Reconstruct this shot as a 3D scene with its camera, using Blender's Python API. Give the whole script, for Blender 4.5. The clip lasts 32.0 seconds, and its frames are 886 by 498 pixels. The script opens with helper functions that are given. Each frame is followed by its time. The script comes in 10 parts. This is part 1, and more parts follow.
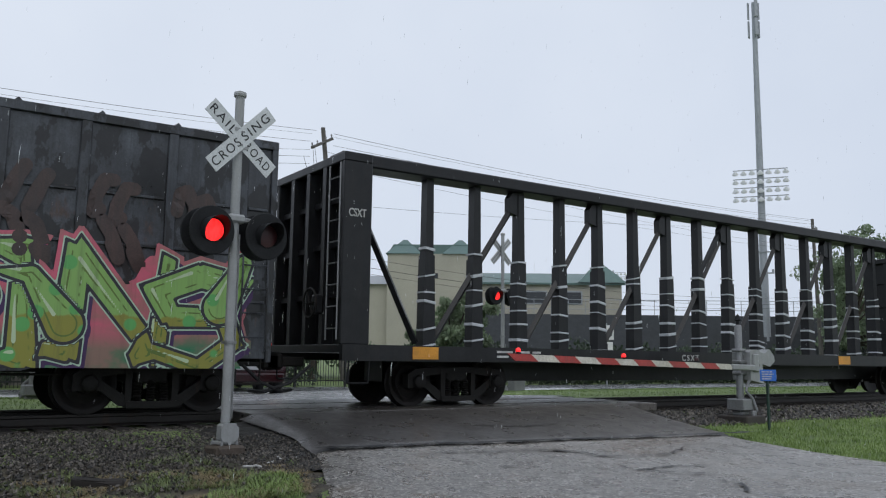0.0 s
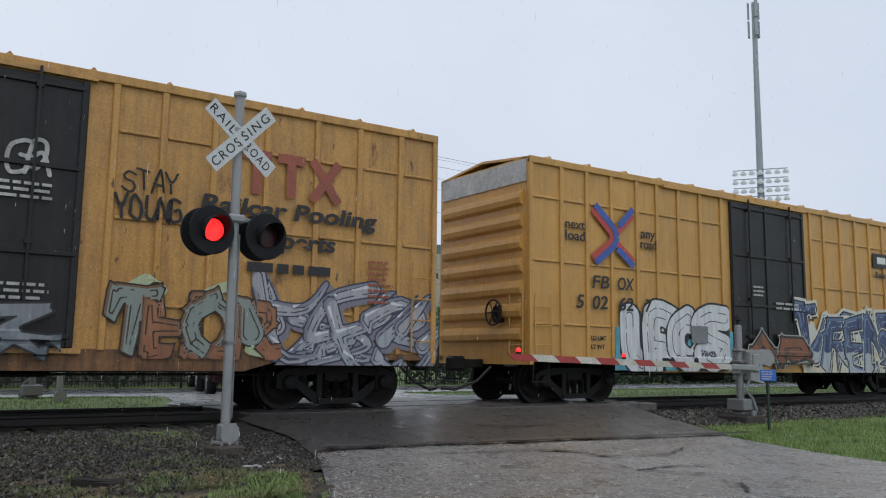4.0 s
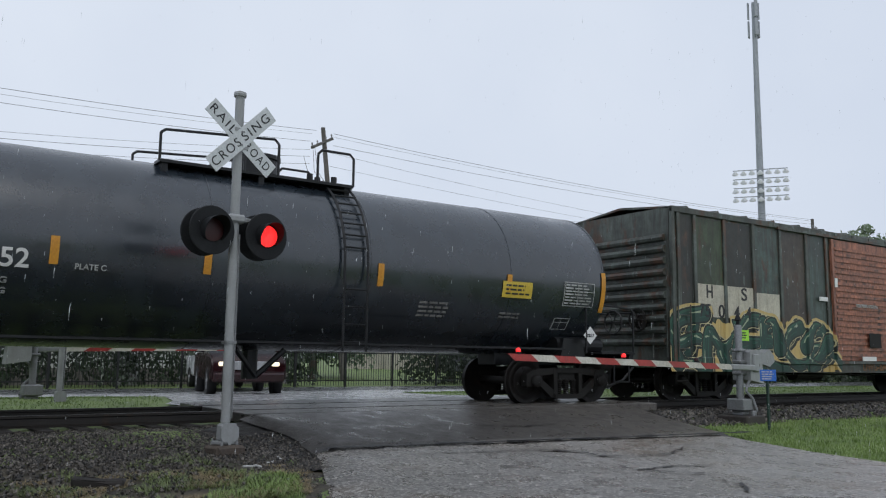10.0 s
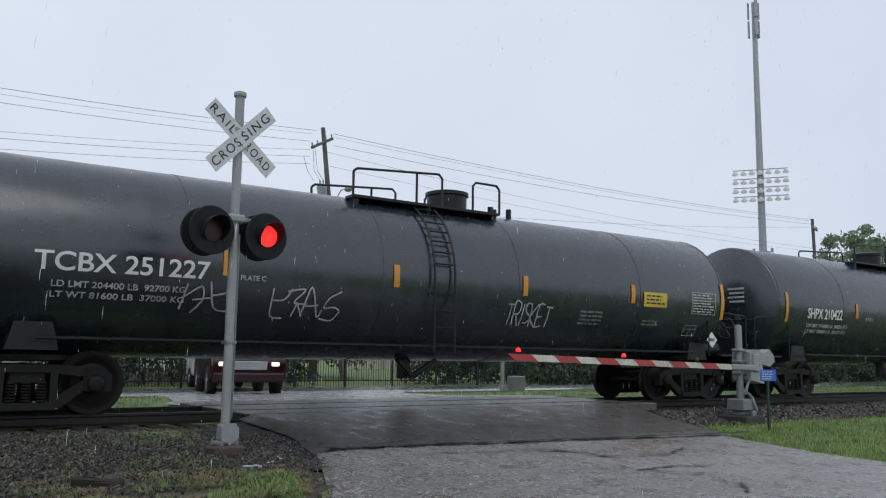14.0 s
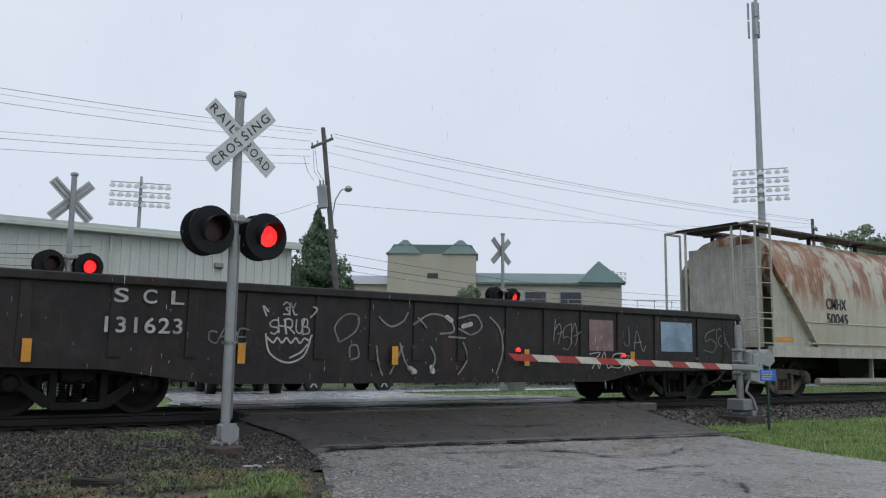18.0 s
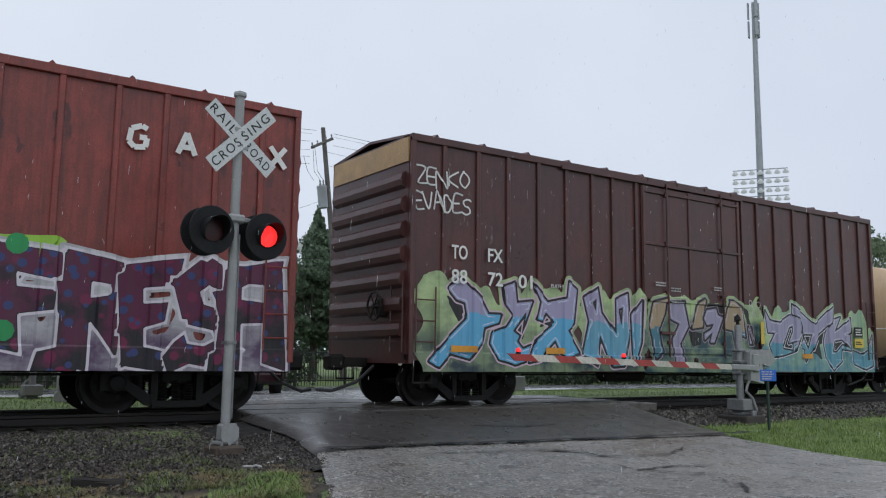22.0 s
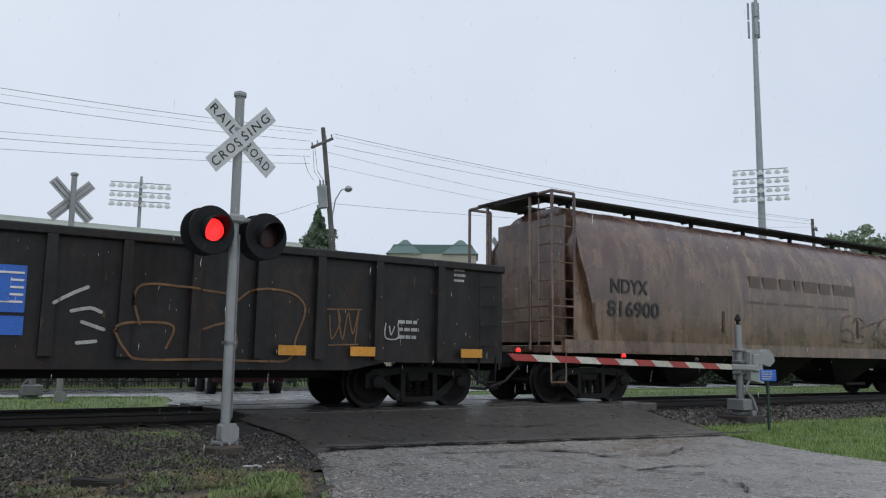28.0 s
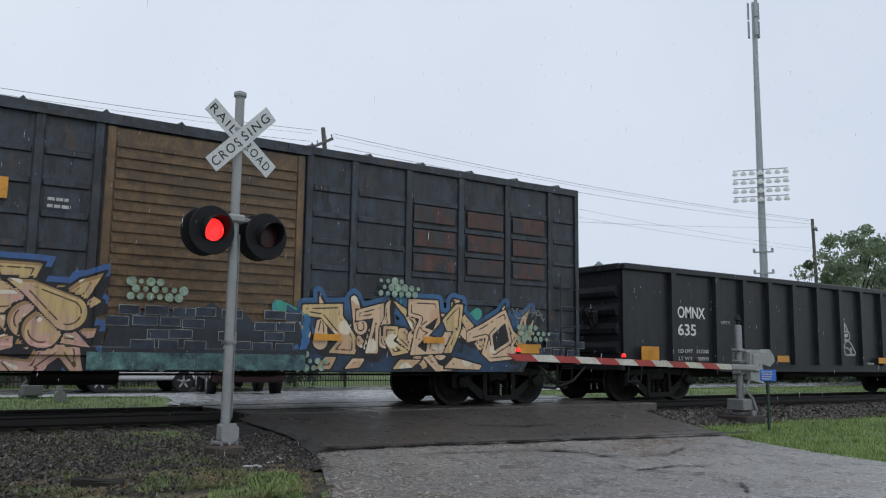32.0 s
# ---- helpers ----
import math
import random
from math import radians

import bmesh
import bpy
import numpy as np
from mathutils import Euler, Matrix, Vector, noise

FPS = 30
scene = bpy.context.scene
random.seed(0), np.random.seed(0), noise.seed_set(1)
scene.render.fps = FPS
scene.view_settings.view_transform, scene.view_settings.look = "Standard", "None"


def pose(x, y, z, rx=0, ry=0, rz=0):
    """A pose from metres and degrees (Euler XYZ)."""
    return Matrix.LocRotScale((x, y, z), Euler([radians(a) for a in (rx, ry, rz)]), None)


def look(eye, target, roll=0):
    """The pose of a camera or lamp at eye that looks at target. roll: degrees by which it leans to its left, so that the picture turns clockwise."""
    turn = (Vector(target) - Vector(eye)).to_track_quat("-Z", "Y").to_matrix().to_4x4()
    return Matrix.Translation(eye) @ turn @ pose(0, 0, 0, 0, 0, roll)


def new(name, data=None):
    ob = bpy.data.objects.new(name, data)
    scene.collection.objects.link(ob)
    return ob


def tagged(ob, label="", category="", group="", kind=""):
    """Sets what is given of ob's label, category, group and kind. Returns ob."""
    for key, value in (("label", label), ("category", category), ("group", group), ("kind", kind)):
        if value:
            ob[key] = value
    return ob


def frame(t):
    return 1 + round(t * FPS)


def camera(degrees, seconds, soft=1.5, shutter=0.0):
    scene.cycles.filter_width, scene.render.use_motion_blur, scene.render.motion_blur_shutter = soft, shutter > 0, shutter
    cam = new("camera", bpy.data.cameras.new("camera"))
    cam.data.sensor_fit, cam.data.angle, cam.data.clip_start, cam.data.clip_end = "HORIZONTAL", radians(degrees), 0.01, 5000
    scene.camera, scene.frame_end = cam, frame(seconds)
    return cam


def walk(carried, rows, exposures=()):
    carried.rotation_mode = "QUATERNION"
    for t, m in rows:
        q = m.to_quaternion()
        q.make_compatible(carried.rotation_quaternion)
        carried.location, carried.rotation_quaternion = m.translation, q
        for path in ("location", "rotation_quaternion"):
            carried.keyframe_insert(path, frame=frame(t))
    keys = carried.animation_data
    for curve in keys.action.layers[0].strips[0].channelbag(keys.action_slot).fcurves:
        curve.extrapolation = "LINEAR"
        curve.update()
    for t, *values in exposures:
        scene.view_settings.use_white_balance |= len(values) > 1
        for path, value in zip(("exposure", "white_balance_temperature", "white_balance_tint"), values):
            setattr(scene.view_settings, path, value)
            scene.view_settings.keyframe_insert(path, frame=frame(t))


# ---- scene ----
YC = 14.25          # centre line of the track; rail tops lie at z = 0
SPEEDS = (9.645, 9.562, 9.547, 9.418, 9.452, 9.340, 9.336, 9.338, 9.326)  # m/s every four seconds


def run(t):
    """How far the train has gone at t seconds."""
    s, i = 0.0, 0
    late = 0.4 * min(1.0, max(0.0, (t - 14.08) / 0.1))      # a jolt of the couplings
    while t > 4 and i < 7:
        s += (SPEEDS[i] + SPEEDS[i + 1]) * 2
        t, i = t - 4, i + 1
    v0, v1 = SPEEDS[i], SPEEDS[i + 1]
    return s + late + v0 * t + (v1 - v0) * t * t / 8


EYE = (0.0, 0.0, 0.882)
VIEW = look(EYE, (0.55514, 0.82124, 0.882 + 0.13184), 0.7065)
cam = camera(56.16, 32.0, 1.15)
walk(cam, [(0.0, VIEW), (32.0, VIEW)], exposures=[(0.0, 0.0), (32.0, 0.0)])

# ---- light: a bright overcast sky in rain ----
world = bpy.data.worlds.new("overcast")
scene.world = world
world.use_nodes = True
wn = world.node_tree
for n in list(wn.nodes):
    wn.nodes.remove(n)
sky = wn.nodes.new("ShaderNodeTexSky")
sky.sky_type, sky.sun_disc = "NISHITA", False
sky.sun_elevation, sky.sun_rotation = radians(55), radians(200)
sky.air_density, sky.dust_density = 1.0, 4.0
wc = wn.nodes.new("ShaderNodeTexCoord")
wnoise = wn.nodes.new("ShaderNodeTexNoise")
wnoise.inputs["Scale"].default_value, wnoise.inputs["Detail"].default_value = 1.6, 5
wramp = wn.nodes.new("ShaderNodeValToRGB")
wramp.color_ramp.elements[0].position, wramp.color_ramp.elements[0].color = 0.25, (0.535, 0.60, 0.715, 1)
wramp.color_ramp.elements[1].position, wramp.color_ramp.elements[1].color = 0.8, (0.68, 0.735, 0.825, 1)
wbg = wn.nodes.new("ShaderNodeBackground")
wbg.inputs["Strength"].default_value = 1.17
wsk = wn.nodes.new("ShaderNodeBackground")
wsk.inputs["Strength"].default_value = 0.07
wadd = wn.nodes.new("ShaderNodeMixShader")
wadd.inputs[0].default_value = 0.93
wout = wn.nodes.new("ShaderNodeOutputWorld")
for a, b in ((wc.outputs["Generated"], wnoise.inputs["Vector"]), (wnoise.outputs["Fac"], wramp.inputs["Fac"]),
             (wramp.outputs["Color"], wbg.inputs["Color"]), (sky.outputs["Color"], wsk.inputs["Color"]),
             (wsk.outputs[0], wadd.inputs[1]), (wbg.outputs[0], wadd.inputs[2]), (wadd.outputs[0], wout.inputs[0])):
    wn.links.new(a, b)
sun = new("sun", bpy.data.lights.new("sun", "SUN"))
sun.data.energy, sun.data.angle, sun.data.color = 0.6, radians(40), (1, 0.98, 0.95)
sun.matrix_world = look((-20, -40, 60), (0, 0, 0))


# ---- materials ----
def nodes_of(name):
    m = bpy.data.materials.new(name)
    m.use_nodes = True
    return m, m.node_tree, m.node_tree.nodes["Principled BSDF"]


def noise_node(nt, vec, scale, detail=5, rough=0.6):
    n = nt.nodes.new("ShaderNodeTexNoise")
    n.inputs["Scale"].default_value, n.inputs["Detail"].default_value, n.inputs["Roughness"].default_value = scale, detail, rough
    nt.links.new(vec, n.inputs["Vector"])
    return n.outputs["Fac"]


def ramp_node(nt, fac, p0, p1, c0=(0, 0, 0, 1), c1=(1, 1, 1, 1)):
    r = nt.nodes.new("ShaderNodeValToRGB")
    e = r.color_ramp.elements
    e[0].position, e[0].color, e[1].position, e[1].color = p0, c0, p1, c1
    nt.links.new(fac, r.inputs["Fac"])
    return r.outputs["Color"]


def mix_node(nt, fac, a, b, mode="MIX"):
    m = nt.nodes.new("ShaderNodeMix")
    m.data_type, m.blend_type = "RGBA", mode
    for v, s in ((fac, m.inputs[0]), (a, m.inputs[6]), (b, m.inputs[7])):
        if isinstance(v, (int, float)):
            s.default_value = v
        elif isinstance(v, tuple):
            s.default_value = (*v[:3], 1)
        else:
            nt.links.new(v, s)
    return m.outputs[2]


def scaled(nt, vec, sx, sy, sz, off=0.0):
    m = nt.nodes.new("ShaderNodeMapping")
    m.inputs["Scale"].default_value, m.inputs["Location"].default_value = (sx, sy, sz), (off, off * 0.7, off * 1.3)
    nt.links.new(vec, m.inputs["Vector"])
    return m.outputs["Vector"]


def surf(name, col, rough=0.5, metal=0.0, var=0.25, scale=2.0, streak=0.0, rust=0.0, rustcol=(0.12, 0.045, 0.02), bump=0.15,
         grime=(0.03, 0.028, 0.025), off=0.0, fine=40.0, col2=None, rustz=None, peel=None, mottle=0.2, gloss=0.55, grain=0.45):
    """A worn surface: broad tone changes, vertical run-off streaks, rust patches, fine grain. col2: a second tone in patches."""
    m, nt, b = nodes_of(name)
    tc = nt.nodes.new("ShaderNodeTexCoord").outputs["Object"]
    if streak and not rustz:       # no two posts or panels alike
        shift = nt.nodes.new("ShaderNodeVectorMath")
        shift.operation = "MULTIPLY_ADD"
        nt.links.new(nt.nodes.new("ShaderNodeObjectInfo").outputs["Random"], shift.inputs[0])
        shift.inputs[1].default_value = (37, 11, 0)
        nt.links.new(tc, shift.inputs[2])
        tc = shift.outputs[0]
    big = noise_node(nt, scaled(nt, tc, 1, 1, 1, off), scale, 6)
    dark = tuple(c * (1 - var) for c in col)
    light = tuple(min(1, c * (1 + var)) for c in (col2 or col))
    c = mix_node(nt, ramp_node(nt, big, 0.32, 0.68), dark, light)
    if streak:
        for k, (sx, sz, lo, hi, amount) in enumerate(((5, 0.35, 0.46, 0.74, 1.0), (16, 0.5, 0.52, 0.72, 0.6), (1.6, 0.7, 0.52, 0.66, 0.5))):
            sn = noise_node(nt, scaled(nt, tc, sx, sx, sz, off + 3 + 5 * k), 1.6, 6, 0.7)
            f = ramp_node(nt, sn, lo, hi)
            mm = nt.nodes.new("ShaderNodeMath")
            mm.operation = "MULTIPLY"
            mm.inputs[1].default_value = min(1.0, streak * amount * 1.25)
            nt.links.new(f, mm.inputs[0])
            c = mix_node(nt, mm.outputs[0], c, grime)
    if rust:
        rv = scaled(nt, tc, 1.7, 1.7, 0.6, off + 9)
        rn = noise_node(nt, rv, 1.3, 8, 0.68)
        f = ramp_node(nt, rn, 0.66 - 0.3 * rust, 0.72 - 0.22 * rust)
        if rustz:
            sep = nt.nodes.new("ShaderNodeSeparateXYZ")
            nt.links.new(tc, sep.inputs[0])
            mr = nt.nodes.new("ShaderNodeMapRange")
            mr.inputs[1].default_value, mr.inputs[2].default_value = rustz
            nt.links.new(sep.outputs[2], mr.inputs[0])
            f = mix_node(nt, 1.0, f, mr.outputs[0], "MULTIPLY")
        c = mix_node(nt, f, c, rustcol)
    if peel:       # sharp-edged lost or runny paint: colour, cover 0 to 1, width and length scale
        pc, cover, sx, sz = peel
        pn = noise_node(nt, scaled(nt, tc, sx, sx, sz, off + 21), 1.0, 9, 0.62)
        lost = ramp_node(nt, pn, 0.68 - 0.36 * cover, 0.71 - 0.36 * cover)
        c = mix_node(nt, mix_node(nt, 1.0, lost, f, "MULTIPLY") if rustz else lost, c, pc)
    if streak:       # blotches and scuffs at a hand's width
        md = noise_node(nt, scaled(nt, tc, 1, 1, 0.7, off + 13), 4.5, 9, 0.72)
        c = mix_node(nt, mottle, c, mix_node(nt, ramp_node(nt, md, 0.36, 0.64), (0.22, 0.22, 0.22), (0.75, 0.75, 0.75)), "OVERLAY")
    fg = noise_node(nt, tc, fine, 3)
    c = mix_node(nt, grain, c, mix_node(nt, ramp_node(nt, fg, 0.32, 0.68), (0.3, 0.3, 0.3), (0.72, 0.72, 0.72)), "OVERLAY")
    nt.links.new(c, b.inputs["Base Color"])
    b.inputs["Metallic"].default_value = metal
    if streak:       # a film of rain on the paint
        b.inputs["Specular IOR Level"].default_value = gloss
    rr = ramp_node(nt, big, 0.25, 0.75, (max(rough - 0.12, 0.05),) * 3 + (1,), (min(rough + 0.12, 1),) * 3 + (1,))
    nt.links.new(rr, b.inputs["Roughness"])
    if bump:
        bp = nt.nodes.new("ShaderNodeBump")
        bp.inputs["Strength"].default_value, bp.inputs["Distance"].default_value = bump, 0.01
        nt.links.new(mix_node(nt, 0.5, big, fg), bp.inputs["Height"])
        nt.links.new(bp.outputs[0], b.inputs["Normal"])
    return m


def glow(name, col, strength, ribbed=False):
    m, nt, b = nodes_of(name)
    b.inputs["Base Color"].default_value = (*col, 1)
    b.inputs["Emission Color"].default_value, b.inputs["Emission Strength"].default_value = (*col, 1), strength
    if ribbed:       # a prismed lens: the light is uneven over it
        tc = nt.nodes.new("ShaderNodeTexCoord").outputs["Object"]
        n = ramp_node(nt, noise_node(nt, scaled(nt, tc, 1.6, 1, 0.8), 14, 3), 0.36, 0.56, (0.45, 0.45, 0.45, 1), (1.25, 1.25, 1.25, 1))
        nt.links.new(mix_node(nt, 1.0, (*col, 1), n, "MULTIPLY"), b.inputs["Emission Color"])
    return m


def spray(name, top, bottom, z0, z1, off=0.0):
    """Spray paint that fades from one colour to another with height, with speckle."""
    m, nt, b = nodes_of(name)
    tc = nt.nodes.new("ShaderNodeTexCoord").outputs["Object"]
    sep = nt.nodes.new("ShaderNodeSeparateXYZ")
    nt.links.new(tc, sep.inputs[0])
    mr = nt.nodes.new("ShaderNodeMapRange")
    mr.inputs[1].default_value, mr.inputs[2].default_value = z0, z1
    nt.links.new(sep.outputs[2], mr.inputs[0])
    n = noise_node(nt, scaled(nt, tc, 1, 1, 1, off), 2.2, 5)
    f = mix_node(nt, 0.55, mr.outputs[0], ramp_node(nt, n, 0.35, 0.65))
    c = mix_node(nt, ramp_node(nt, f, 0.3, 0.6), bottom, top)
    d = ramp_node(nt, noise_node(nt, scaled(nt, tc, 4, 4, 0.5, off), 2.5, 6, 0.7), 0.45, 0.8)
    c = mix_node(nt, mix_node(nt, 1.0, d, (0.4, 0.4, 0.4), "MULTIPLY"), c, (0.05, 0.04, 0.035))
    nt.links.new(c, b.inputs["Base Color"])
    b.inputs["Roughness"].default_value = 0.45
    return m


M = {}
M["black_paint"] = surf("black_paint", (0.012, 0.0128, 0.0145), 0.4, var=0.4, streak=0.3, grime=(0.022, 0.021, 0.02), gloss=0.32)
M["tank_black"] = surf("tank_black", (0.016, 0.023, 0.031), 0.27, var=0.3, streak=0.25, grime=(0.03, 0.034, 0.039), bump=0.04, gloss=1.0)
M["truck_iron"] = surf("truck_iron", (0.014, 0.013, 0.012), 0.6, var=0.45, rust=0.3, rustcol=(0.028, 0.017, 0.012))
M["wheel_iron"] = surf("wheel_iron", (0.012, 0.010, 0.009), 0.55, var=0.4, rust=0.3, rustcol=(0.022, 0.015, 0.012))
for k in ("truck_iron", "wheel_iron"):
    M[k].node_tree.nodes["Principled BSDF"].inputs["Specular IOR Level"].default_value = 0.22
M["tread"] = surf("tread", (0.3, 0.3, 0.3), 0.3, metal=0.9)
M["csx_black"] = surf("csx_black", (0.046, 0.052, 0.062), 0.36, var=0.45, scale=0.9, streak=0.7, grime=(0.016, 0.017, 0.02), rust=0.15, rustcol=(0.06, 0.035, 0.028), off=1, peel=((0.009, 0.0095, 0.011), 0.5, 2.1, 1.2), mottle=0.55)
M["csx_red"] = surf("csx_red", (0.05, 0.03, 0.026), 0.45, var=0.4, streak=0.7, grime=(0.025, 0.022, 0.022), off=2)
M["yellow"] = surf("yellow", (0.56, 0.305, 0.078), 0.42, var=0.1, scale=0.8, streak=0.45, grime=(0.34, 0.185, 0.06), off=3, mottle=0.08)
M["yellow_old"] = surf("yellow_old", (0.52, 0.28, 0.075), 0.46, var=0.14, scale=0.8, streak=0.55, grime=(0.26, 0.14, 0.055), off=4, rust=0.14, rustcol=(0.22, 0.10, 0.035), peel=((0.13, 0.075, 0.04), 0.06, 5, 1.8), mottle=0.1)
M["door_black"] = surf("door_black", (0.014, 0.0145, 0.0155), 0.42, var=0.35, streak=0.4, off=5, gloss=0.35, mottle=0.4)
M["oxide"] = surf("oxide", (0.155, 0.028, 0.028), 0.36, var=0.25, scale=0.9, streak=0.6, grime=(0.075, 0.02, 0.019), off=6, peel=((0.06, 0.022, 0.02), 0.12, 2.5, 1.2))
M["hs_green"] = surf("hs_green", (0.047, 0.062, 0.048), 0.5, var=0.4, scale=0.9, streak=0.8, grime=(0.035, 0.027, 0.02), rust=0.45, rustcol=(0.085, 0.042, 0.024), off=7, col2=(0.085, 0.10, 0.09), peel=((0.10, 0.12, 0.11), 0.2, 3.0, 0.9), mottle=0.55)
M["hs_door"] = surf("hs_door", (0.36, 0.14, 0.085), 0.5, var=0.3, streak=0.85, grime=(0.09, 0.04, 0.028), rust=0.35, rustcol=(0.06, 0.032, 0.024), off=8, mottle=0.55)
M["tofx"] = surf("tofx", (0.082, 0.026, 0.024), 0.38, var=0.28, scale=0.8, streak=0.6, grime=(0.038, 0.018, 0.018), off=9, peel=((0.15, 0.11, 0.10), 0.05, 9, 3))
M["gatx"] = surf("gatx", (0.23, 0.042, 0.032), 0.36, var=0.25, scale=0.9, streak=0.65, grime=(0.075, 0.022, 0.02), off=10, peel=((0.09, 0.022, 0.02), 0.2, 2.2, 0.8))
M["scl_brown"] = surf("scl_brown", (0.019, 0.017, 0.017), 0.48, var=0.45, streak=0.7, grime=(0.027, 0.020, 0.017), rust=0.4, rustcol=(0.034, 0.021, 0.017), off=11, peel=((0.07, 0.04, 0.028), 0.07, 5, 1.4), mottle=0.55)
M["stkx"] = surf("stkx", (0.017, 0.011, 0.008), 0.6, var=0.5, streak=0.7, grime=(0.032, 0.016, 0.009), rust=0.45, rustcol=(0.042, 0.019, 0.010), off=12, peel=((0.07, 0.04, 0.022), 0.08, 6, 2), mottle=0.55)
M["stkx_rust"] = surf("stkx_rust", (0.085, 0.038, 0.018), 0.6, var=0.45, streak=0.7, grime=(0.026, 0.014, 0.009), rust=0.5, rustcol=(0.03, 0.017, 0.012), off=13, mottle=0.55)
M["stkx_post"] = surf("stkx_post", (0.05, 0.027, 0.015), 0.6, var=0.5, streak=0.8, grime=(0.02, 0.012, 0.009), rust=0.4, rustcol=(0.085, 0.045, 0.022), off=24, mottle=0.55)
M["ndyx"] = surf("ndyx", (0.15, 0.076, 0.044), 0.28, var=0.35, scale=1.1, streak=0.95, grime=(0.034, 0.021, 0.016), col2=(0.20, 0.13, 0.085), gloss=0.9, mottle=0.08, grain=0.25, rust=0.7, rustcol=(0.085, 0.036, 0.026), off=14, rustz=(2.0, 3.0), peel=((0.055, 0.032, 0.026), 0.3, 3.5, 0.5))
M["cmhx"] = surf("cmhx", (0.45, 0.43, 0.35), 0.42, var=0.1, scale=0.7, streak=0.4, grime=(0.30, 0.22, 0.13), rust=0.72, rustcol=(0.27, 0.12, 0.05), off=15, rustz=(2.2, 2.9), peel=((0.17, 0.06, 0.026), 0.48, 3.4, 0.5), mottle=0.06, grain=0.2)
M["cmhx_low"] = surf("cmhx_low", (0.42, 0.41, 0.36), 0.45, var=0.14, streak=0.5, grime=(0.25, 0.2, 0.13), off=16)
M["gond_black"] = surf("gond_black", (0.016, 0.019, 0.024), 0.42, var=0.4, streak=0.6, gloss=0.38, grime=(0.034, 0.033, 0.033), off=17, peel=((0.10, 0.10, 0.10), 0.03, 9, 5))
M["djjx"] = surf("djjx", (0.014, 0.0135, 0.014), 0.48, var=0.45, streak=0.8, grime=(0.026, 0.020, 0.016), rust=0.35, rustcol=(0.032, 0.021, 0.015), off=18, peel=((0.07, 0.045, 0.028), 0.06, 5, 1.4), mottle=0.55)
for k in ("stkx", "djjx", "scl_brown"):       # dull, dirty paint
    M[k].node_tree.nodes["Principled BSDF"].inputs["Specular IOR Level"].default_value = 0.35
M["blue_box"] = surf("blue_box", (0.030, 0.040, 0.055), 0.45, var=0.4, streak=0.8, grime=(0.022, 0.02, 0.02), rust=0.25, rustcol=(0.06, 0.04, 0.03), off=19, peel=((0.016, 0.018, 0.022), 0.4, 4, 1.2), mottle=0.55)
M["red_patch"] = surf("red_patch", (0.085, 0.034, 0.026), 0.5, var=0.45, streak=0.9, grime=(0.03, 0.026, 0.026), off=20, peel=((0.035, 0.035, 0.04), 0.45, 4, 2), mottle=0.55)
M["brown_door"] = surf("brown_door", (0.14, 0.085, 0.038), 0.5, var=0.35, streak=0.6, grime=(0.05, 0.045, 0.04), off=21, mottle=0.55)
M["cream"] = surf("cream", (0.68, 0.49, 0.31), 0.38, var=0.06, scale=0.7, streak=0.22, grime=(0.44, 0.28, 0.16), off=22, peel=((0.36, 0.19, 0.09), 0.03, 3, 1.2), mottle=0.05, grain=0.12, bump=0.04)
M["light_patch"] = surf("light_patch", (0.50, 0.47, 0.38), 0.5, var=0.15, streak=0.5, grime=(0.25, 0.2, 0.14), off=23)
M["white_paint"] = surf("white_paint", (0.72, 0.72, 0.70), 0.5, var=0.08)
M["faded_white"] = surf("faded_white", (0.42, 0.42, 0.41), 0.55, var=0.3, fine=15)
M["dim_white"] = surf("dim_white", (0.20, 0.195, 0.185), 0.55, var=0.35, fine=12)
M["dim_orange"] = surf("dim_orange", (0.17, 0.085, 0.035), 0.55, var=0.4, fine=12)
M["yellow_letter"] = surf("yellow_letter", (0.55, 0.33, 0.05), 0.5, var=0.2)
M["black_letter"] = surf("black_letter", (0.02, 0.02, 0.022), 0.5, var=0.1)
M["orange_bar"] = surf("orange_bar", (0.60, 0.27, 0.03), 0.4, var=0.2)
M["placard_yellow"] = surf("placard_yellow", (0.62, 0.45, 0.06), 0.4, var=0.1)
M["blue"] = surf("blue", (0.045, 0.10, 0.36), 0.4, var=0.12)
M["stripe_blue"] = surf("stripe_blue", (0.05, 0.075, 0.19), 0.4, var=0.15)
M["sign_blue"] = surf("sign_blue", (0.03, 0.14, 0.55), 0.35, var=0.08)
M["logo_red"] = surf("logo_red", (0.48, 0.06, 0.05), 0.45, var=0.1)
M["faded_red"] = surf("faded_red", (0.30, 0.085, 0.05), 0.5, var=0.2)
M["signal_black"] = surf("signal_black", (0.014, 0.015, 0.0165), 0.6, var=0.3)
M["signal_black"].node_tree.nodes["Principled BSDF"].inputs["Specular IOR Level"].default_value = 0.2
M["crossbuck_white"] = surf("crossbuck_white", (0.56, 0.585, 0.59), 0.45, var=0.08)
M["gunmetal"] = surf("gunmetal", (0.46, 0.47, 0.47), 0.5, metal=0.2, var=0.12)
M["steel"] = surf("steel", (0.30, 0.31, 0.31), 0.45, metal=0.2, var=0.12, streak=0.3, grime=(0.19, 0.185, 0.175), grain=0.12, mottle=0.1)
M["steel_dark"] = surf("steel_dark", (0.22, 0.225, 0.23), 0.45, metal=0.4, var=0.15)
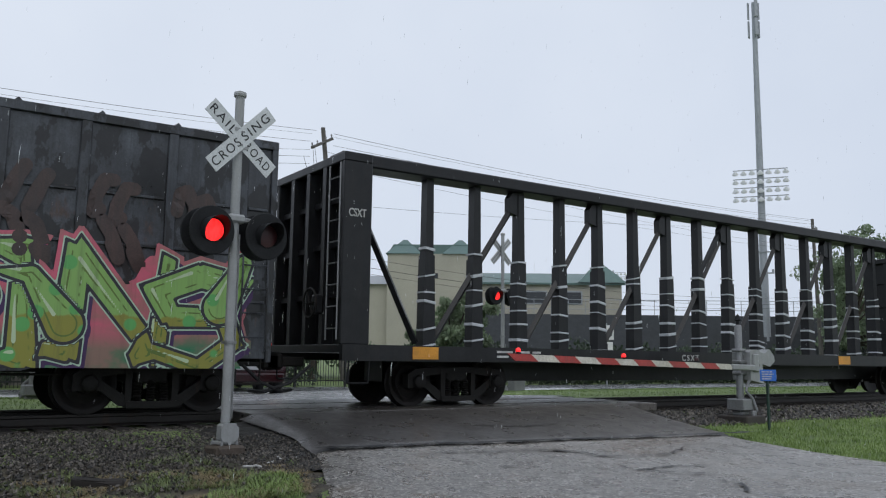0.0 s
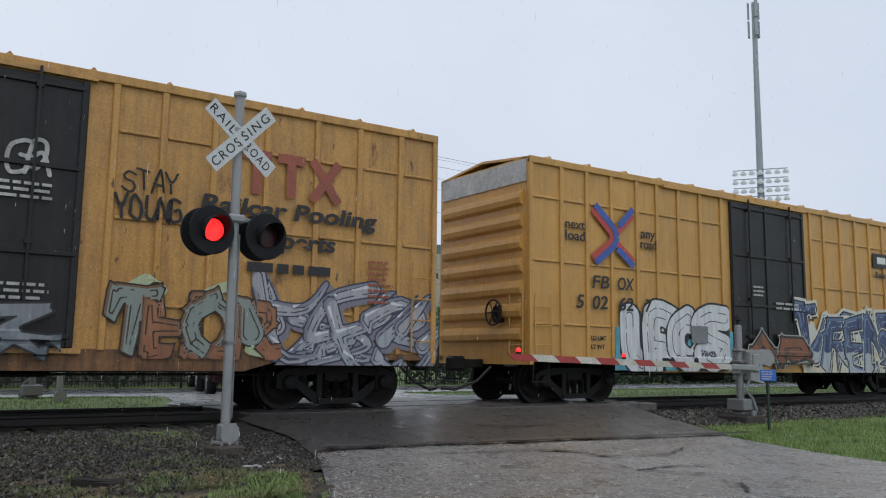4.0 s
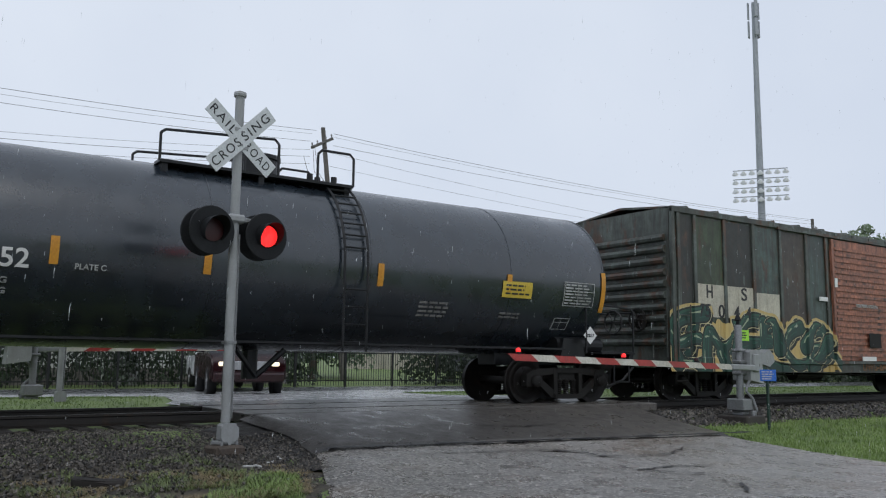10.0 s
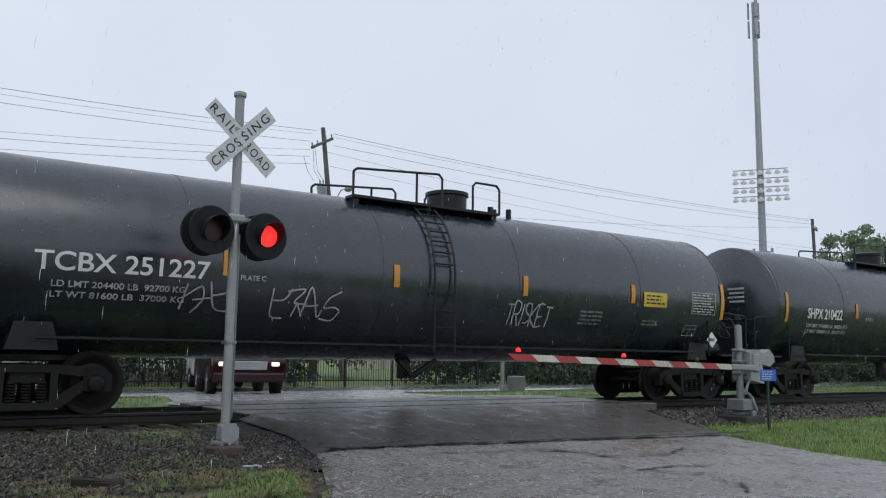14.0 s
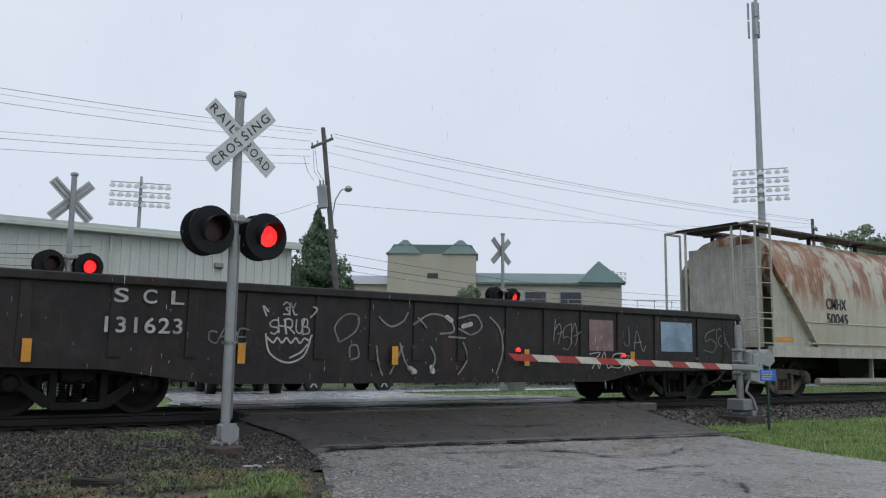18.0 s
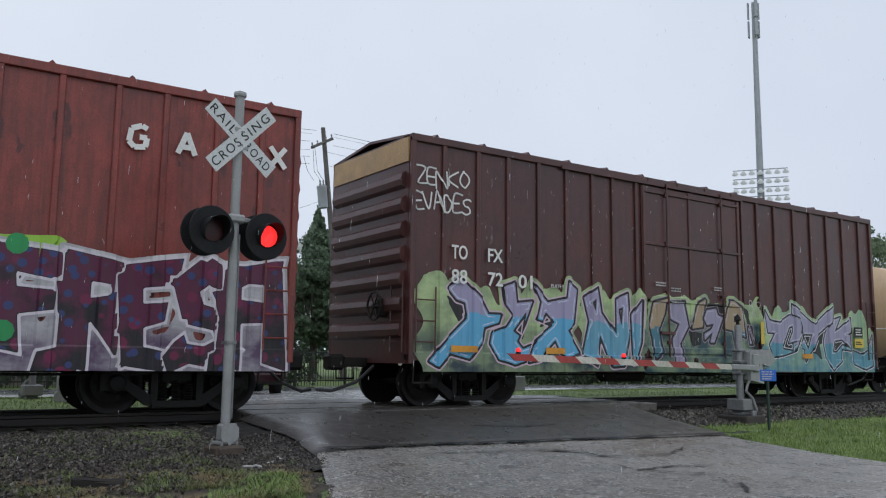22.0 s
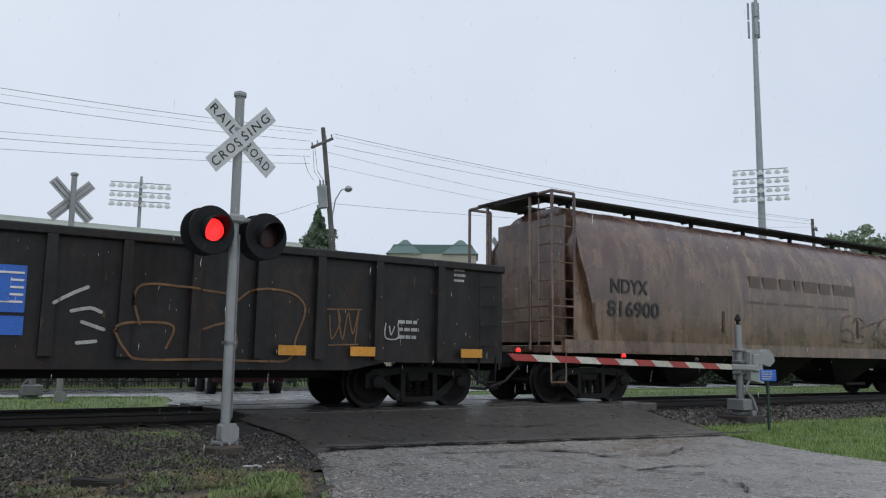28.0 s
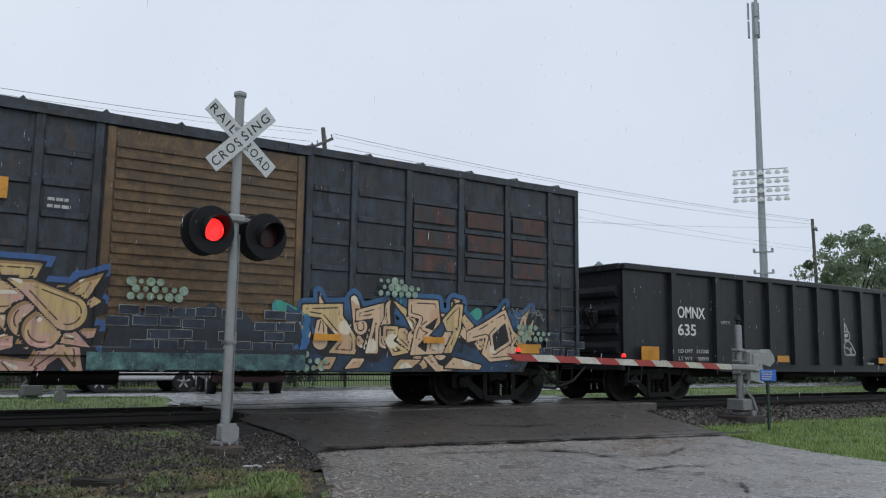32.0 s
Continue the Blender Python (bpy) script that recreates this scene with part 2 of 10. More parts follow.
M["rail"] = surf("rail", (0.018, 0.015, 0.013), 0.5, metal=0.3, var=0.3, rust=0.3, rustcol=(0.028, 0.017, 0.011))
M["tie"] = surf("tie", (0.016, 0.013, 0.011), 0.8, var=0.4, scale=5)
M["concrete"] = surf("concrete", (0.17, 0.16, 0.145), 0.75, var=0.25, scale=4, streak=0.5, grime=(0.06, 0.055, 0.045), bump=0.4)
M["red_tape"] = surf("red_tape", (0.36, 0.035, 0.03), 0.4, var=0.2, streak=0.4, grime=(0.2, 0.05, 0.04))
M["white_tape"] = surf("white_tape", (0.58, 0.56, 0.49), 0.4, var=0.12, streak=0.5, grime=(0.36, 0.33, 0.25))
M["post_green"] = surf("post_green", (0.012, 0.035, 0.025), 0.5, var=0.2)
M["red_lens"] = surf("red_lens", (0.03, 0.003, 0.004), 0.45, var=0.4, fine=60)
M["red_on"] = glow("red_on", (1.0, 0.026, 0.026), 1.25, True)
M["red_warm"] = glow("red_warm", (1.0, 0.03, 0.03), 0.8)
M["lamp_on"] = glow("lamp_on", (1.0, 0.86, 0.62), 1.2)
M["plastic_wrap"] = surf("plastic_wrap", (0.42, 0.44, 0.46), 0.3, var=0.3)


# ---- building helpers ----
def part(name, bm, material, parent, label=""):
    me = bpy.data.meshes.new(name)
    bm.normal_update()
    bm.to_mesh(me)
    bm.free()
    me.materials.append(material)
    ob = new(name, me)
    ob.parent = parent
    if label:
        tagged(ob, label)
    return ob


def split_part(name, bm, material, parent, label=""):
    """Every loose piece of bm as a part of its own."""
    left, out = set(bm.verts), []
    while left:
        todo, isle = [left.pop()], []
        while todo:
            v = todo.pop()
            isle.append(v)
            for e in v.link_edges:
                o = e.other_vert(v)
                if o in left:
                    left.remove(o)
                    todo.append(o)
        idx = {v: i for i, v in enumerate(isle)}
        fs = {f for v in isle for f in v.link_faces}
        me = bpy.data.meshes.new(name)
        me.from_pydata([v.co[:] for v in isle], [], [[idx[v] for v in f.verts] for f in fs])
        me.materials.append(material)
        ob = new(name, me)
        ob.parent = parent
        out.append(ob)
        if label:
            tagged(ob, label)
    bm.free()
    return out[0]


def again(ob, name=None, loc=None, parent=None):
    """Another object on the mesh of ob."""
    o = new(name or ob.name.split(".")[0], ob.data)
    o.parent = parent or ob.parent
    if loc:
        o.location = loc
    return o


def thing(name, label, category, group="", kind="", at=(0, 0, 0)):
    ob = new(name)
    ob.empty_display_size = 0.2
    ob.location = at
    return tagged(ob, label, category, group, kind)


def soft_shade(ob, angle=35):
    me = ob.data
    me.polygons.foreach_set("use_smooth", [True] * len(me.polygons))
    me.set_sharp_from_angle(angle=radians(angle))
    return ob


def box(bm, x0, x1, y0, y1, z0, z1, bev=0.0, m=None):
    r = bmesh.ops.create_cube(bm, size=1)["verts"]
    bmesh.ops.scale(bm, vec=(x1 - x0, y1 - y0, z1 - z0), verts=r)
    bmesh.ops.translate(bm, vec=((x0 + x1) / 2, (y0 + y1) / 2, (z0 + z1) / 2), verts=r)
    if bev:
        ed = list({e for v in r for e in v.link_edges})
        r = bmesh.ops.bevel(bm, geom=ed, offset=bev, segments=1, affect="EDGES")["verts"]
    if m is not None:
        bmesh.ops.transform(bm, matrix=m, verts=list(set(r)))
    return r


def boxed(*a, bev=0.0):
    bm = bmesh.new()
    box(bm, *a, bev=bev)
    return bm


def bar(bm, p, q, r, seg=8, r2=None):
    """A round bar from p to q."""
    p, q = Vector(p), Vector(q)
    d = q - p
    m = Matrix.Translation((p + q) / 2) @ d.to_track_quat("Z", "Y").to_matrix().to_4x4()
    return bmesh.ops.create_cone(bm, cap_ends=True, segments=seg, radius1=r, radius2=r if r2 is None else r2, depth=d.length, matrix=m)["verts"]


def rail_of(pts, r, seg=6):
    bm = bmesh.new()
    for a, b in zip(pts, pts[1:]):
        bar(bm, a, b, r, seg)
    return bm


def prism(bm, poly, y0, y1):
    """A plate of thickness y0..y1 with the outline poly in x and z."""
    a = [bm.verts.new((x, y0, z)) for x, z in poly]
    b = [bm.verts.new((x, y1, z)) for x, z in poly]
    n = len(poly)
    bm.faces.new(a)
    bm.faces.new(b[::-1])
    for i in range(n):
        bm.faces.new((a[i], b[i], b[(i + 1) % n], a[(i + 1) % n]))
    bmesh.ops.recalc_face_normals(bm, faces=bm.faces)


def lathe(profile, seg=32, axis="z"):
    """Turns (radius, height) pairs round an axis."""
    bm = bmesh.new()
    rings = []
    for r, h in profile:
        ring = []
        for i in range(seg):
            a = 2 * math.pi * i / seg
            c, s = r * math.cos(a), r * math.sin(a)
            ring.append(bm.verts.new((c, s, h) if axis == "z" else (h, c, s) if axis == "x" else (c, h, s)))
        rings.append(ring)
    for a, b in zip(rings, rings[1:]):
        for i in range(seg):
            bm.faces.new((a[i], a[(i + 1) % seg], b[(i + 1) % seg], b[i]))
    for ring in (rings[0], rings[-1]):
        bm.faces.new(ring)
    bmesh.ops.recalc_face_normals(bm, faces=bm.faces)
    return bm


def letters(text, parent, x, z, h, material, y=-1.612, depth=0.004, name="lettering", width=None, spread=1.0, shear=0.0, bold=0.014):
    """Raised lettering on the side that faces the road; x, z is its lower left corner, h the height of a capital."""
    cu = bpy.data.curves.new(name, "FONT")
    cu.body, cu.size, cu.extrude, cu.space_character, cu.shear, cu.offset = text, h / 0.69, depth, spread, shear, bold * h / 0.69
    tmp = bpy.data.objects.new(name, cu)
    me = bpy.data.meshes.new_from_object(tmp)
    bpy.data.objects.remove(tmp)
    bpy.data.curves.remove(cu)
    co = np.empty(len(me.vertices) * 3)
    me.vertices.foreach_get("co", co)
    co = co.reshape(-1, 3)
    k = (width / max(co[:, 0].max() - co[:, 0].min(), 1e-3)) if width else 1.0
    out = np.stack([x + (co[:, 0] - co[:, 0].min()) * k, y - co[:, 2], z + co[:, 1]], 1)
    me.vertices.foreach_set("co", out.ravel())
    me.materials.clear()
    me.materials.append(material)
    me.update()
    ob = new(name, me)
    ob.parent = parent
    return ob


def bars_of_text(parent, x, z, w, h, lines, material, y=-1.612, name="small_print", seed=1):
    """Lines of writing too small to read, as plain bars."""
    rnd = random.Random(seed)
    bm = bmesh.new()
    lh = h / lines
    for i in range(lines):
        u = x
        end = x + w * rnd.uniform(0.75, 1.0)
        while u < end:
            l = rnd.uniform(0.12, 0.3) * w
            box(bm, u, min(u + l, end), y - 0.003, y + 0.003, z + h - (i + 0.7) * lh, z + h - (i + 0.25) * lh)
            u += l + 0.05 * w
    return tagged(part(name, bm, material, parent), kind="stuff")


# ---- spray-painted pieces ----
GLYPHS = {
    " ": [],
    "A": ["0,0 .4,1 .6,1 1,0", ".2,.4 .8,.4"], "B": ["0,0 0,1 .7,1 .8,.75 .6,.52 0,.52", ".6,.52 .95,.3 .8,0 0,0"], "C": ["1,.85 .6,1 .15,.8 0,.5 .15,.15 .6,0 1,.15"],
    "D": ["0,0 0,1 .6,.95 1,.5 .6,.05 0,0"], "E": ["1,1 0,1 0,0 1,0", "0,.5 .75,.5"], "F": ["1,1 0,1 0,0", "0,.5 .75,.5"], "G": ["1,.85 .6,1 .1,.8 0,.4 .3,0 1,.05 1,.45 .6,.45"],
    "H": ["0,0 0,1", "1,0 1,1", "0,.5 1,.5"], "I": [".5,0 .5,1"], "J": ["0,.2 .3,0 .7,.1 .8,1"], "K": ["0,0 0,1", "1,1 0,.45 1,0"], "L": ["0,1 0,0 1,0"], "M": ["0,0 .1,1 .5,.4 .9,1 1,0"],
    "N": ["0,0 .05,1 .95,0 1,1"], "O": [".5,1 .1,.8 0,.5 .1,.2 .5,0 .9,.2 1,.5 .9,.8 .5,1"], "P": ["0,0 0,1 .8,.95 .95,.7 .8,.45 0,.45"], "Q": [".5,1 .1,.8 0,.5 .1,.2 .5,0 .9,.2 1,.5 .9,.8 .5,1", ".6,.3 1,-.05"],
    "R": ["0,0 0,1 .8,.95 .9,.7 .7,.5 0,.48", ".4,.48 1,0"], "S": ["1,.9 .5,1 .05,.8 .2,.55 .8,.45 .95,.2 .5,0 0,.1"], "T": ["0,1 1,1", ".5,1 .5,0"], "U": ["0,1 .05,.2 .4,0 .8,.1 1,1"],
    "V": ["0,1 .5,0 1,1"], "W": ["0,1 .2,0 .5,.7 .8,0 1,1"], "X": ["0,0 1,1", "0,1 1,0"], "Y": ["0,1 .5,.5 1,1", ".5,.5 .5,0"], "Z": ["0,1 1,1 0,0 1,0"]}


def rounded(s, n=4):
    """A smooth curve through the points of a stroke."""
    if len(s) < 3:
        return s
    p = [s[0], *s, s[-1]]
    out = []
    for a, b, c, d in zip(p, p[1:], p[2:], p[3:]):
        for i in range(n):
            t = i / n
            out.append(tuple(0.5 * (2 * b[k] + (c[k] - a[k]) * t + (2 * a[k] - 5 * b[k] + 4 * c[k] - d[k]) * t * t + (3 * b[k] - a[k] - 3 * c[k] + d[k]) * t ** 3) for k in (0, 1)))
    return out + [s[-1]]


WILD = [["0,0 .15,1 .5,.5 .95,1", ".5,.5 .7,0 1.2,.12"], ["-.15,.8 .5,1 .95,.75 .2,.5 .95,.25 .4,0 -.15,.12"], ["0,1.05 .2,.1 .95,-.02", ".1,.6 .8,.7 1.15,1.05"],
        [".95,1.05 .2,.85 .05,.4 .6,.52 1.05,.3 .7,0 0,.05"], ["0,0 .45,1.05 .95,0 1.25,.2", ".1,.38 .95,.45"], ["-.1,.9 .95,1 .3,.45 1.15,.4", ".6,.42 .35,-.03", ".6,.42 1,0"],
        [".05,.1 .25,.95 .8,.95 .95,.45 .4,.2 .2,.5 .7,.62 1.15,0"], ["0,.1 .1,1.05", ".1,.6 .6,1 .9,.5 .55,.05", ".5,.45 1.2,.6"]]


def strokes_of(word, x0, x1, z0, z1, seed, wobble=0.08, gap=0.22, by_letter=False):
    rnd = random.Random(seed)
    share = [{"M": 1.6, "W": 1.45, "I": 0.6, "J": 0.85, "E": 0.9}.get(ch, 1.0) for ch in word]
    ends = [x0 + (x1 - x0) * sum(share[:k]) / sum(share) for k in range(len(word) + 1)]
    out = []
    last = None
    for i, ch in enumerate(word):
        left, cw = ends[i], ends[i + 1] - ends[i]
        lines = GLYPHS.get(ch)
        if lines is None:      # no letter: a loose interlocking shape
            lines = last = rnd.choice([q for q in WILD if q is not last])
        segs = [[tuple(map(float, q.split(","))) for q in l.split()] for l in lines]
        dz, dx, tilt = rnd.uniform(-0.5, 0.5) * wobble, rnd.uniform(-0.5, 0.5) * wobble, rnd.uniform(-1, 1) * wobble
        got = []
        for q in segs:
            got.append([(left + (gap / 2 + dx + (u + tilt * v + rnd.uniform(-0.3, 0.3) * wobble) * (1 - gap)) * cw, z0 + (v + dz + rnd.uniform(-0.3, 0.3) * wobble) * (z1 - z0)) for u, v in q])
        if by_letter:
            out.append(got)
        else:
            out += got
    return out


def ribbon_mesh(strokes, w, height_at, lift, name, material, parent, label="", caps=True, step=0.07):
    """Paint strokes of width w that follow the posts of the side."""
    verts, faces = [], []
    layer = [0]

    def put(x, z):
        verts.append((x, -(height_at(x) + lift + 0.0006 * (layer[0] % 15)), z))
        return len(verts) - 1
    for s in strokes:
        for (ax, az), (bx_, bz) in zip(s, s[1:]):
            l = math.hypot(bx_ - ax, bz - az)
            if l < 1e-4:
                continue
            n, k = max(1, int(l / step)), max(1, int(w / step))
            layer[0] += 1
            nx, nz = -(bz - az) / l * w / 2, (bx_ - ax) / l * w / 2
            grid = [[put(ax + (bx_ - ax) * i / n + nx * (2 * j / k - 1), az + (bz - az) * i / n + nz * (2 * j / k - 1)) for j in range(k + 1)] for i in range(n + 1)]
            for i in range(n):
                for j in range(k):
                    faces.append((grid[i][j], grid[i][j + 1], grid[i + 1][j + 1], grid[i + 1][j]))
        if caps:
            for ax, az in s:
                layer[0] += 1
                rim = [put(ax + math.cos(a * math.pi / 5) * w / 2, az + math.sin(a * math.pi / 5) * w / 2) for a in range(10)]
                c = put(ax, az)
                for i in range(10):
                    faces.append((c, rim[i], rim[(i + 1) % 10]))
    me = bpy.data.meshes.new(name)
    me.from_pydata(verts, [], faces)
    me.materials.append(material)
    ob = new(name, me)
    ob.parent = parent
    tagged(ob, label, kind="stuff")
    return ob


def below(nt, name, level):
    """1 where the stored distance is under the level."""
    at = nt.nodes.new("ShaderNodeAttribute")
    at.attribute_name = name
    m = nt.nodes.new("ShaderNodeMath")
    m.operation, m.inputs[1].default_value = "LESS_THAN", level
    nt.links.new(at.outputs["Fac"], m.inputs[0])
    return m.outputs[0]


def paint_layers(fill, edge, halo, key, drop, shine, outline, keyw, z0, z1, off, spots, rim=None, split=None, tone=None, inner=None, turn=(0.25, 0.6)):
    """Spray paint in layers: cloud, drop shade, key line, outline, fill, spots, highlights; bare where none is."""
    m = spray("graffiti_paint", *fill, z0, z1, off)
    nt = m.node_tree
    b = nt.nodes["Principled BSDF"]
    c = b.inputs["Base Color"].links[0].from_socket
    tc = nt.nodes.new("ShaderNodeTexCoord").outputs["Object"]
    if split is not None:       # two fills that meet in a ragged line
        sep = nt.nodes.new("ShaderNodeSeparateXYZ")
        nt.links.new(tc, sep.inputs[0])
        hi = nt.nodes.new("ShaderNodeMapRange")
        hi.inputs[1].default_value, hi.inputs[2].default_value = split - 0.25, split + 0.25
        nt.links.new(sep.outputs[2], hi.inputs[0])
        f = mix_node(nt, 0.3, hi.outputs[0], noise_node(nt, scaled(nt, tc, 1, 0.1, 0.3, off), 5, 3))
        c = mix_node(nt, ramp_node(nt, f, 0.48, 0.52), fill[1], fill[0])
    if tone:
        at = nt.nodes.new("ShaderNodeAttribute")
        at.attribute_name = "tone"
        c = mix_node(nt, at.outputs["Fac"], c, tone)
    if rim:
        c = mix_node(nt, below(nt, "rim", 0.0), c, rim)
    if inner:       # a thin line that follows the outline inside the fill
        col, depth = inner
        ring = nt.nodes.new("ShaderNodeMath")
        ring.operation = "SUBTRACT"
        nt.links.new(below(nt, "stroke", -depth), ring.inputs[0])
        nt.links.new(below(nt, "stroke", -depth - 0.022), ring.inputs[1])
        broken = ramp_node(nt, noise_node(nt, scaled(nt, tc, 1, 0.1, 1, off + 4), 3.5, 2), 0.44, 0.5)
        c = mix_node(nt, mix_node(nt, 1.0, ring.outputs[0], broken, "MULTIPLY"), c, col)
    for scale, col in spots:
        vo = nt.nodes.new("ShaderNodeTexVoronoi")
        vo.inputs["Scale"].default_value = scale
        nt.links.new(scaled(nt, tc, 1, 0.01, 1, scale), vo.inputs["Vector"])
        c = mix_node(nt, ramp_node(nt, vo.outputs["Distance"], 0.24, 0.3, (1, 1, 1, 1), (0, 0, 0, 1)), c, col)
    if shine:
        c = mix_node(nt, below(nt, "shine", 0.0), c, shine)
    h = edge
    if halo:
        m2 = ramp_node(nt, noise_node(nt, scaled(nt, tc, 1, 0.1, 1.6, off + 2), 1.6, 4), 0.4, 0.6)
        sep = nt.nodes.new("ShaderNodeSeparateXYZ")
        nt.links.new(tc, sep.inputs[0])
        mr = nt.nodes.new("ShaderNodeMapRange")
        mr.inputs[1].default_value, mr.inputs[2].default_value = z0 + turn[0] * (z1 - z0), z0 + turn[1] * (z1 - z0)
        nt.links.new(sep.outputs[2], mr.inputs[0])
        h = mix_node(nt, mix_node(nt, 0.4, mr.outputs[0], m2), halo[1], halo[0])
    if drop:
        h = mix_node(nt, below(nt, "drop", 0.0), h, drop)
    if key:
        h = mix_node(nt, below(nt, "stroke", outline + keyw), h, key)
    h = mix_node(nt, below(nt, "stroke", outline), h, edge)
    c = mix_node(nt, below(nt, "stroke", 0.0), h, c)
    dirt = ramp_node(nt, noise_node(nt, scaled(nt, tc, 6, 6, 0.4, off + 5), 1.7, 6, 0.7), 0.5, 0.8)
    c = mix_node(nt, mix_node(nt, 1.0, dirt, (0.5, 0.5, 0.5), "MULTIPLY"), c, (0.06, 0.05, 0.045))
    nt.links.new(c, b.inputs["Base Color"])
    al = below(nt, "stroke", outline + (keyw if key else 0.0))
    for name, on in (("cloud", halo), ("drop", drop)):
        if on:
            mx = nt.nodes.new("ShaderNodeMath")
            mx.operation = "MAXIMUM"
            nt.links.new(al, mx.inputs[0])
            nt.links.new(below(nt, name, 0.0), mx.inputs[1])
            al = mx.outputs[0]
    nt.links.new(al, b.inputs["Alpha"])
    return m


def piece(car, word, x0, x1, z0, z1, fill, edge, halo, seed, w=0.2, lift=0.005, outline=0.07, shine=None, extra=(), curvy=False, wobble=0.12,
          gap=-0.1, key=None, keyw=0.035, drop=None, taper=0.35, spots=(), wave=0.3, flare=0.0, rim=None, rim_w=0.05, split=None, tone=None, inner=None, shards=0, shapes=(), holes=(), turn=(0.25, 0.6), label="sprayed graffiti with outlined interlocking shapes", cell=0.028):
    """One spray-painted piece on a fine sheet that follows the posts; the sheet stores how far each spot lies from the strokes."""
    hgt, ob, rnd = car["hgt"], car["ob"], random.Random(seed)
    pad = w / 2 + outline
    nx, nz = int((x1 - x0 + 0.5) / cell), int((z1 - z0 + 0.3) / cell)
    xs, zs = x0 - 0.25 + cell * np.arange(nx + 1), z0 + cell * np.arange(nz + 1)
    X, Z = np.meshgrid(xs, zs)
    far = np.full(X.shape, 9.0)

    def reach(strokes, dx=0.0, dz=0.0, scale=1.0, taper=taper):
        d = far.copy()
        for q in strokes:
            n = len(q) - 1
            for i, ((ax, az), (bx_, bz)) in enumerate(zip(q, q[1:])):
                vx, vz = bx_ - ax, bz - az
                t = np.clip(((X - dx - ax) * vx + (Z - dz - az) * vz) / max(vx * vx + vz * vz, 1e-6), 0, 1)
                rad = w / 2 * (1 + taper * (0.35 - ((i + t) / n))) * scale
                if curvy or taper > 1.6:
                    d = np.minimum(d, np.hypot(X - dx - ax - vx * t, Z - dz - az - vz * t) - rad)
                else:       # square strokes with slanted ends
                    l = max(math.hypot(vx, vz), 1e-4)
                    along = ((X - dx - ax) * vx + (Z - dz - az) * vz) / l
                    side = ((Z - dz - az) * vx - (X - dx - ax) * vz) / l
                    skew = along + side * (0.45 if (i + len(q)) % 2 else -0.35)
                    d = np.minimum(d, np.maximum(np.abs(side) - rad, np.maximum(-skew, skew - l) - rad * 0.55))
        return d

    def inside(poly):
        """Distance to a drawn outline, negative within it."""
        d, odd = far.copy(), np.zeros(X.shape, bool)
        for (ax, az), (bx_, bz) in zip(poly, poly[1:] + poly[:1]):
            vx, vz = bx_ - ax, bz - az
            t = np.clip(((X - ax) * vx + (Z - az) * vz) / max(vx * vx + vz * vz, 1e-6), 0, 1)
            d = np.minimum(d, np.hypot(X - ax - vx * t, Z - az - vz * t))
            if vz:
                odd ^= ((Z >= min(az, bz)) & (Z < max(az, bz)) & (X < ax + (Z - az) * vx / vz))
        return np.where(odd, -d, d)
    stroke, drops, shines, rims, tones = far.copy(), far.copy(), far.copy(), far.copy(), 0 * far
    letters_in = [(lines, 0) for lines in strokes_of(word, x0, x1, z0 + pad * 0.8, z1 - pad, seed, wobble, gap, True)] if word else []
    blades_in = []
    for k in range(shards):       # bent, pointed blades that weave between the letters
        u, v = x0 + (x1 - x0) * (k + rnd.uniform(0.2, 0.8)) / shards, z0 + (z1 - z0) * rnd.uniform(0.25, 0.6)
        a, l, bend = rnd.choice((0.9, 1.3, 1.9, 2.4, -0.6, 3.7)) + rnd.uniform(-0.3, 0.3), (z1 - z0) * rnd.uniform(0.3, 0.55), rnd.uniform(-0.9, 0.9)
        p = (u + math.cos(a) * l, v + math.sin(a) * l)
        q = (p[0] + math.cos(a + bend) * l * 0.7, p[1] + math.sin(a + bend) * l * 0.7)
        blades_in.append(([[(g, min(z1 - outline * 1.5, max(z0 + outline, h))) for g, h in ((u, v), p, q)]], 1))
    cut = len(blades_in) * 2 // 3
    for number, (lines, blade) in enumerate(blades_in[:cut] + letters_in + blades_in[cut:]):
        tip = 1.7 if blade else taper
        hooks = []
        for q in lines:
            for p, n in ((q[0], q[1]), (q[-1], q[-2])):
                if not blade and rnd.random() < flare:       # serifs and spikes at the ends of the strokes
                    a = math.atan2(p[1] - n[1], p[0] - n[0]) + rnd.choice((-1, 1)) * rnd.uniform(0.7, 1.7)
                    l = w * rnd.uniform(0.7, 1.5)
                    hooks.append([p, (p[0] + math.cos(a) * l, min(z1 - pad * 0.4, max(z0 + pad * 0.7, p[1] + math.sin(a) * l)))])
        lines = [rounded(q) if curvy else q for q in lines] + hooks
        d = reach(lines, taper=tip)
        over = d < outline + (keyw if key else 0)
        stroke = np.where(over, d, np.minimum(stroke, d))
        if rim:
            rims = np.where(over, -reach(lines, rim_w, -rim_w, taper=tip), rims)
        if tone:
            tones = np.where(over, number % 2, tones)
        if drop:
            drops = np.minimum(drops, reach(lines, 0.07, -0.08, taper=tip) - outline)
        if shine:
            shines = np.where(over, 9.0, shines)
            hl = []
            for q in lines:
                for (ax, az), (bx_, bz) in zip(q[::3] if curvy else q, q[3::3] if curvy else q[1:]):
                    if rnd.random() < 0.75:
                        o = w * 0.3
                        hl.append([(ax - o + (bx_ - ax) * 0.1, az + o * 0.7 + (bz - az) * 0.1), (ax - o + (bx_ - ax) * 0.7, az + o * 0.7 + (bz - az) * 0.7)])
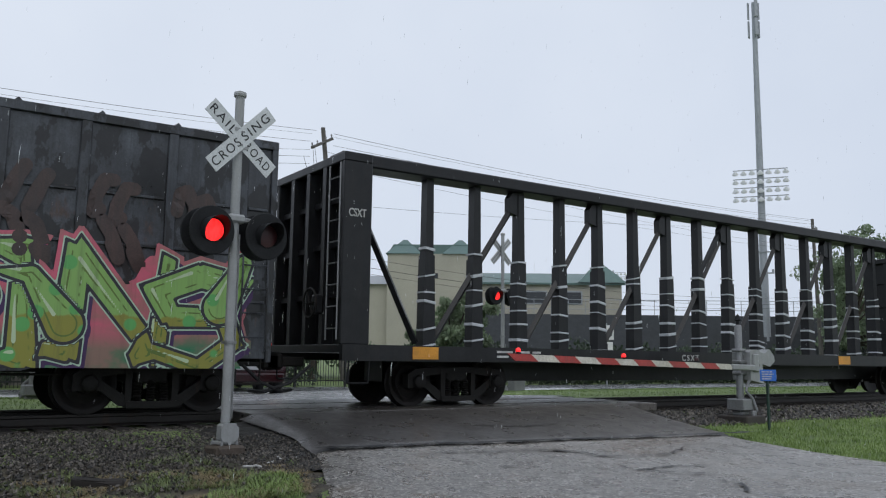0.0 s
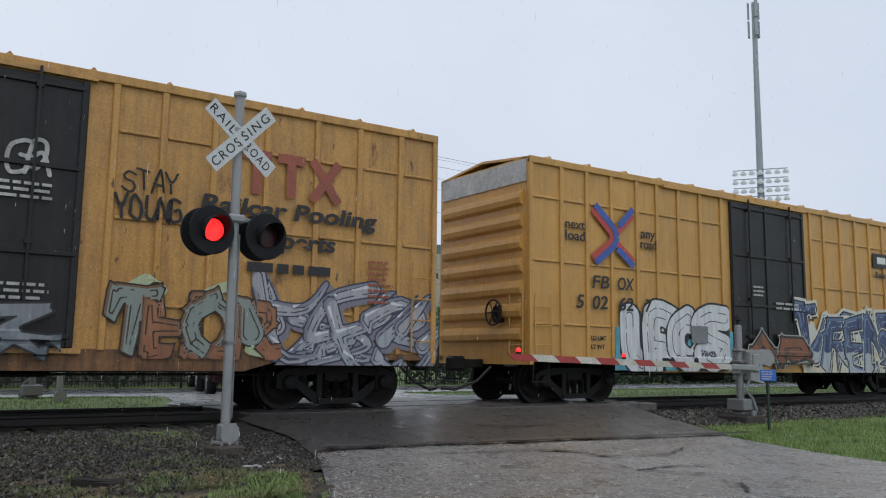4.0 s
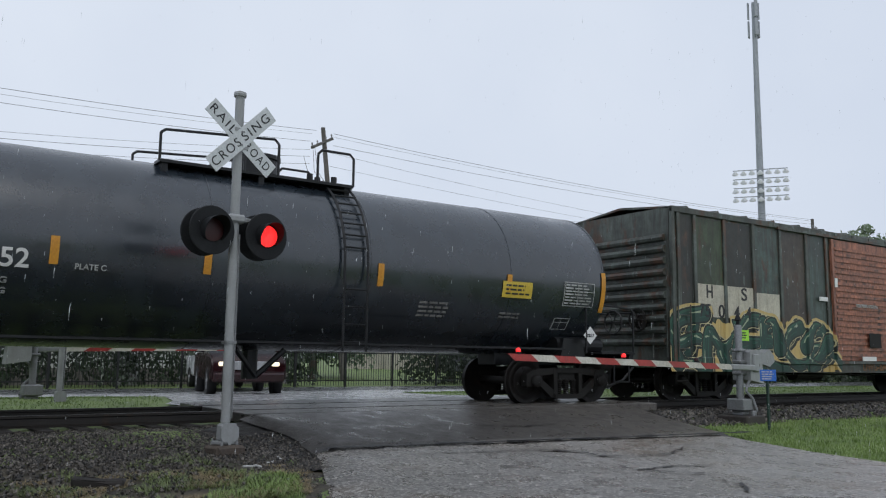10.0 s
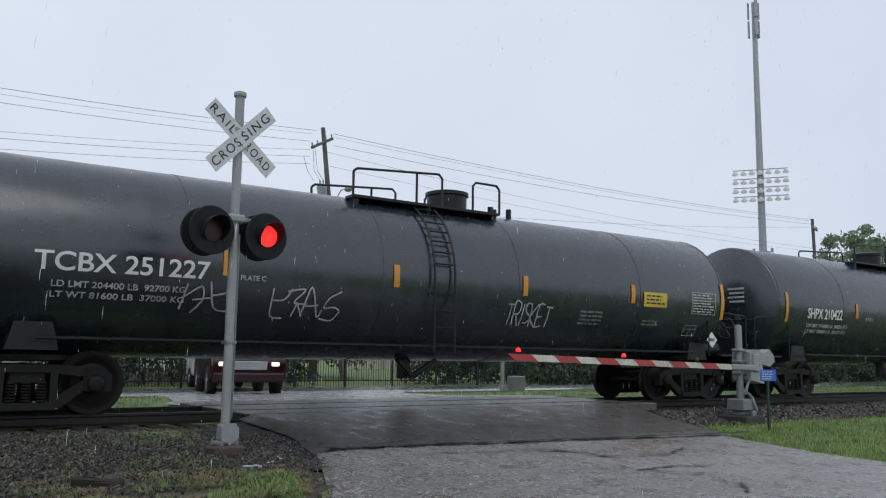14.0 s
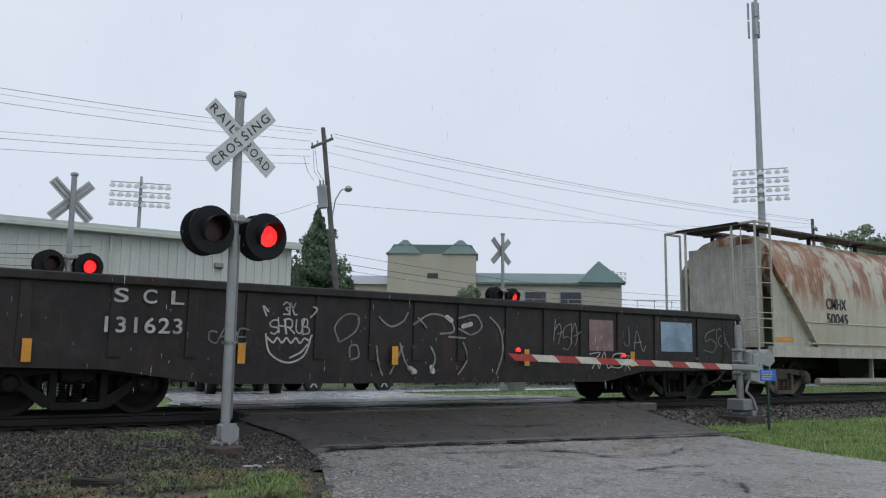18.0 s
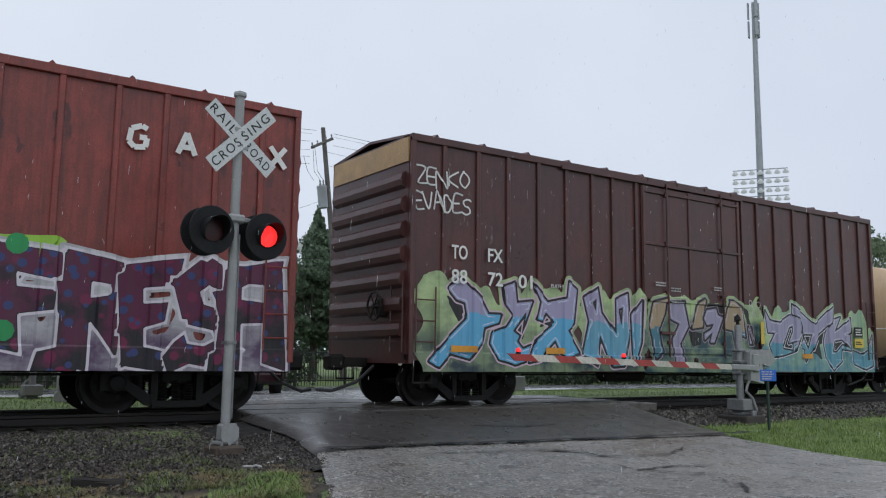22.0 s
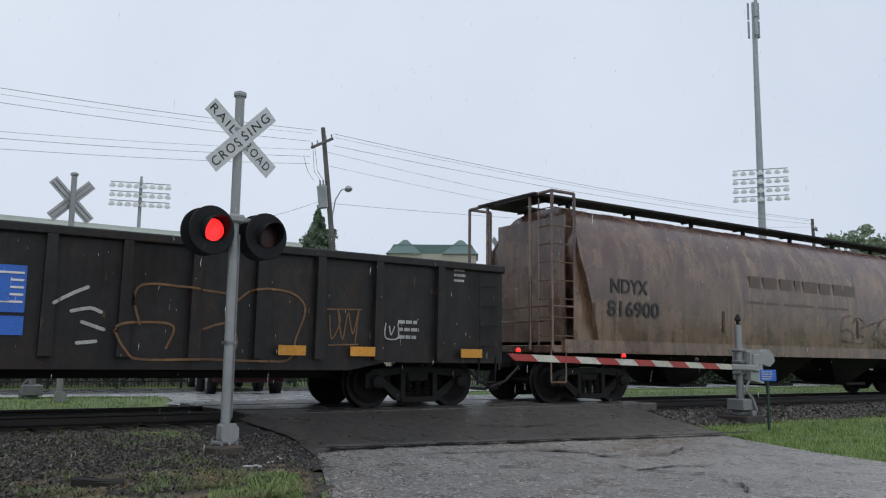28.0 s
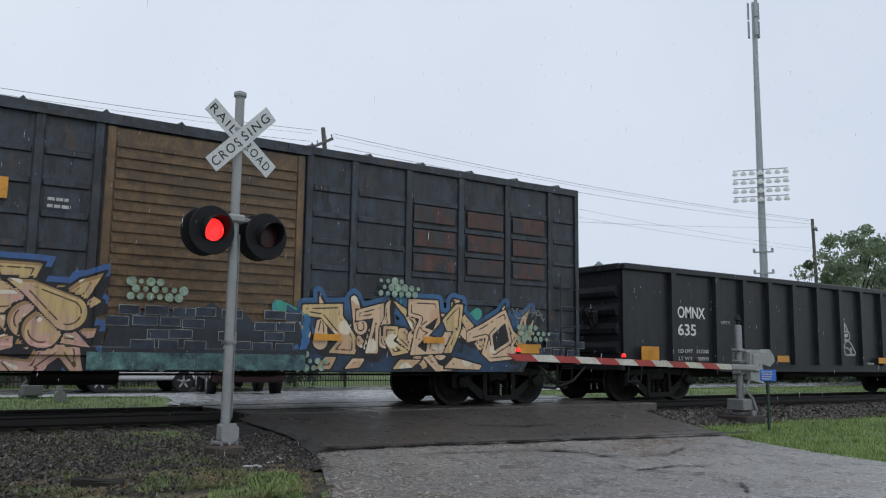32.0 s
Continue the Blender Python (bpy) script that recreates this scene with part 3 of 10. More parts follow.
            for (ax, az), (bx_, bz) in hl:
                vx, vz = bx_ - ax, bz - az
                t = np.clip(((X - ax) * vx + (Z - az) * vz) / max(vx * vx + vz * vz, 1e-6), 0, 1)
                shines = np.minimum(shines, np.hypot(X - ax - vx * t, Z - az - vz * t) - 0.022 * (1.3 - t))
    for number, poly in enumerate(shapes):
        d = inside(poly)
        stroke = np.where(d < outline + (keyw if key else 0), d, np.minimum(stroke, d))
        tones = np.where(d < outline, number % 2, tones)
    for poly in holes:
        d = inside(poly)
        stroke = np.maximum(stroke, -d)
        drops = np.minimum(drops, d - 0.01)
    # the cloud: a ragged top edge, bare beyond its ends, down to the sill
    p = [rnd.uniform(0, 6.3) for _ in range(4)]
    top = z1 - wave * (z1 - z0) * (0.5 + 0.28 * np.sin(xs * 2.3 + p[0]) + 0.2 * np.sin(xs * 5.1 + p[1]) + 0.14 * np.sin(xs * 11.3 + p[2]) + 0.08 * np.abs(np.sin(xs * 9.0 + p[3])))
    ends = np.maximum(x0 + 0.12 * np.sin(Z * 7 + p[0]) - X, X - x1 - 0.12 * np.sin(Z * 6 + p[1]))
    cloud = np.maximum(Z - top[None, :], ends)
    cloud = np.minimum(cloud, stroke - outline - 0.08)
    low = np.minimum(np.minimum(stroke - outline - keyw, cloud if halo else far), drops)
    use = low < 0.06
    hs = [max(hgt(x - 0.028), hgt(x), hgt(x + 0.028)) for x in xs]
    out = np.array(hs)[None, :] + 0 * Z
    for xa, xb, za, zb, proud in car.get("bumps", ()):
        out = np.where((X > xa - 0.03) & (X < xb + 0.03) & (Z > za - 0.03) & (Z < zb + 0.03), np.maximum(out, proud), out)
    verts = np.stack([X, -(out + lift + 0.0025 * (seed % 4)), Z], -1).reshape(-1, 3)
    idx = np.arange((nx + 1) * (nz + 1)).reshape(nz + 1, nx + 1)
    quad = np.stack([idx[:-1, :-1], idx[:-1, 1:], idx[1:, 1:], idx[1:, :-1]], -1)
    on = use[:-1, :-1] | use[:-1, 1:] | use[1:, 1:] | use[1:, :-1]
    faces = quad[on]
    keep = np.unique(faces)
    back = np.zeros(idx.size, int)
    back[keep] = np.arange(len(keep))
    me = bpy.data.meshes.new("graffiti")
    me.from_pydata(verts[keep].tolist(), [], back[faces].tolist())
    for name, f in (("stroke", stroke), ("cloud", cloud), ("drop", drops), ("shine", shines), ("rim", rims), ("tone", tones)):
        at = me.attributes.new(name, "FLOAT", "POINT")
        at.data.foreach_set("value", np.clip(f, -1, 9).reshape(-1)[keep].astype(np.float32))
    me.materials.append(paint_layers(fill, edge, halo, key, drop, shine, outline, keyw, z0, z1, seed, spots, rim, split, tone, inner, turn))
    g = new("graffiti", me)
    g.parent = ob
    tagged(g, label)
    for pts, col in extra:
        ribbon_mesh(pts, 0.3, hgt, 0.0004, "graffiti", spray("graffiti_spot", col, col, z0, z1, seed), ob)
    return g


def scrawl(car, word, x0, x1, z0, z1, material, seed, w=0.035, lift=0.006):
    """A thin one-colour tag."""
    st = [[(x, z) for x, z in rounded(q, 5)] for q in strokes_of(word, x0, x1, z0, z1, seed, 0.25, 0.1)]
    ribbon_mesh(st, w, car["hgt"], lift, "tag", material, car["ob"], "thin one-colour graffiti tag", step=0.2)


def doodle(car, paths, material, w=0.03, lift=0.006, label="thin sprayed outline scrawl"):
    """Loose sprayed outlines through the given points."""
    ribbon_mesh([rounded(q, 6) for q in paths], w, car["hgt"], lift, "tag", material, car["ob"], label, step=0.1)


# ---- the train ----
TRAIN = []        # (thing, x at 0 s)
WHEELSETS = []    # (wheelset, x at 0 s)
WHEEL_R, BASE = 0.46, 1.83


def truck_meshes(iron):
    """The parts of a three-piece freight truck, built once."""
    ms = {}
    bm = bmesh.new()
    # cast side frame: arched top chord, dropped bottom chord, two windows
    for sx in (-1, 1):
        prism(bm, [(sx * 1.14, 0.36), (sx * 1.14, 0.60), (sx * 0.98, 0.70), (sx * 0.80, 0.70), (sx * 0.74, 0.58), (sx * 0.76, 0.36)][::sx], -0.09, 0.09)
        prism(bm, [(sx * 0.86, 0.56), (sx * 0.86, 0.71), (sx * 0.30, 0.74), (sx * 0.30, 0.62)][::sx], -0.07, 0.07)
        prism(bm, [(sx * 0.80, 0.40), (sx * 0.78, 0.54), (sx * 0.36, 0.26), (sx * 0.36, 0.12), (sx * 0.46, 0.13)][::sx], -0.07, 0.07)
        prism(bm, [(sx * 0.30, 0.14), (sx * 0.30, 0.72), (sx * 0.40, 0.72), (sx * 0.40, 0.14)][::sx], -0.08, 0.08)
    prism(bm, [(-0.31, 0.63), (0.31, 0.63), (0.31, 0.74), (-0.31, 0.74)], -0.08, 0.08)
    prism(bm, [(-0.38, 0.10), (0.38, 0.10), (0.38, 0.20), (-0.38, 0.20)], -0.10, 0.10)
    ms["side_frame"] = bm
    bm = lathe([(0.03, 0.2)] + [(0.08 if k % 2 else 0.055, 0.2 + k * 0.021) for k in range(15)] + [(0.03, 0.52)], 10)
    ms["spring"] = bm
    bm = bmesh.new()
    box(bm, -0.25, 0.25, -1.05, 1.05, 0.46, 0.66, 0.03)
    ms["bolster"] = bm
    bm = lathe([(0.055, 0.0), (0.12, 0.0), (0.13, 0.06), (0.11, 0.10), (0.06, 0.12), (0.05, 0.12)], 14, "y")
    ms["bearing_cap"] = bm
    bm = bmesh.new()
    for s in (-1, 1):
        w = lathe([(0.10, s * 0.86), (0.14, s * 0.86), (0.16, s * 0.80), (0.30, s * 0.775), (0.37, s * 0.81), (0.40, s * 0.83), (WHEEL_R, s * 0.83), (WHEEL_R + 0.005, s * 0.73), (WHEEL_R + 0.03, s * 0.715), (WHEEL_R + 0.03, s * 0.69), (0.38, s * 0.69), (0.3, s * 0.72), (0.1, s * 0.7)], 36, "y")
        tmp = bpy.data.meshes.new("w")
        w.to_mesh(tmp)
        w.free()
        bm.from_mesh(tmp)
        bpy.data.meshes.remove(tmp)
        for a in range(3):       # balance marks and bolts on the face, so that the turning shows
            t = a * 2.1
            box(bm, -0.03, 0.03, s * 0.775 - 0.02, s * 0.775 + 0.02, 0.2, 0.28, m=Matrix.Rotation(t, 4, "Y"))
    bar(bm, (0, -0.98, 0), (0, 0.98, 0), 0.085, 12)
    ms["wheelset"] = bm
    bm = bmesh.new()
    for sx in (1,):
        prism(bm, [(sx * 0.42, 0.30), (sx * 0.50, 0.30), (sx * 0.46, 0.60), (sx * 0.40, 0.60)][::sx], -0.5, 0.5)
    ms["brake_beam"] = bm
    out = {}
    for k, b in ms.items():
        me = bpy.data.meshes.new(k)
        b.normal_update()
        b.to_mesh(me)
        b.free()
        me.materials.append(M["wheel_iron"] if k == "wheelset" else iron)
        if k in ("wheelset", "bearing_cap", "spring"):
            me.polygons.foreach_set("use_smooth", [True] * len(me.polygons))
            me.set_sharp_from_angle(angle=radians(35))
        out[k] = me
    return out


M["dusty_iron"] = surf("dusty_iron", (0.085, 0.068, 0.052), 0.7, var=0.5, scale=3, rust=0.5, rustcol=(0.025, 0.018, 0.014))
TRUCK, DUSTY_TRUCK = truck_meshes(M["truck_iron"]), truck_meshes(M["dusty_iron"])


def add_truck(car, x, xl, kit):
    t = new("truck", None)
    t.parent = car
    t.location = (x, 0, 0)
    t.empty_display_size = 0.1
    tagged(t, "rusty dark three-piece freight truck")
    for sy in (-1, 1):
        for nm, x in (("side_frame", 0), ("spring", -0.2), ("spring", 0.0), ("spring", 0.2)):
            o = new(nm, kit[nm])
            o.parent, o.location = t, (x, sy * 1.02, 0)
        for sx in (-1, 1):
            o = new("bearing_cap", kit["bearing_cap"])
            o.parent, o.location = t, (sx * BASE / 2, sy * 1.10, 0.47)
            o.scale = (1, sy, 1)
    o = new("bolster", kit["bolster"])
    o.parent = t
    o = new("brake_beam", kit["brake_beam"])
    o.parent = t
    for sx in (-1, 1):
        w = new("wheelset", kit["wheelset"])
        w.parent, w.location = t, (sx * BASE / 2, 0, WHEEL_R)
        WHEELSETS.append((w, xl + x + sx * BASE / 2))


def car_of(name, label, xl, xr, trucks, couple=0.55, kit=None):
    ob = thing(name, label, "freight car", "cars of the freight train", at=(xl, YC, 0))
    L = xr - xl
    TRAIN.append((ob, xl))
    for x in trucks:
        add_truck(ob, x, xl, kit or TRUCK)
    for s, x in ((-1, 0.0), (1, L)):
        bm = bmesh.new()
        box(bm, min(x, x + s * couple), max(x, x + s * couple), -0.09, 0.09, 0.72, 0.90, 0.02)
        box(bm, min(x + s * (couple - 0.05), x + s * (couple + 0.3)), max(x + s * (couple - 0.05), x + s * (couple + 0.3)), -0.16, 0.13, 0.66, 0.96, 0.05)
        part("coupler", bm, M["truck_iron"], ob)
        pts = [(x, -0.35, 0.75), (x + s * 0.35, -0.33, 0.45), (x + s * 0.8, -0.2, 0.28), (x + s * 1.05, -0.05, 0.3)]
        part("air_hose", rail_of(pts, 0.03), M["black_letter"], ob)
    return {"ob": ob, "L": L, "hgt": lambda x: 1.6}


def ladder(ob, x, y, z0, z1, material, width=0.42, along="x", step=0.38, r=0.014):
    bm = bmesh.new()
    ends = ((x, y), (x + width, y)) if along == "x" else ((x, y), (x, y + width))
    for u, v in ends:
        bar(bm, (u, v, z0), (u, v, z1), r * 1.2, 5)
    lad = part("ladder", bm, material, ob)
    n = int((z1 - z0) / step)
    bm = bmesh.new()
    bar(bm, (*ends[0], 0), (*ends[1], 0), r, 5)
    rung = part("rung", bm, material, lad)
    rung.location = (0, 0, z0 + step / 2)
    for i in range(1, n):
        again(rung, "rung", (0, 0, z0 + step * (i + 0.5)))
    return lad


def corrugated_end(ob, L, zt, z0, material, n=9, top=0.5, half=1.5, deep=0.11):
    """Both pressed steel ends, each with its ribs."""
    for s, x in ((-1, 0.0), (1, L)):
        me = bmesh.new()
        hgt = (zt - top - z0 - 0.5) / n
        prof = [(0, 0), (deep * 0.8, hgt * 0.12), (deep, hgt * 0.35), (deep * 0.8, hgt * 0.58), (0, hgt * 0.7)]
        a = [me.verts.new((x + s * u, -half + 0.10, v)) for u, v in prof]
        b = [me.verts.new((x + s * u, half - 0.10, v)) for u, v in prof]
        for i in range(4):
            me.faces.new((a[i], b[i], b[i + 1], a[i + 1]))
        me.faces.new(a)
        me.faces.new(b)
        bmesh.ops.recalc_face_normals(me, faces=me.faces)
        r = part("end_rib", me, material, ob)
        r.location = (0, 0, z0 + 0.45)
        for i in range(1, n):
            again(r, "end_rib", (0, 0, z0 + 0.45 + i * hgt))


def brake_wheel(ob, material, at):
    """A spoked hand-brake wheel that faces along x."""
    ring = [(0, math.cos(a * math.pi / 9) * 0.26, math.sin(a * math.pi / 9) * 0.26) for a in range(19)]
    bm = rail_of(ring, 0.02)
    for a in range(3):
        t = a * math.pi / 3
        bar(bm, (0, math.cos(t) * 0.25, math.sin(t) * 0.25), (0, -math.cos(t) * 0.25, -math.sin(t) * 0.25), 0.014, 5)
    bar(bm, (-0.04, 0, 0), (0.2, 0, 0), 0.04, 8)
    part("brake_wheel", bm, material, ob).location = at


def end_gear(ob, L, material, zlow=1.0, ladders=True, ztop=2.2):
    """Hand brake, grab irons, steps at the ends."""
    for s, x in ((-1, 0.0), (1, L)):
        for sy in (-1, 1):
            bm = bmesh.new()
            u = x - s * 0.35
            for d in (-0.2, 0.2):
                bar(bm, (u + d, sy * 1.5, 0.45), (u + d, sy * 1.55, 0.95), 0.016, 5)
            bar(bm, (u - 0.2, sy * 1.5, 0.46), (u + 0.2, sy * 1.5, 0.46), 0.02, 5)
            part("stirrup_step", bm, material, ob)
    brake_wheel(ob, M["truck_iron"], (-0.22, -0.7, ztop - 0.35))
    part("brake_housing", boxed(-0.16, 0.0, -0.82, -0.58, ztop - 0.55, ztop - 0.2, bev=0.03), material, ob)


def boxcar(name, label, xl, xr, zt, side, ribs, door, roof=None, end=None, beads=(), door_mat=None, rib_w=0.11, trucks=(1.7, None),
           door_style="plate", sill=0.66, post=None, end_top=None, bead_mat=None, bead_h=0.05, end_n=9, sill_mat=None):
    L = xr - xl
    car = car_of(name, label, xl, xr, (trucks[0], L - (trucks[1] or trucks[0])))
    ob = car["ob"]
    end, roof = end or side, roof or side
    bm = bmesh.new()
    # hollow shell: two sides, floor
    box(bm, 0.02, L - 0.02, -1.55, -1.47, sill + 0.28, zt - 0.06)
    box(bm, 0.02, L - 0.02, 1.47, 1.55, sill + 0.28, zt - 0.06)
    split_part("side_wall", bm, side, ob)
    part("floor_pan", boxed(0.05, L - 0.05, -1.46, 1.46, 0.86, 1.05), M["truck_iron"], ob)
    bm = bmesh.new()
    for y in (-1.50, 1.50):
        prism(bm, [(0.0, 0.86), (2.9, 0.86), (3.6, sill), (L - 3.6, sill), (L - 2.9, 0.86), (L, 0.86), (L, 0.97), (0, 0.97)], y - 0.07, y + 0.07)
    split_part("side_sill", bm, sill_mat or side, ob)
    bm = bmesh.new()
    for x0, x1 in ((0.0, 0.07), (L - 0.07, L)):
        box(bm, x0, x1, -1.5, 1.5, 0.8, zt - 0.02)
    split_part("end_wall", bm, end, ob)
    # peaked roof with cross ribs
    bm = bmesh.new()
    for y0, y1, za, zb in ((-1.56, 0.0, zt - 0.06, zt + 0.11), (0.0, 1.56, zt + 0.11, zt - 0.06)):
        v = [bm.verts.new(p) for p in ((0, y0, za), (L, y0, za), (L, y1, zb), (0, y1, zb), (0, y0, za + 0.05), (L, y0, za + 0.05), (L, y1, zb + 0.05), (0, y1, zb + 0.05))]
        for f in ((0, 1, 2, 3), (7, 6, 5, 4), (0, 4, 5, 1), (1, 5, 6, 2), (2, 6, 7, 3), (3, 7, 4, 0)):
            bm.faces.new([v[i] for i in f])
    part("roof", bm, roof, ob, "gently peaked sheet metal roof")
    bm = bmesh.new()
    for y in (-1.57, 1.57):
        box(bm, 0, L, y - 0.04, y + 0.04, zt - 0.14, zt, 0.01)
    split_part("roof_eave", bm, roof, ob)
    bm = bmesh.new()
    for s in (-1, 1):
        v = [bm.verts.new(p) for p in ((-0.05, s * 1.6, zt), (0.05, s * 1.6, zt), (0.05, 0, zt + 0.17), (-0.05, 0, zt + 0.17), (0, s * 1.6, zt + 0.05), (0, 0, zt + 0.22))]
        for f in ((0, 4, 5, 3), (1, 2, 5, 4), (0, 1, 4)):
            bm.faces.new([v[i] for i in f])
    rr = part("roof_rib", bm, roof, ob)
    n = int(L / 1.1)
    rr.location = (0.55, 0, 0)
    for i in range(1, n):
        again(rr, "roof_rib", (0.55 + (L - 1.1) * i / (n - 1), 0, 0))
    # side posts
    z0, z1 = 0.95, zt - 0.12
    bm = bmesh.new()
    box(bm, -rib_w / 2, rib_w / 2, -1.60, -1.545, z0, z1, 0.012)
    rb = part("side_post", bm, post or side, ob)
    rb.location = (ribs[0], 0, 0)
    for x in ribs[1:]:
        again(rb, "side_post", (x, 0, 0))
    for x in ribs:
        o = again(rb, "side_post", (x, 0, 0))
        o.rotation_euler = (0, 0, math.pi)
        o.location = (x, 0, 0)
    bm = bmesh.new()
    for y in (-1.555, 1.555):
        for x0, x1 in ((0.0, 0.1), (L - 0.1, L)):
            box(bm, x0, x1, y - 0.05, y + 0.05, 0.8, zt - 0.05, 0.012)
    split_part("corner_post", bm, side, ob)
    # horizontal beads between the posts
    xs = sorted([0.05, L - 0.05, *ribs])
    if beads:
        for a, b in zip(xs, xs[1:]):
            if b - a < 0.3 or (a + b) / 2 > door[0] - 0.1 and (a + b) / 2 < door[1] + 0.1:
                continue
            bm = bmesh.new()
            box(bm, a + rib_w / 2 + 0.02, b - rib_w / 2 - 0.02, -1.585, -1.55, -bead_h / 2, bead_h / 2, 0.012)
            bd = part("side_bead", bm, bead_mat or side, ob)
            bd.location = (0, 0, beads[0])
            for z in beads[1:]:
                again(bd, "side_bead", (0, 0, z))
    corrugated_end(ob, L, zt, 0.8, end, end_n)
    end_gear(ob, L, M["truck_iron"])
    ladder(ob, 0.12, -1.63, 1.0, 2.2, side)
    ladder(ob, L - 0.55, -1.65, 1.0, 2.6, end)
    ladder(ob, -0.06, -1.45, 1.0, 2.3, end, along="y")
    if end_top:
        part("end_band", boxed(-0.03, 0.0, -1.5, 1.5, zt - 0.52, zt - 0.06), end_top, ob, "light painted band across the top of the car end")
    # door
    d0, d1 = door
    dm = door_mat or side
    dz0, dz1 = 0.98, zt - 0.20
    dr = part("door", boxed(d0, d1, -1.60, -1.555, dz0, dz1, bev=0.01), dm, ob, "sliding freight door")
    part("door", boxed(d0, d1, 1.555, 1.60, dz0, dz1, bev=0.01), dm, ob)
    if door_style == "corrugated":
        n = 19
        bm = bmesh.new()
        prism(bm, [(0, 0)] * 0 + [(d0 + 0.14, 0.0), (d1 - 0.14, 0.0), (d1 - 0.14, 0.08), (d0 + 0.14, 0.08)], -1.63, -1.595)
        c = part("door_corrugation", bm, dm, dr)
        for i in range(n):
            o = c if i == 0 else again(c, "door_corrugation")
            o.location = (0, 0, dz0 + 0.12 + i * (dz1 - dz0 - 0.25) / n)
        bm = bmesh.new()
        for x in (d0, d1 - 0.12):
            box(bm, x, x + 0.12, -1.635, -1.595, dz0, dz1, 0.01)
        split_part("door_edge", bm, dm, dr)
    else:
        for z in (dz0 + 0.15, dz0 + (dz1 - dz0) * 0.34, dz0 + (dz1 - dz0) * 0.66, dz1 - 0.12):
            part("door_rail", boxed(d0 + 0.05, d1 - 0.05, -1.64, -1.595, z - 0.035, z + 0.035, bev=0.01), dm, dr)
        for x in (d0 + 0.06, d0 + (d1 - d0) * 0.46, d1 - 0.06):
            part("door_post", boxed(x - 0.045, x + 0.045, -1.63, -1.595, dz0, dz1, bev=0.01), dm, dr)
        for x in (d0 + (d1 - d0) * 0.22, d0 + (d1 - d0) * 0.78):
            bm = bmesh.new()
            bar(bm, (x, -1.66, dz0), (x, -1.66, dz1 + 0.1), 0.022, 6)
            for k in range(4):
                z = dz0 + 0.3 + k * (dz1 - dz0 - 0.5) / 3
                box(bm, x - 0.05, x + 0.05, -1.67, -1.60, z, z + 0.08)
            part("lock_rod", bm, dm, dr)
        part("door_handle", boxed(d0 + 0.5, d0 + 0.95, -1.67, -1.61, 1.5, 1.56), dm, dr)
    bm = bmesh.new()
    box(bm, d0 - 2.4, d1 + 0.1, -1.64, -1.56, zt - 0.17, zt - 0.10)
    box(bm, d0 - 2.4, d1 + 0.1, -1.66, -1.56, 0.90, 0.97)
    split_part("door_track", bm, side, ob)
    bm = bmesh.new()
    for i in range(4):
        box(bm, d0 + 0.2 + i * (d1 - d0 - 0.5) / 3, d0 + 0.32 + i * (d1 - d0 - 0.5) / 3, -1.63, -1.50, zt - 0.1, zt - 0.02)
    split_part("door_guide", bm, roof, ob)
    # underframe
    bm = bmesh.new()
    box(bm, 2.6, L - 2.6, -0.3, 0.3, 0.62, 0.87)
    box(bm, L * 0.55, L * 0.55 + 0.7, -1.0, -0.55, 0.56, 0.86, 0.05)
    bar(bm, (L * 0.35, -0.9, 0.62), (L * 0.35 + 1.2, -0.9, 0.62), 0.18, 12)
    bar(bm, (3.0, -1.1, 0.6), (L - 3.0, -1.1, 0.6), 0.02, 5)
    part("underframe", bm, M["truck_iron"], ob)
    dd0, dd1 = d0, d1
    rr_ = tuple(ribs)

    def hgt(x):
        if dd0 <= x <= dd1:
            return 1.645 if door_style == "corrugated" else 1.612
        for r in rr_:
            if abs(x - r) < rib_w / 2 + 0.035:
                return 1.603
        return 1.556 if not beads else 1.588
    car["hgt"] = hgt
    car["bumps"] = [(d0 - 2.4, d1 + 0.1, 0.90, 0.97, 1.662), (0, L, 0.5, 0.97, 1.572)]
    if door_style != "corrugated":
        car["bumps"] += [(d0, d1, z - 0.035, z + 0.035, 1.642) for z in (dz0 + 0.15, dz0 + (dz1 - dz0) * 0.34)]
        car["bumps"] += [(x - 0.045, x + 0.045, dz0, dz1, 1.632) for x in (d0 + 0.06, d0 + (d1 - d0) * 0.46, d1 - 0.06)]
    return car


def mark(car, text, x, z, h, m, **k):
    letters(text, car["ob"], x, z, h, m, y=k.pop("y", -1.612), **k)


def plate(car, x0, x1, z0, z1, m, name="stencil_panel", y=-1.61, label=""):
    return part(name, boxed(x0, x1, y - 0.006, y + 0.004, z0, z1), m, car["ob"], label)


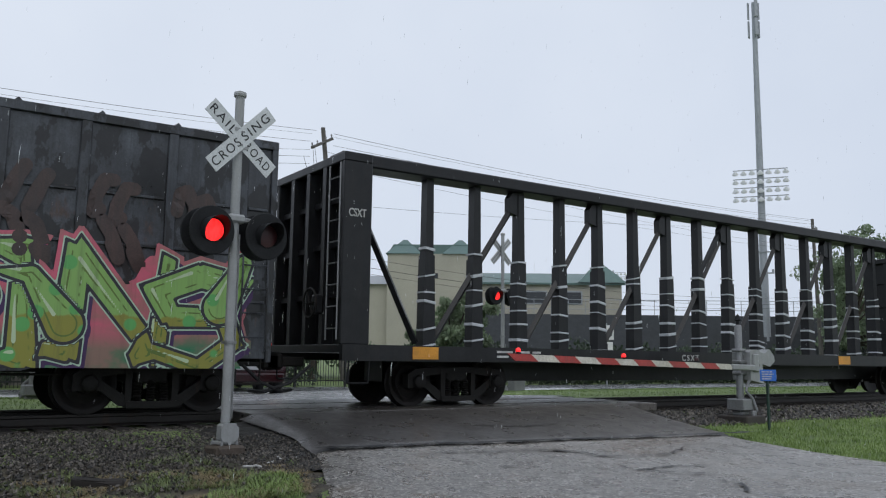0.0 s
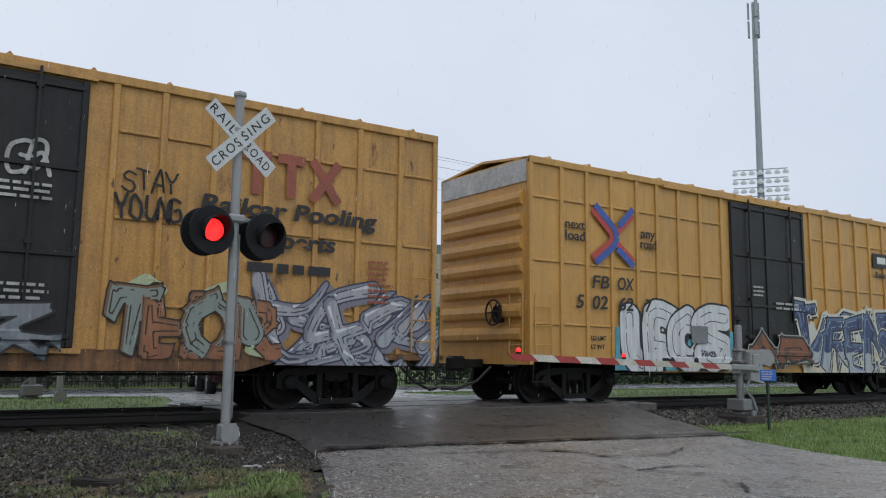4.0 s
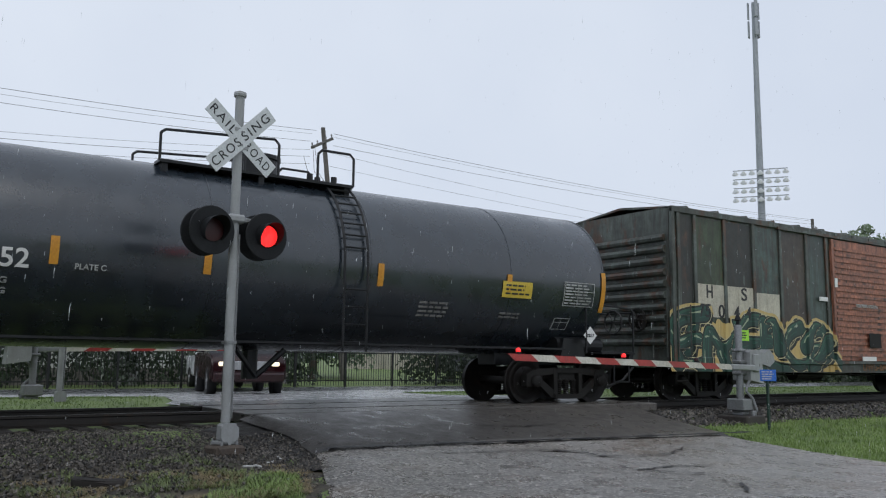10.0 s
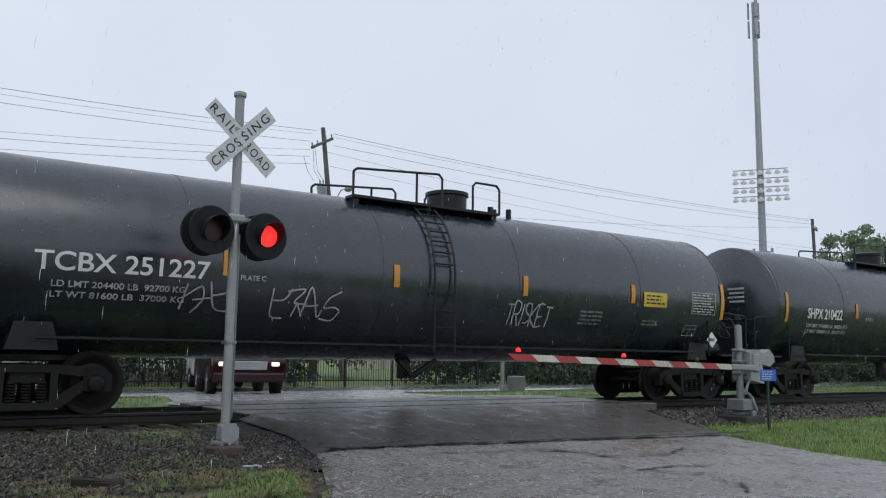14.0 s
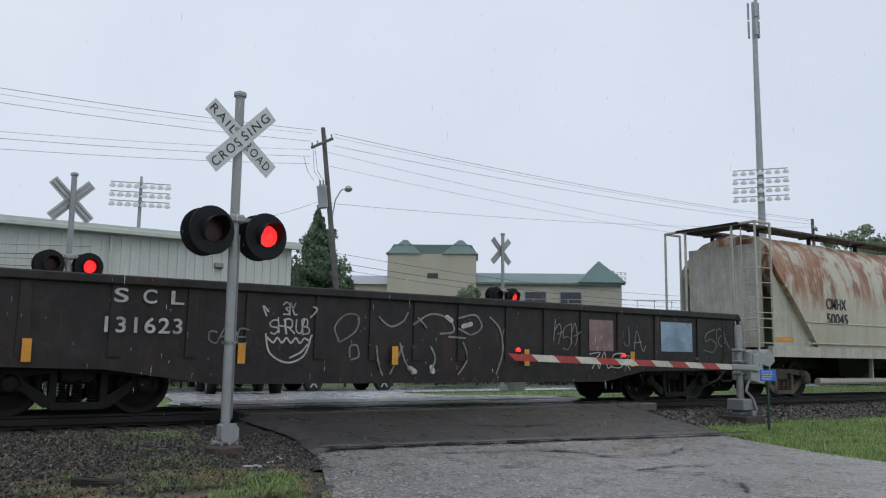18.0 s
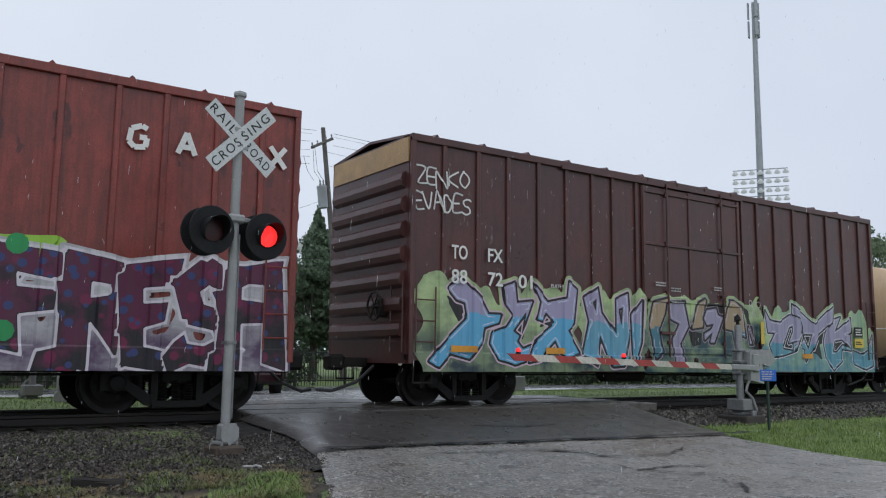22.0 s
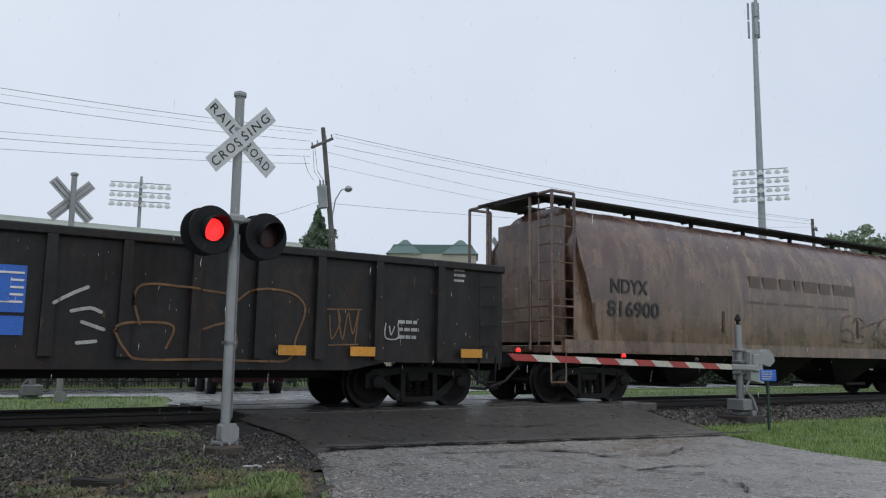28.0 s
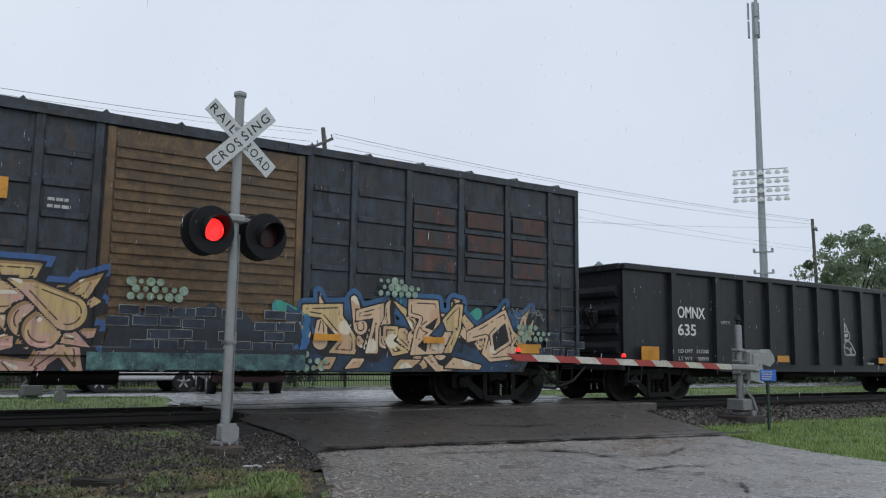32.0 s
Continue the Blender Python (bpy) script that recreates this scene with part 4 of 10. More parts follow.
def tank_car(name, label, xl, xr, t0, t1, top=4.0, rad=1.47, shell=None, band=None, platform=(5.0, 7.4), ladder_x=7.6, dome_x=5.6, hand=None, gap=0.58, board=None):
    """A tank car; x runs from the rear tank head."""
    L = xr - xl
    car = car_of(name, label, xl, xr, (t0, t1), couple=0.35)
    ob = car["ob"]
    zc = top - rad
    shell = shell or M["tank_black"]
    curve = (rad * rad + 0.2025) / 0.9       # radius of a dished head 0.45 m deep
    prof = [(0.02, 0.12)] + [(rad * k / 9, 0.12 + curve - math.sqrt(curve * curve - (rad * k / 9) ** 2)) for k in range(1, 9)] + [(rad - 0.03, 0.57), (rad - 0.008, 0.585), (rad, 0.62)]
    pr = prof + [(rad, L * 0.25), (rad, L * 0.5), (rad, L * 0.75), (rad, L - 0.62)] + [(r, L - x) for r, x in prof[::-1][1:]]
    bm = lathe(pr, 56, "x")
    bmesh.ops.translate(bm, vec=(0, 0, zc), verts=bm.verts)
    o = soft_shade(part("tank_shell", bm, shell, ob), 50)
    if band is not None:       # lower black half of the shell
        bm = bmesh.new()
        lo = math.asin((band - zc) / rad)
        k = 24
        for xa, xb in ((0.45, L - 0.45),):
            a = [[bm.verts.new((x, -(rad + 0.009) * math.cos(lo - i * (math.pi + 2 * lo) / k), zc + (rad + 0.009) * math.sin(lo - i * (math.pi + 2 * lo) / k))) for i in range(k + 1)] for x in (xa, xb)]
            for i in range(k):
                bm.faces.new((a[0][i], a[0][i + 1], a[1][i + 1], a[1][i]))
        soft_shade(part("painted_band", bm, M["tank_black"], ob, "black painted lower half of the shell"), 60)
    hm = hand or M["black_paint"]
    # seams
    bm = bmesh.new()
    for x in (0.64, L * 0.22, L * 0.42, L * 0.6, L * 0.8, L - 0.64):
        s = lathe([(rad - 0.01, x - 0.012), (rad + 0.006, x - 0.012), (rad + 0.006, x + 0.012), (rad - 0.01, x + 0.012)], 56, "x")
        bmesh.ops.translate(s, vec=(0, 0, zc), verts=s.verts)
        tmp = bpy.data.meshes.new("s")
        s.to_mesh(tmp)
        s.free()
        bm.from_mesh(tmp)
        bpy.data.meshes.remove(tmp)
    split_part("weld_seam", bm, shell, ob)
    # stub sills, walk boards, bolsters
    bm = bmesh.new()
    for x0, x1 in ((-0.35, 2.6), (L - 2.6, L + 0.35)):
        box(bm, x0, x1, -0.3, 0.3, 0.78, 1.05, 0.02)
    for x in (t0, t1):
        prism(bm, [(x - 0.35, 0.95), (x + 0.35, 0.95), (x + 0.25, 1.35), (x - 0.25, 1.35)], -1.25, 1.25)
    split_part("stub_sill", bm, M["black_paint"], ob)
    for s, x in ((-1, -0.35), (1, L + 0.35)):
        part("end_sill", boxed(min(x, x - s * 0.12), max(x, x - s * 0.12), -1.45, 1.45, 0.86, 1.10, bev=0.01), M["black_paint"], ob)
        part("walk_board", boxed(min(x, x - s * 1.0), max(x, x - s * 1.0), -1.5, 1.5, 1.04, 1.08), M["black_paint"], ob)
        xa, xb = x, x - s * 1.35
        for sy in (-1, 1):
            pts = [(xa, sy * 1.45, 1.05), (xa, sy * 1.45, 1.95), (xa - s * 0.08, sy * 1.45, 2.03), (xb, sy * 1.45, 2.10), (xb - s * 0.06, sy * 1.45, 2.0), (xb - s * 0.06, sy * 1.45, 1.05)]
            part("hand_rail", rail_of(pts, 0.022), hm, ob)
            part("stirrup_step", rail_of([(xa - s * 0.15, sy * 1.45, 1.0), (xa - s * 0.15, sy * 1.45, 0.45), (xa - s * 0.6, sy * 1.45, 0.45), (xa - s * 0.6, sy * 1.45, 1.0)], 0.018), M["black_paint"], ob)
        part("end_rail", rail_of([(xa, -1.45, 1.95), (xa, 1.45, 1.95)], 0.02), hm, ob)
    brake_wheel(ob, M["black_letter"], (L + 0.3, -0.9, 1.75))
    # side rail low on the shell
    part("side_rail", rail_of([(1.7, -1.5, 1.12), (L - 1.7, -1.5, 1.12)], 0.025), M["black_paint"], ob)
    bm = bmesh.new()
    bar(bm, (L - 1.6, -1.0, 1.22), (L - 0.3, -1.0, 1.22), 0.17, 14)
    part("air_reservoir", bm, M["black_paint"], ob)
    # top platform with rails
    p0, p1 = platform
    bm = bmesh.new()
    for y in (-0.75, 0.75):
        q0, q1 = board or platform
        box(bm, q0, q1, y - 0.16, y + 0.16, top - 0.12, top - 0.07)
        for x in (q0 + 0.1, q1 - 0.1, (q0 + q1) / 2):
            box(bm, x - 0.05, x + 0.05, y - 0.1, y + 0.1, top - 0.32, top - 0.1)
    split_part("platform", bm, M["black_paint"], ob)
    xm = p0 + (p1 - p0) * gap
    if band is None:
        for y in (-0.9, 0.9):
            part("platform_rail", rail_of([(p0, y, top - 0.1), (p0, y, top + 0.36), (p0 + 0.08, y, top + 0.42), (xm - 0.08, y, top + 0.55), (xm, y, top + 0.47), (xm, y, top - 0.1)], 0.024), hm, ob)
            part("platform_rail", rail_of([(xm + 0.75, y, top - 0.1), (xm + 0.75, y, top + 0.42), (xm + 0.83, y, top + 0.5), (p1 - 0.08, y, top + 0.5), (p1, y, top + 0.42), (p1, y, top - 0.1)], 0.024), hm, ob)
            part("rail_post", rail_of([(p0 + (xm - p0) * 0.7, y, top - 0.1), (p0 + (xm - p0) * 0.7, y, top + 0.5)], 0.024), hm, ob)
    else:
        up = top + 0.4
        part("platform_rail", rail_of([(p0, -0.9, top - 0.3), (p0, -0.9, up - 0.06), (p0 + 0.06, -0.9, up), (6.56, -0.9, up), (6.62, -0.9, up - 0.08), (6.62, -0.9, top - 0.3)], 0.024), hm, ob)
        part("platform_rail", rail_of([(p0, 0.9, top - 0.3), (p0, 0.9, up), (p1, 0.9, up), (p1, 0.9, top - 0.3)], 0.024), hm, ob)
        for x in (p0, p1):
            part("cross_rail", rail_of([(x, -0.9, up - 0.02), (x, 0.9, up - 0.02)], 0.022), hm, ob)
        part("rail_post", rail_of([(p1, -0.9, top - 0.3), (p1, -0.9, up)], 0.024), hm, ob)
        bm = bmesh.new()
        bar(bm, (0.0, -1.3, 1.98), (0.95, -1.3, 1.12), 0.03, 6)
        part("head_brace", bm, M["black_paint"], ob)
    part("manway", lathe([(0.42, top - 0.1), (0.42, top + 0.32), (0.46, top + 0.33), (0.46, top + 0.40), (0.30, top + 0.44), (0.02, top + 0.45)] if band is None else [(0.34, top - 0.1), (0.34, top + 0.06), (0.24, top + 0.08), (0.24, top + 0.22), (0.20, top + 0.31), (0.11, top + 0.36), (0.01, top + 0.38)], 24), M["black_paint"] if band is None else M["light_patch"], ob).location = (dome_x, 0, 0)
    bm = bmesh.new()
    for i in range(3):
        x = dome_x + (1.0 if band is None else -1.5) + i * 0.25
        bar(bm, (x, -0.2 + 0.2 * (i % 2), top - 0.05), (x, -0.2 + 0.2 * (i % 2), top + 0.2), 0.06, 8)
    split_part("valve", bm, M["black_paint"], ob)
    # ladder that follows the shell
    bm = bmesh.new()
    path = [(-(rad + 0.08) * math.cos(a), zc + (rad + 0.08) * math.sin(a)) for a in [radians(d) for d in range(0, 76, 8)]]
    foot = 1.0 if band is None else 1.72
    path = [(-(rad + 0.08), foot)] + path
    for x in (ladder_x, ladder_x + 0.45):
        for (ya, za), (yb, zb) in zip(path, path[1:]):
            bar(bm, (x, ya, za), (x, yb, zb), 0.024, 5)
    lm = shell if band is not None else M["black_paint"]
    lad = part("ladder", bm, lm, ob)
    bm = bmesh.new()
    bar(bm, (ladder_x, 0, 0), (ladder_x + 0.45, 0, 0), 0.018, 5)
    rung = None
    for ya, za in [(-(rad + 0.08), foot + 0.15 + 0.3 * i) for i in range(4) if foot + 0.3 * i < 2.1] + path[2:]:
        rung = part("rung", bm, lm, lad) if rung is None else again(rung, "rung")
        rung.location = (0, ya, za)
    bm = bmesh.new()
    for s in (-1, 1):
        bar(bm, (L / 2 + s * 0.45, -0.5, zc - rad + 0.02), (L / 2, -0.3, 0.55), 0.05, 6)
    bar(bm, (L / 2, 0, zc - rad + 0.05), (L / 2, 0, 0.5), 0.14, 10)
    part("outlet_valve", bm, M["black_paint"], ob)
    car["zc"], car["rad"], car["hgt"] = zc, rad, lambda x: rad
    return car


def on_tank(car, ob):
    """Wraps flat lettering on the curve of the tank."""
    zc, rad = car["zc"], car["rad"]
    for v in ob.data.vertices:
        lift = max(0.011, min(0.03, -1.6 - v.co.y + 0.006))
        a = (v.co.z - zc) / rad
        r = rad + lift
        v.co.y, v.co.z = -r * math.cos(a), zc + r * math.sin(a)
    ob.data.update()
    return ob


def tank_bar(car, x, w, z0, z1, m, name="stripe"):
    bm = bmesh.new()
    n = 6
    a = [[bm.verts.new((xx, -1.61, z0 + (z1 - z0) * i / n)) for i in range(n + 1)] for xx in (x, x + w)]
    for i in range(n):
        bm.faces.new((a[0][i], a[1][i], a[1][i + 1], a[0][i + 1]))
    return on_tank(car, part(name, bm, m, car["ob"]))


def tank_text(car, s, x, z, h, m, **k):
    return on_tank(car, letters(s, car["ob"], x, z, h, m, y=-1.61, **k))


def tank_print(car, x, z, w, h, lines, m, seed=1):
    return on_tank(car, bars_of_text(car["ob"], x, z, w, h, lines, m, y=-1.61, seed=seed))


def tank_table(car, x, z, w, h, lines, m, seed=1):
    """A framed stencil: a border, rules and rows of small print."""
    bm = bmesh.new()
    e = 0.014
    for x0, x1, z0, z1 in ((x, x + w, z, z + e), (x, x + w, z + h - e, z + h), (x, x + e, z, z + h), (x + w - e, x + w, z, z + h), (x + w * 0.45, x + w * 0.45 + e * 0.7, z, z + h), (x, x + w, z + h * 0.62, z + h * 0.62 + e * 0.7)):
        n = max(1, int((z1 - z0) / 0.08))
        for i in range(n):
            v = [bm.verts.new((px_, -1.612, z0 + (z1 - z0) * q / n)) for q in (i, i + 1) for px_ in (x0, x1)]
            bm.faces.new((v[0], v[1], v[3], v[2]))
    o = on_tank(car, part("stencil_frame", bm, m, car["ob"], "white stencilled frame"))
    if lines:
        tank_print(car, x + 0.04, z + 0.03, w * 0.9, h - 0.06, lines, m, seed)
    return o


def diamond(car, x, z, s, text=None, flat=True):
    bm = bmesh.new()
    v = [bm.verts.new((x + dx * s, -1.46, z + dz * s)) for dx, dz in ((0, -1), (1, 0), (0, 1), (-1, 0))]
    bm.faces.new(v)
    o = part("placard", bm, M["white_paint"], car["ob"], "white diamond hazard placard")
    if not flat:
        on_tank(car, o)
    if text:
        t = letters(text, car["ob"], x - s * 0.55, z - s * 0.18, s * 0.36, M["black_letter"], y=-1.466, width=s * 1.1)
        if not flat:
            on_tank(car, t)


def gondola(name, label, xl, xr, zt, side, ribs, trucks, belly=None, rib_d=0.12, sill=0.7, chord=None):
    L = xr - xl
    car = car_of(name, label, xl, xr, (trucks[0], L - trucks[1]))
    ob = car["ob"]
    bm = bmesh.new()
    prof = [(0.0, 0.82), (2.6, 0.82), (3.3, sill), (L - 3.3, sill), (L - 2.6, 0.82), (L, 0.82), (L, zt - 0.08), (0, zt - 0.08)]
    if belly:
        prof = [(0.0, 0.72), (2.0, 0.68), (3.6, belly), (L - 4.4, belly), (L - 3.2, 0.68), (L, 0.72), (L, zt - 0.08), (0, zt - 0.08)]
    for y in (-1.50, 1.50):
        prism(bm, prof, y - 0.03, y + 0.03)
    split_part("side_wall", bm, side, ob)
    part("floor_pan", boxed(0.05, L - 0.05, -1.46, 1.46, 0.86, 1.0), side, ob)
    bm = bmesh.new()
    for x0, x1 in ((0.0, 0.06), (L - 0.06, L)):
        box(bm, x0, x1, -1.5, 1.5, 0.7, zt - 0.05)
    split_part("end_wall", bm, side, ob)
    bm = bmesh.new()
    for y in (-1.53, 1.53):
        box(bm, -0.02, L + 0.02, y - 0.09, y + 0.09, zt - 0.14, zt, 0.02)
    for x in (0.0, L):
        box(bm, x - 0.1, x + 0.1, -1.5, 1.5, zt - 0.14, zt, 0.02)
    split_part("top_chord", bm, chord or side, ob)
    zl = 0.86
    bm = bmesh.new()
    prism(bm, [(-0.09, zl), (0.09, zl), (0.07, zt - 0.13), (-0.07, zt - 0.13)], -1.53 - rib_d, -1.52)
    rb = part("side_post", bm, side, ob)
    rb.location = (ribs[0], 0, 0)
    for x in ribs[1:]:
        again(rb, "side_post", (x, 0, 0))
    for x in ribs:
        again(rb, "side_post", (x, 0, 0)).rotation_euler = (0, 0, math.pi)
    corrugated_end(ob, L, zt + 0.2, 0.6, side, 4, deep=0.12)
    end_gear(ob, L, side, ztop=min(zt - 0.3, 2.2))
    ladder(ob, L - 0.6, -1.63, 0.95, zt - 0.2, side)
    bm = bmesh.new()
    box(bm, 2.6, L - 2.6, -0.25, 0.25, 0.52, 0.86)
    bar(bm, (L * 0.4, -0.8, 0.62), (L * 0.4 + 1.1, -0.8, 0.62), 0.17, 12)
    part("underframe", bm, M["truck_iron"], ob)
    rr_ = tuple(ribs)
    car["hgt"] = lambda x: 1.53 + rib_d + 0.003 if any(abs(x - r) < 0.13 for r in rr_) else 1.534
    return car


# ---- the cars, from the front of the shot to its end ----
def centerbeam_car():
    xl, xr = 6.53, 29.0
    car = car_of("centerbeam_flatcar", "black centre-beam lumber flatcar with wrapped posts, unloaded", xl, xr, (2.75, 19.7))
    ob, L, m = car["ob"], xr - xl, M["black_paint"]
    part("deck", boxed(0, L, -1.5, 1.5, 0.98, 1.12, bev=0.01), m, ob)
    bm = bmesh.new()
    for y in (-1.53, 1.53):
        prism(bm, [(0, 0.84), (L, 0.84), (L, 1.12), (0, 1.12)], y - 0.06, y + 0.06)
    box(bm, 1.5, L - 1.5, -0.35, 0.35, 0.45, 0.98)
    split_part("side_sill", bm, m, ob)
    for x0 in (0.0, L - 0.56):
        bm = bmesh.new()
        box(bm, x0 + 0.22, x0 + 0.36, -1.4, 1.4, 1.12, 4.48)
        b = part("bulkhead", bm, m, ob, "tall black steel end bulkhead")
        for y in (-1.44, 1.44):
            part("bulkhead_flange", boxed(x0, x0 + 0.56, y - 0.06, y + 0.06, 1.12, 4.34, bev=0.015), m, b)
        part("bulkhead_cap", boxed(x0, x0 + 0.56, -1.5, 1.5, 4.34, 4.50, bev=0.015), m, b)
        for y in (-0.7, 0.0, 0.7):
            part("bulkhead_post", boxed(x0, x0 + 0.22, y - 0.07, y + 0.07, 1.12, 4.34), m, b)
        for z in (2.0, 2.9, 3.7):
            part("bulkhead_rail", boxed(x0 + 0.12, x0 + 0.22, -1.38, 1.38, z - 0.05, z + 0.05), m, b)
    ladder(ob, -0.04, -1.42, 1.2, 4.3, M["steel_dark"], along="y")
    part("top_chord", boxed(0.56, L - 0.56, -0.3, 0.3, 4.58, 4.84, bev=0.03), m, ob)
    n = 16
    bm = bmesh.new()
    prism(bm, [(-0.15, 1.1), (0.15, 1.1), (0.115, 3.0), (-0.115, 3.0)], -0.13, 0.13)
    prism(bm, [(-0.095, 3.0), (0.095, 3.0), (0.08, 4.6), (-0.08, 4.6)], -0.11, 0.11)
    post = part("post", bm, m, ob)
    xs = [2.70 + i * 1.213 for i in range(n)]
    rnd = random.Random(4)
    bw = bmesh.new()
    box(bw, -0.15, 0.15, -0.15, 0.15, -0.035, 0.035, 0.008)
    wrap = part("wrap", bw, M["plastic_wrap"], post, "torn pale plastic wrap round the post")
    for i, x in enumerate(xs):
        p = post if i == 0 else again(post, "post")
        p.location = (x, 0, 0)
        for k in range(6):
            w = wrap if i == 0 and k == 0 else again(wrap, "wrap", parent=p)
            w.location, w.rotation_euler = (0, 0, 1.22 + k * 0.36 + rnd.uniform(-0.12, 0.12)), (0, radians(rnd.uniform(-14, 14)), 0)
            w.scale = (1.06 - 0.045 * k, 1.02 - 0.02 * k, rnd.uniform(0.35, 1.0))
    # single brace by the bulkhead, then one brace for every two panels, each with a plate at its head
    for a, b, za, zb in [(0.75, xs[0] - 0.25, 4.5, 1.2)] + [(xs[i] + 0.12, xs[i + 2] - 0.12, 1.2, 4.35) for i in range(0, n - 2, 2)]:
        bm = bmesh.new()
        bar(bm, (a, 0, za), (b, 0, zb), 0.075, 4)
        part("brace", bm, m, ob)
        x, z = (a, za) if za > zb else (b, zb)
        bm = bmesh.new()
        prism(bm, [(x - 0.2, z - 0.22), (x + 0.12, z - 0.3), (x + 0.16, z + 0.3), (x - 0.06, z + 0.3), (x - 0.2, z + 0.1)], -0.09, 0.09)
        part("gusset", bm, m, ob)
    bm = bmesh.new()
    prism(bm, [(xs[7] - 0.1, 3.0), (xs[7] + 0.05, 3.1), (xs[8] - 0.1, 4.5), (xs[8] - 0.25, 4.5)], -0.05, 0.05)
    part("brace", bm, m, ob)
    for i, x in enumerate((1.4, 14.9)):
        part("reflector", boxed(x, x + 0.55, -1.60, -1.592, 0.88, 1.10), M["orange_bar"], ob)
    mark(car, "CSXT", 8.6, 0.92, 0.13, M["faded_white"], y=-1.595, spread=1.4)
    mark(car, "600938", 10.6, 0.90, 0.16, M["faded_white"], y=-1.595, spread=1.2)
    mark(car, "CSXT", 0.1, 3.35, 0.14, M["faded_white"], y=-1.505, width=0.34)
    bars_of_text(ob, 3.3, 0.9, 1.4, 0.18, 2, M["faded_white"], y=-1.595)
    end_gear(ob, L, m)
    return car


def covered_hopper(name, label, xl, L, body, side, frame_m, trucks, inset, top=4.15, walk_z=4.35):
    car = car_of(name, label, xl, xl + L, trucks, kit=DUSTY_TRUCK if side is M["cmhx"] else None)
    ob = car["ob"]
    b0, b1 = body
    sec = [(1.30, 1.56), (1.6, 1.585), (2.1, 1.6), (2.7, 1.6), (3.1, 1.56), (3.45, 1.47), (3.75, 1.33), (4.0, 1.13), (4.18, 0.88), (top, 0.45)]

    def inn(z):
        return inset * max(0.0, (3.3 - z) / 1.9) if z < 3.3 else 0.35 * (z - 3.3) / 1.0
    bm = bmesh.new()
    cols = []
    nx = 24
    for i in range(nx + 1):
        row = []
        for z, w in sec + [(z, -w) for z, w in sec[::-1]]:
            a, b = b0 + inn(z), b1 - inn(z)
            row.append(bm.verts.new((a + (b - a) * i / nx, -w, z)))
        cols.append(row)
    k = len(cols[0])
    for i in range(nx):
        for j in range(k - 1):
            bm.faces.new((cols[i][j], cols[i + 1][j], cols[i + 1][j + 1], cols[i][j + 1]))
    for r in (cols[0], cols[-1]):
        for j in range(k // 2 - 1):
            bm.faces.new((r[j], r[j + 1], r[k - 2 - j], r[k - 1 - j]))
    bmesh.ops.recalc_face_normals(bm, faces=bm.faces)
    soft_shade(part("hopper_body", bm, side, ob), 40)
    bm = bmesh.new()
    for y in (-1.52, 1.52):
        prism(bm, [(0.2, 1.05), (L - 0.2, 1.05), (L - 0.2, 1.32), (0.2, 1.32)], y - 0.06, y + 0.06)
    split_part("side_sill", bm, frame_m, ob)
    # flat gussets under the sloping ends
    for x0, x1 in ((b0 + 0.02, b0 + inset + 0.1), (b1 - inset - 0.1, b1 - 0.02)):
        bm = bmesh.new()
        for y in (-1.42, 1.42):
            lo, hi = (x0, x1) if x0 < L / 2 else (x1, x0)
            prism(bm, [(lo, 1.3), (hi, 1.3), (lo, 3.25)], y - 0.02, y + 0.02)
        bmesh.ops.recalc_face_normals(bm, faces=bm.faces)
        split_part("end_gusset", bm, M["cmhx_low"] if side is M["cmhx"] else side, ob)
    for s, x in ((-1, b0), (1, b1)):
        bm = bmesh.new()
        prism(bm, [(min(x, x - s * 0.04), 1.3), (max(x, x - s * 0.04), 1.3), (max(x, x - s * 0.04), 4.0), (min(x, x - s * 0.04), 4.0)], -1.15, 1.15)
        part("end_sheet", bm, M["cmhx_low"] if side is M["cmhx"] else side, ob)
        e = x + s * 0.62
        part("end_platform", boxed(min(x, e), max(x, e), -1.5, 1.5, 1.05, 1.2, bev=0.01), frame_m, ob)
        for y in (-1.45, -0.75, 0.75, 1.45):
            bm = bmesh.new()
            bar(bm, (e, y, 1.1), (e, y, walk_z), 0.035, 6)
            split_part("corner_post", bm, frame_m, ob)
        bm = bmesh.new()
        for y in (-1.45, 1.45):
            bar(bm, (x, y, 1.1), (x, y, walk_z), 0.035, 6)
            bar(bm, (e, y, walk_z), (x, y, walk_z), 0.035, 6)
            bar(bm, (e, y, 2.0), (x, y, 2.0), 0.02, 6)
        bar(bm, (e, -1.45, walk_z), (e, 1.45, walk_z), 0.035, 6)
        bar(bm, (e, -1.45, 2.0), (e, 1.45, 2.0), 0.02, 6)
        bar(bm, (e, -1.45, 1.7), (e, 1.45, 1.7), 0.02, 6)
        part("end_cage", bm, frame_m, ob)
        part("end_walk", boxed(min(x, e) - 0.1, max(x, e) + 0.1, -1.0, 1.0, walk_z - 0.02, walk_z + 0.03), M["truck_iron"], ob)
        ladder(ob, e, -1.45, 1.2, walk_z - 0.1, frame_m, 0.42, "y")
        ladder(ob, min(x, e), -1.47, 1.2, walk_z - 0.1, frame_m, 0.6, "x")
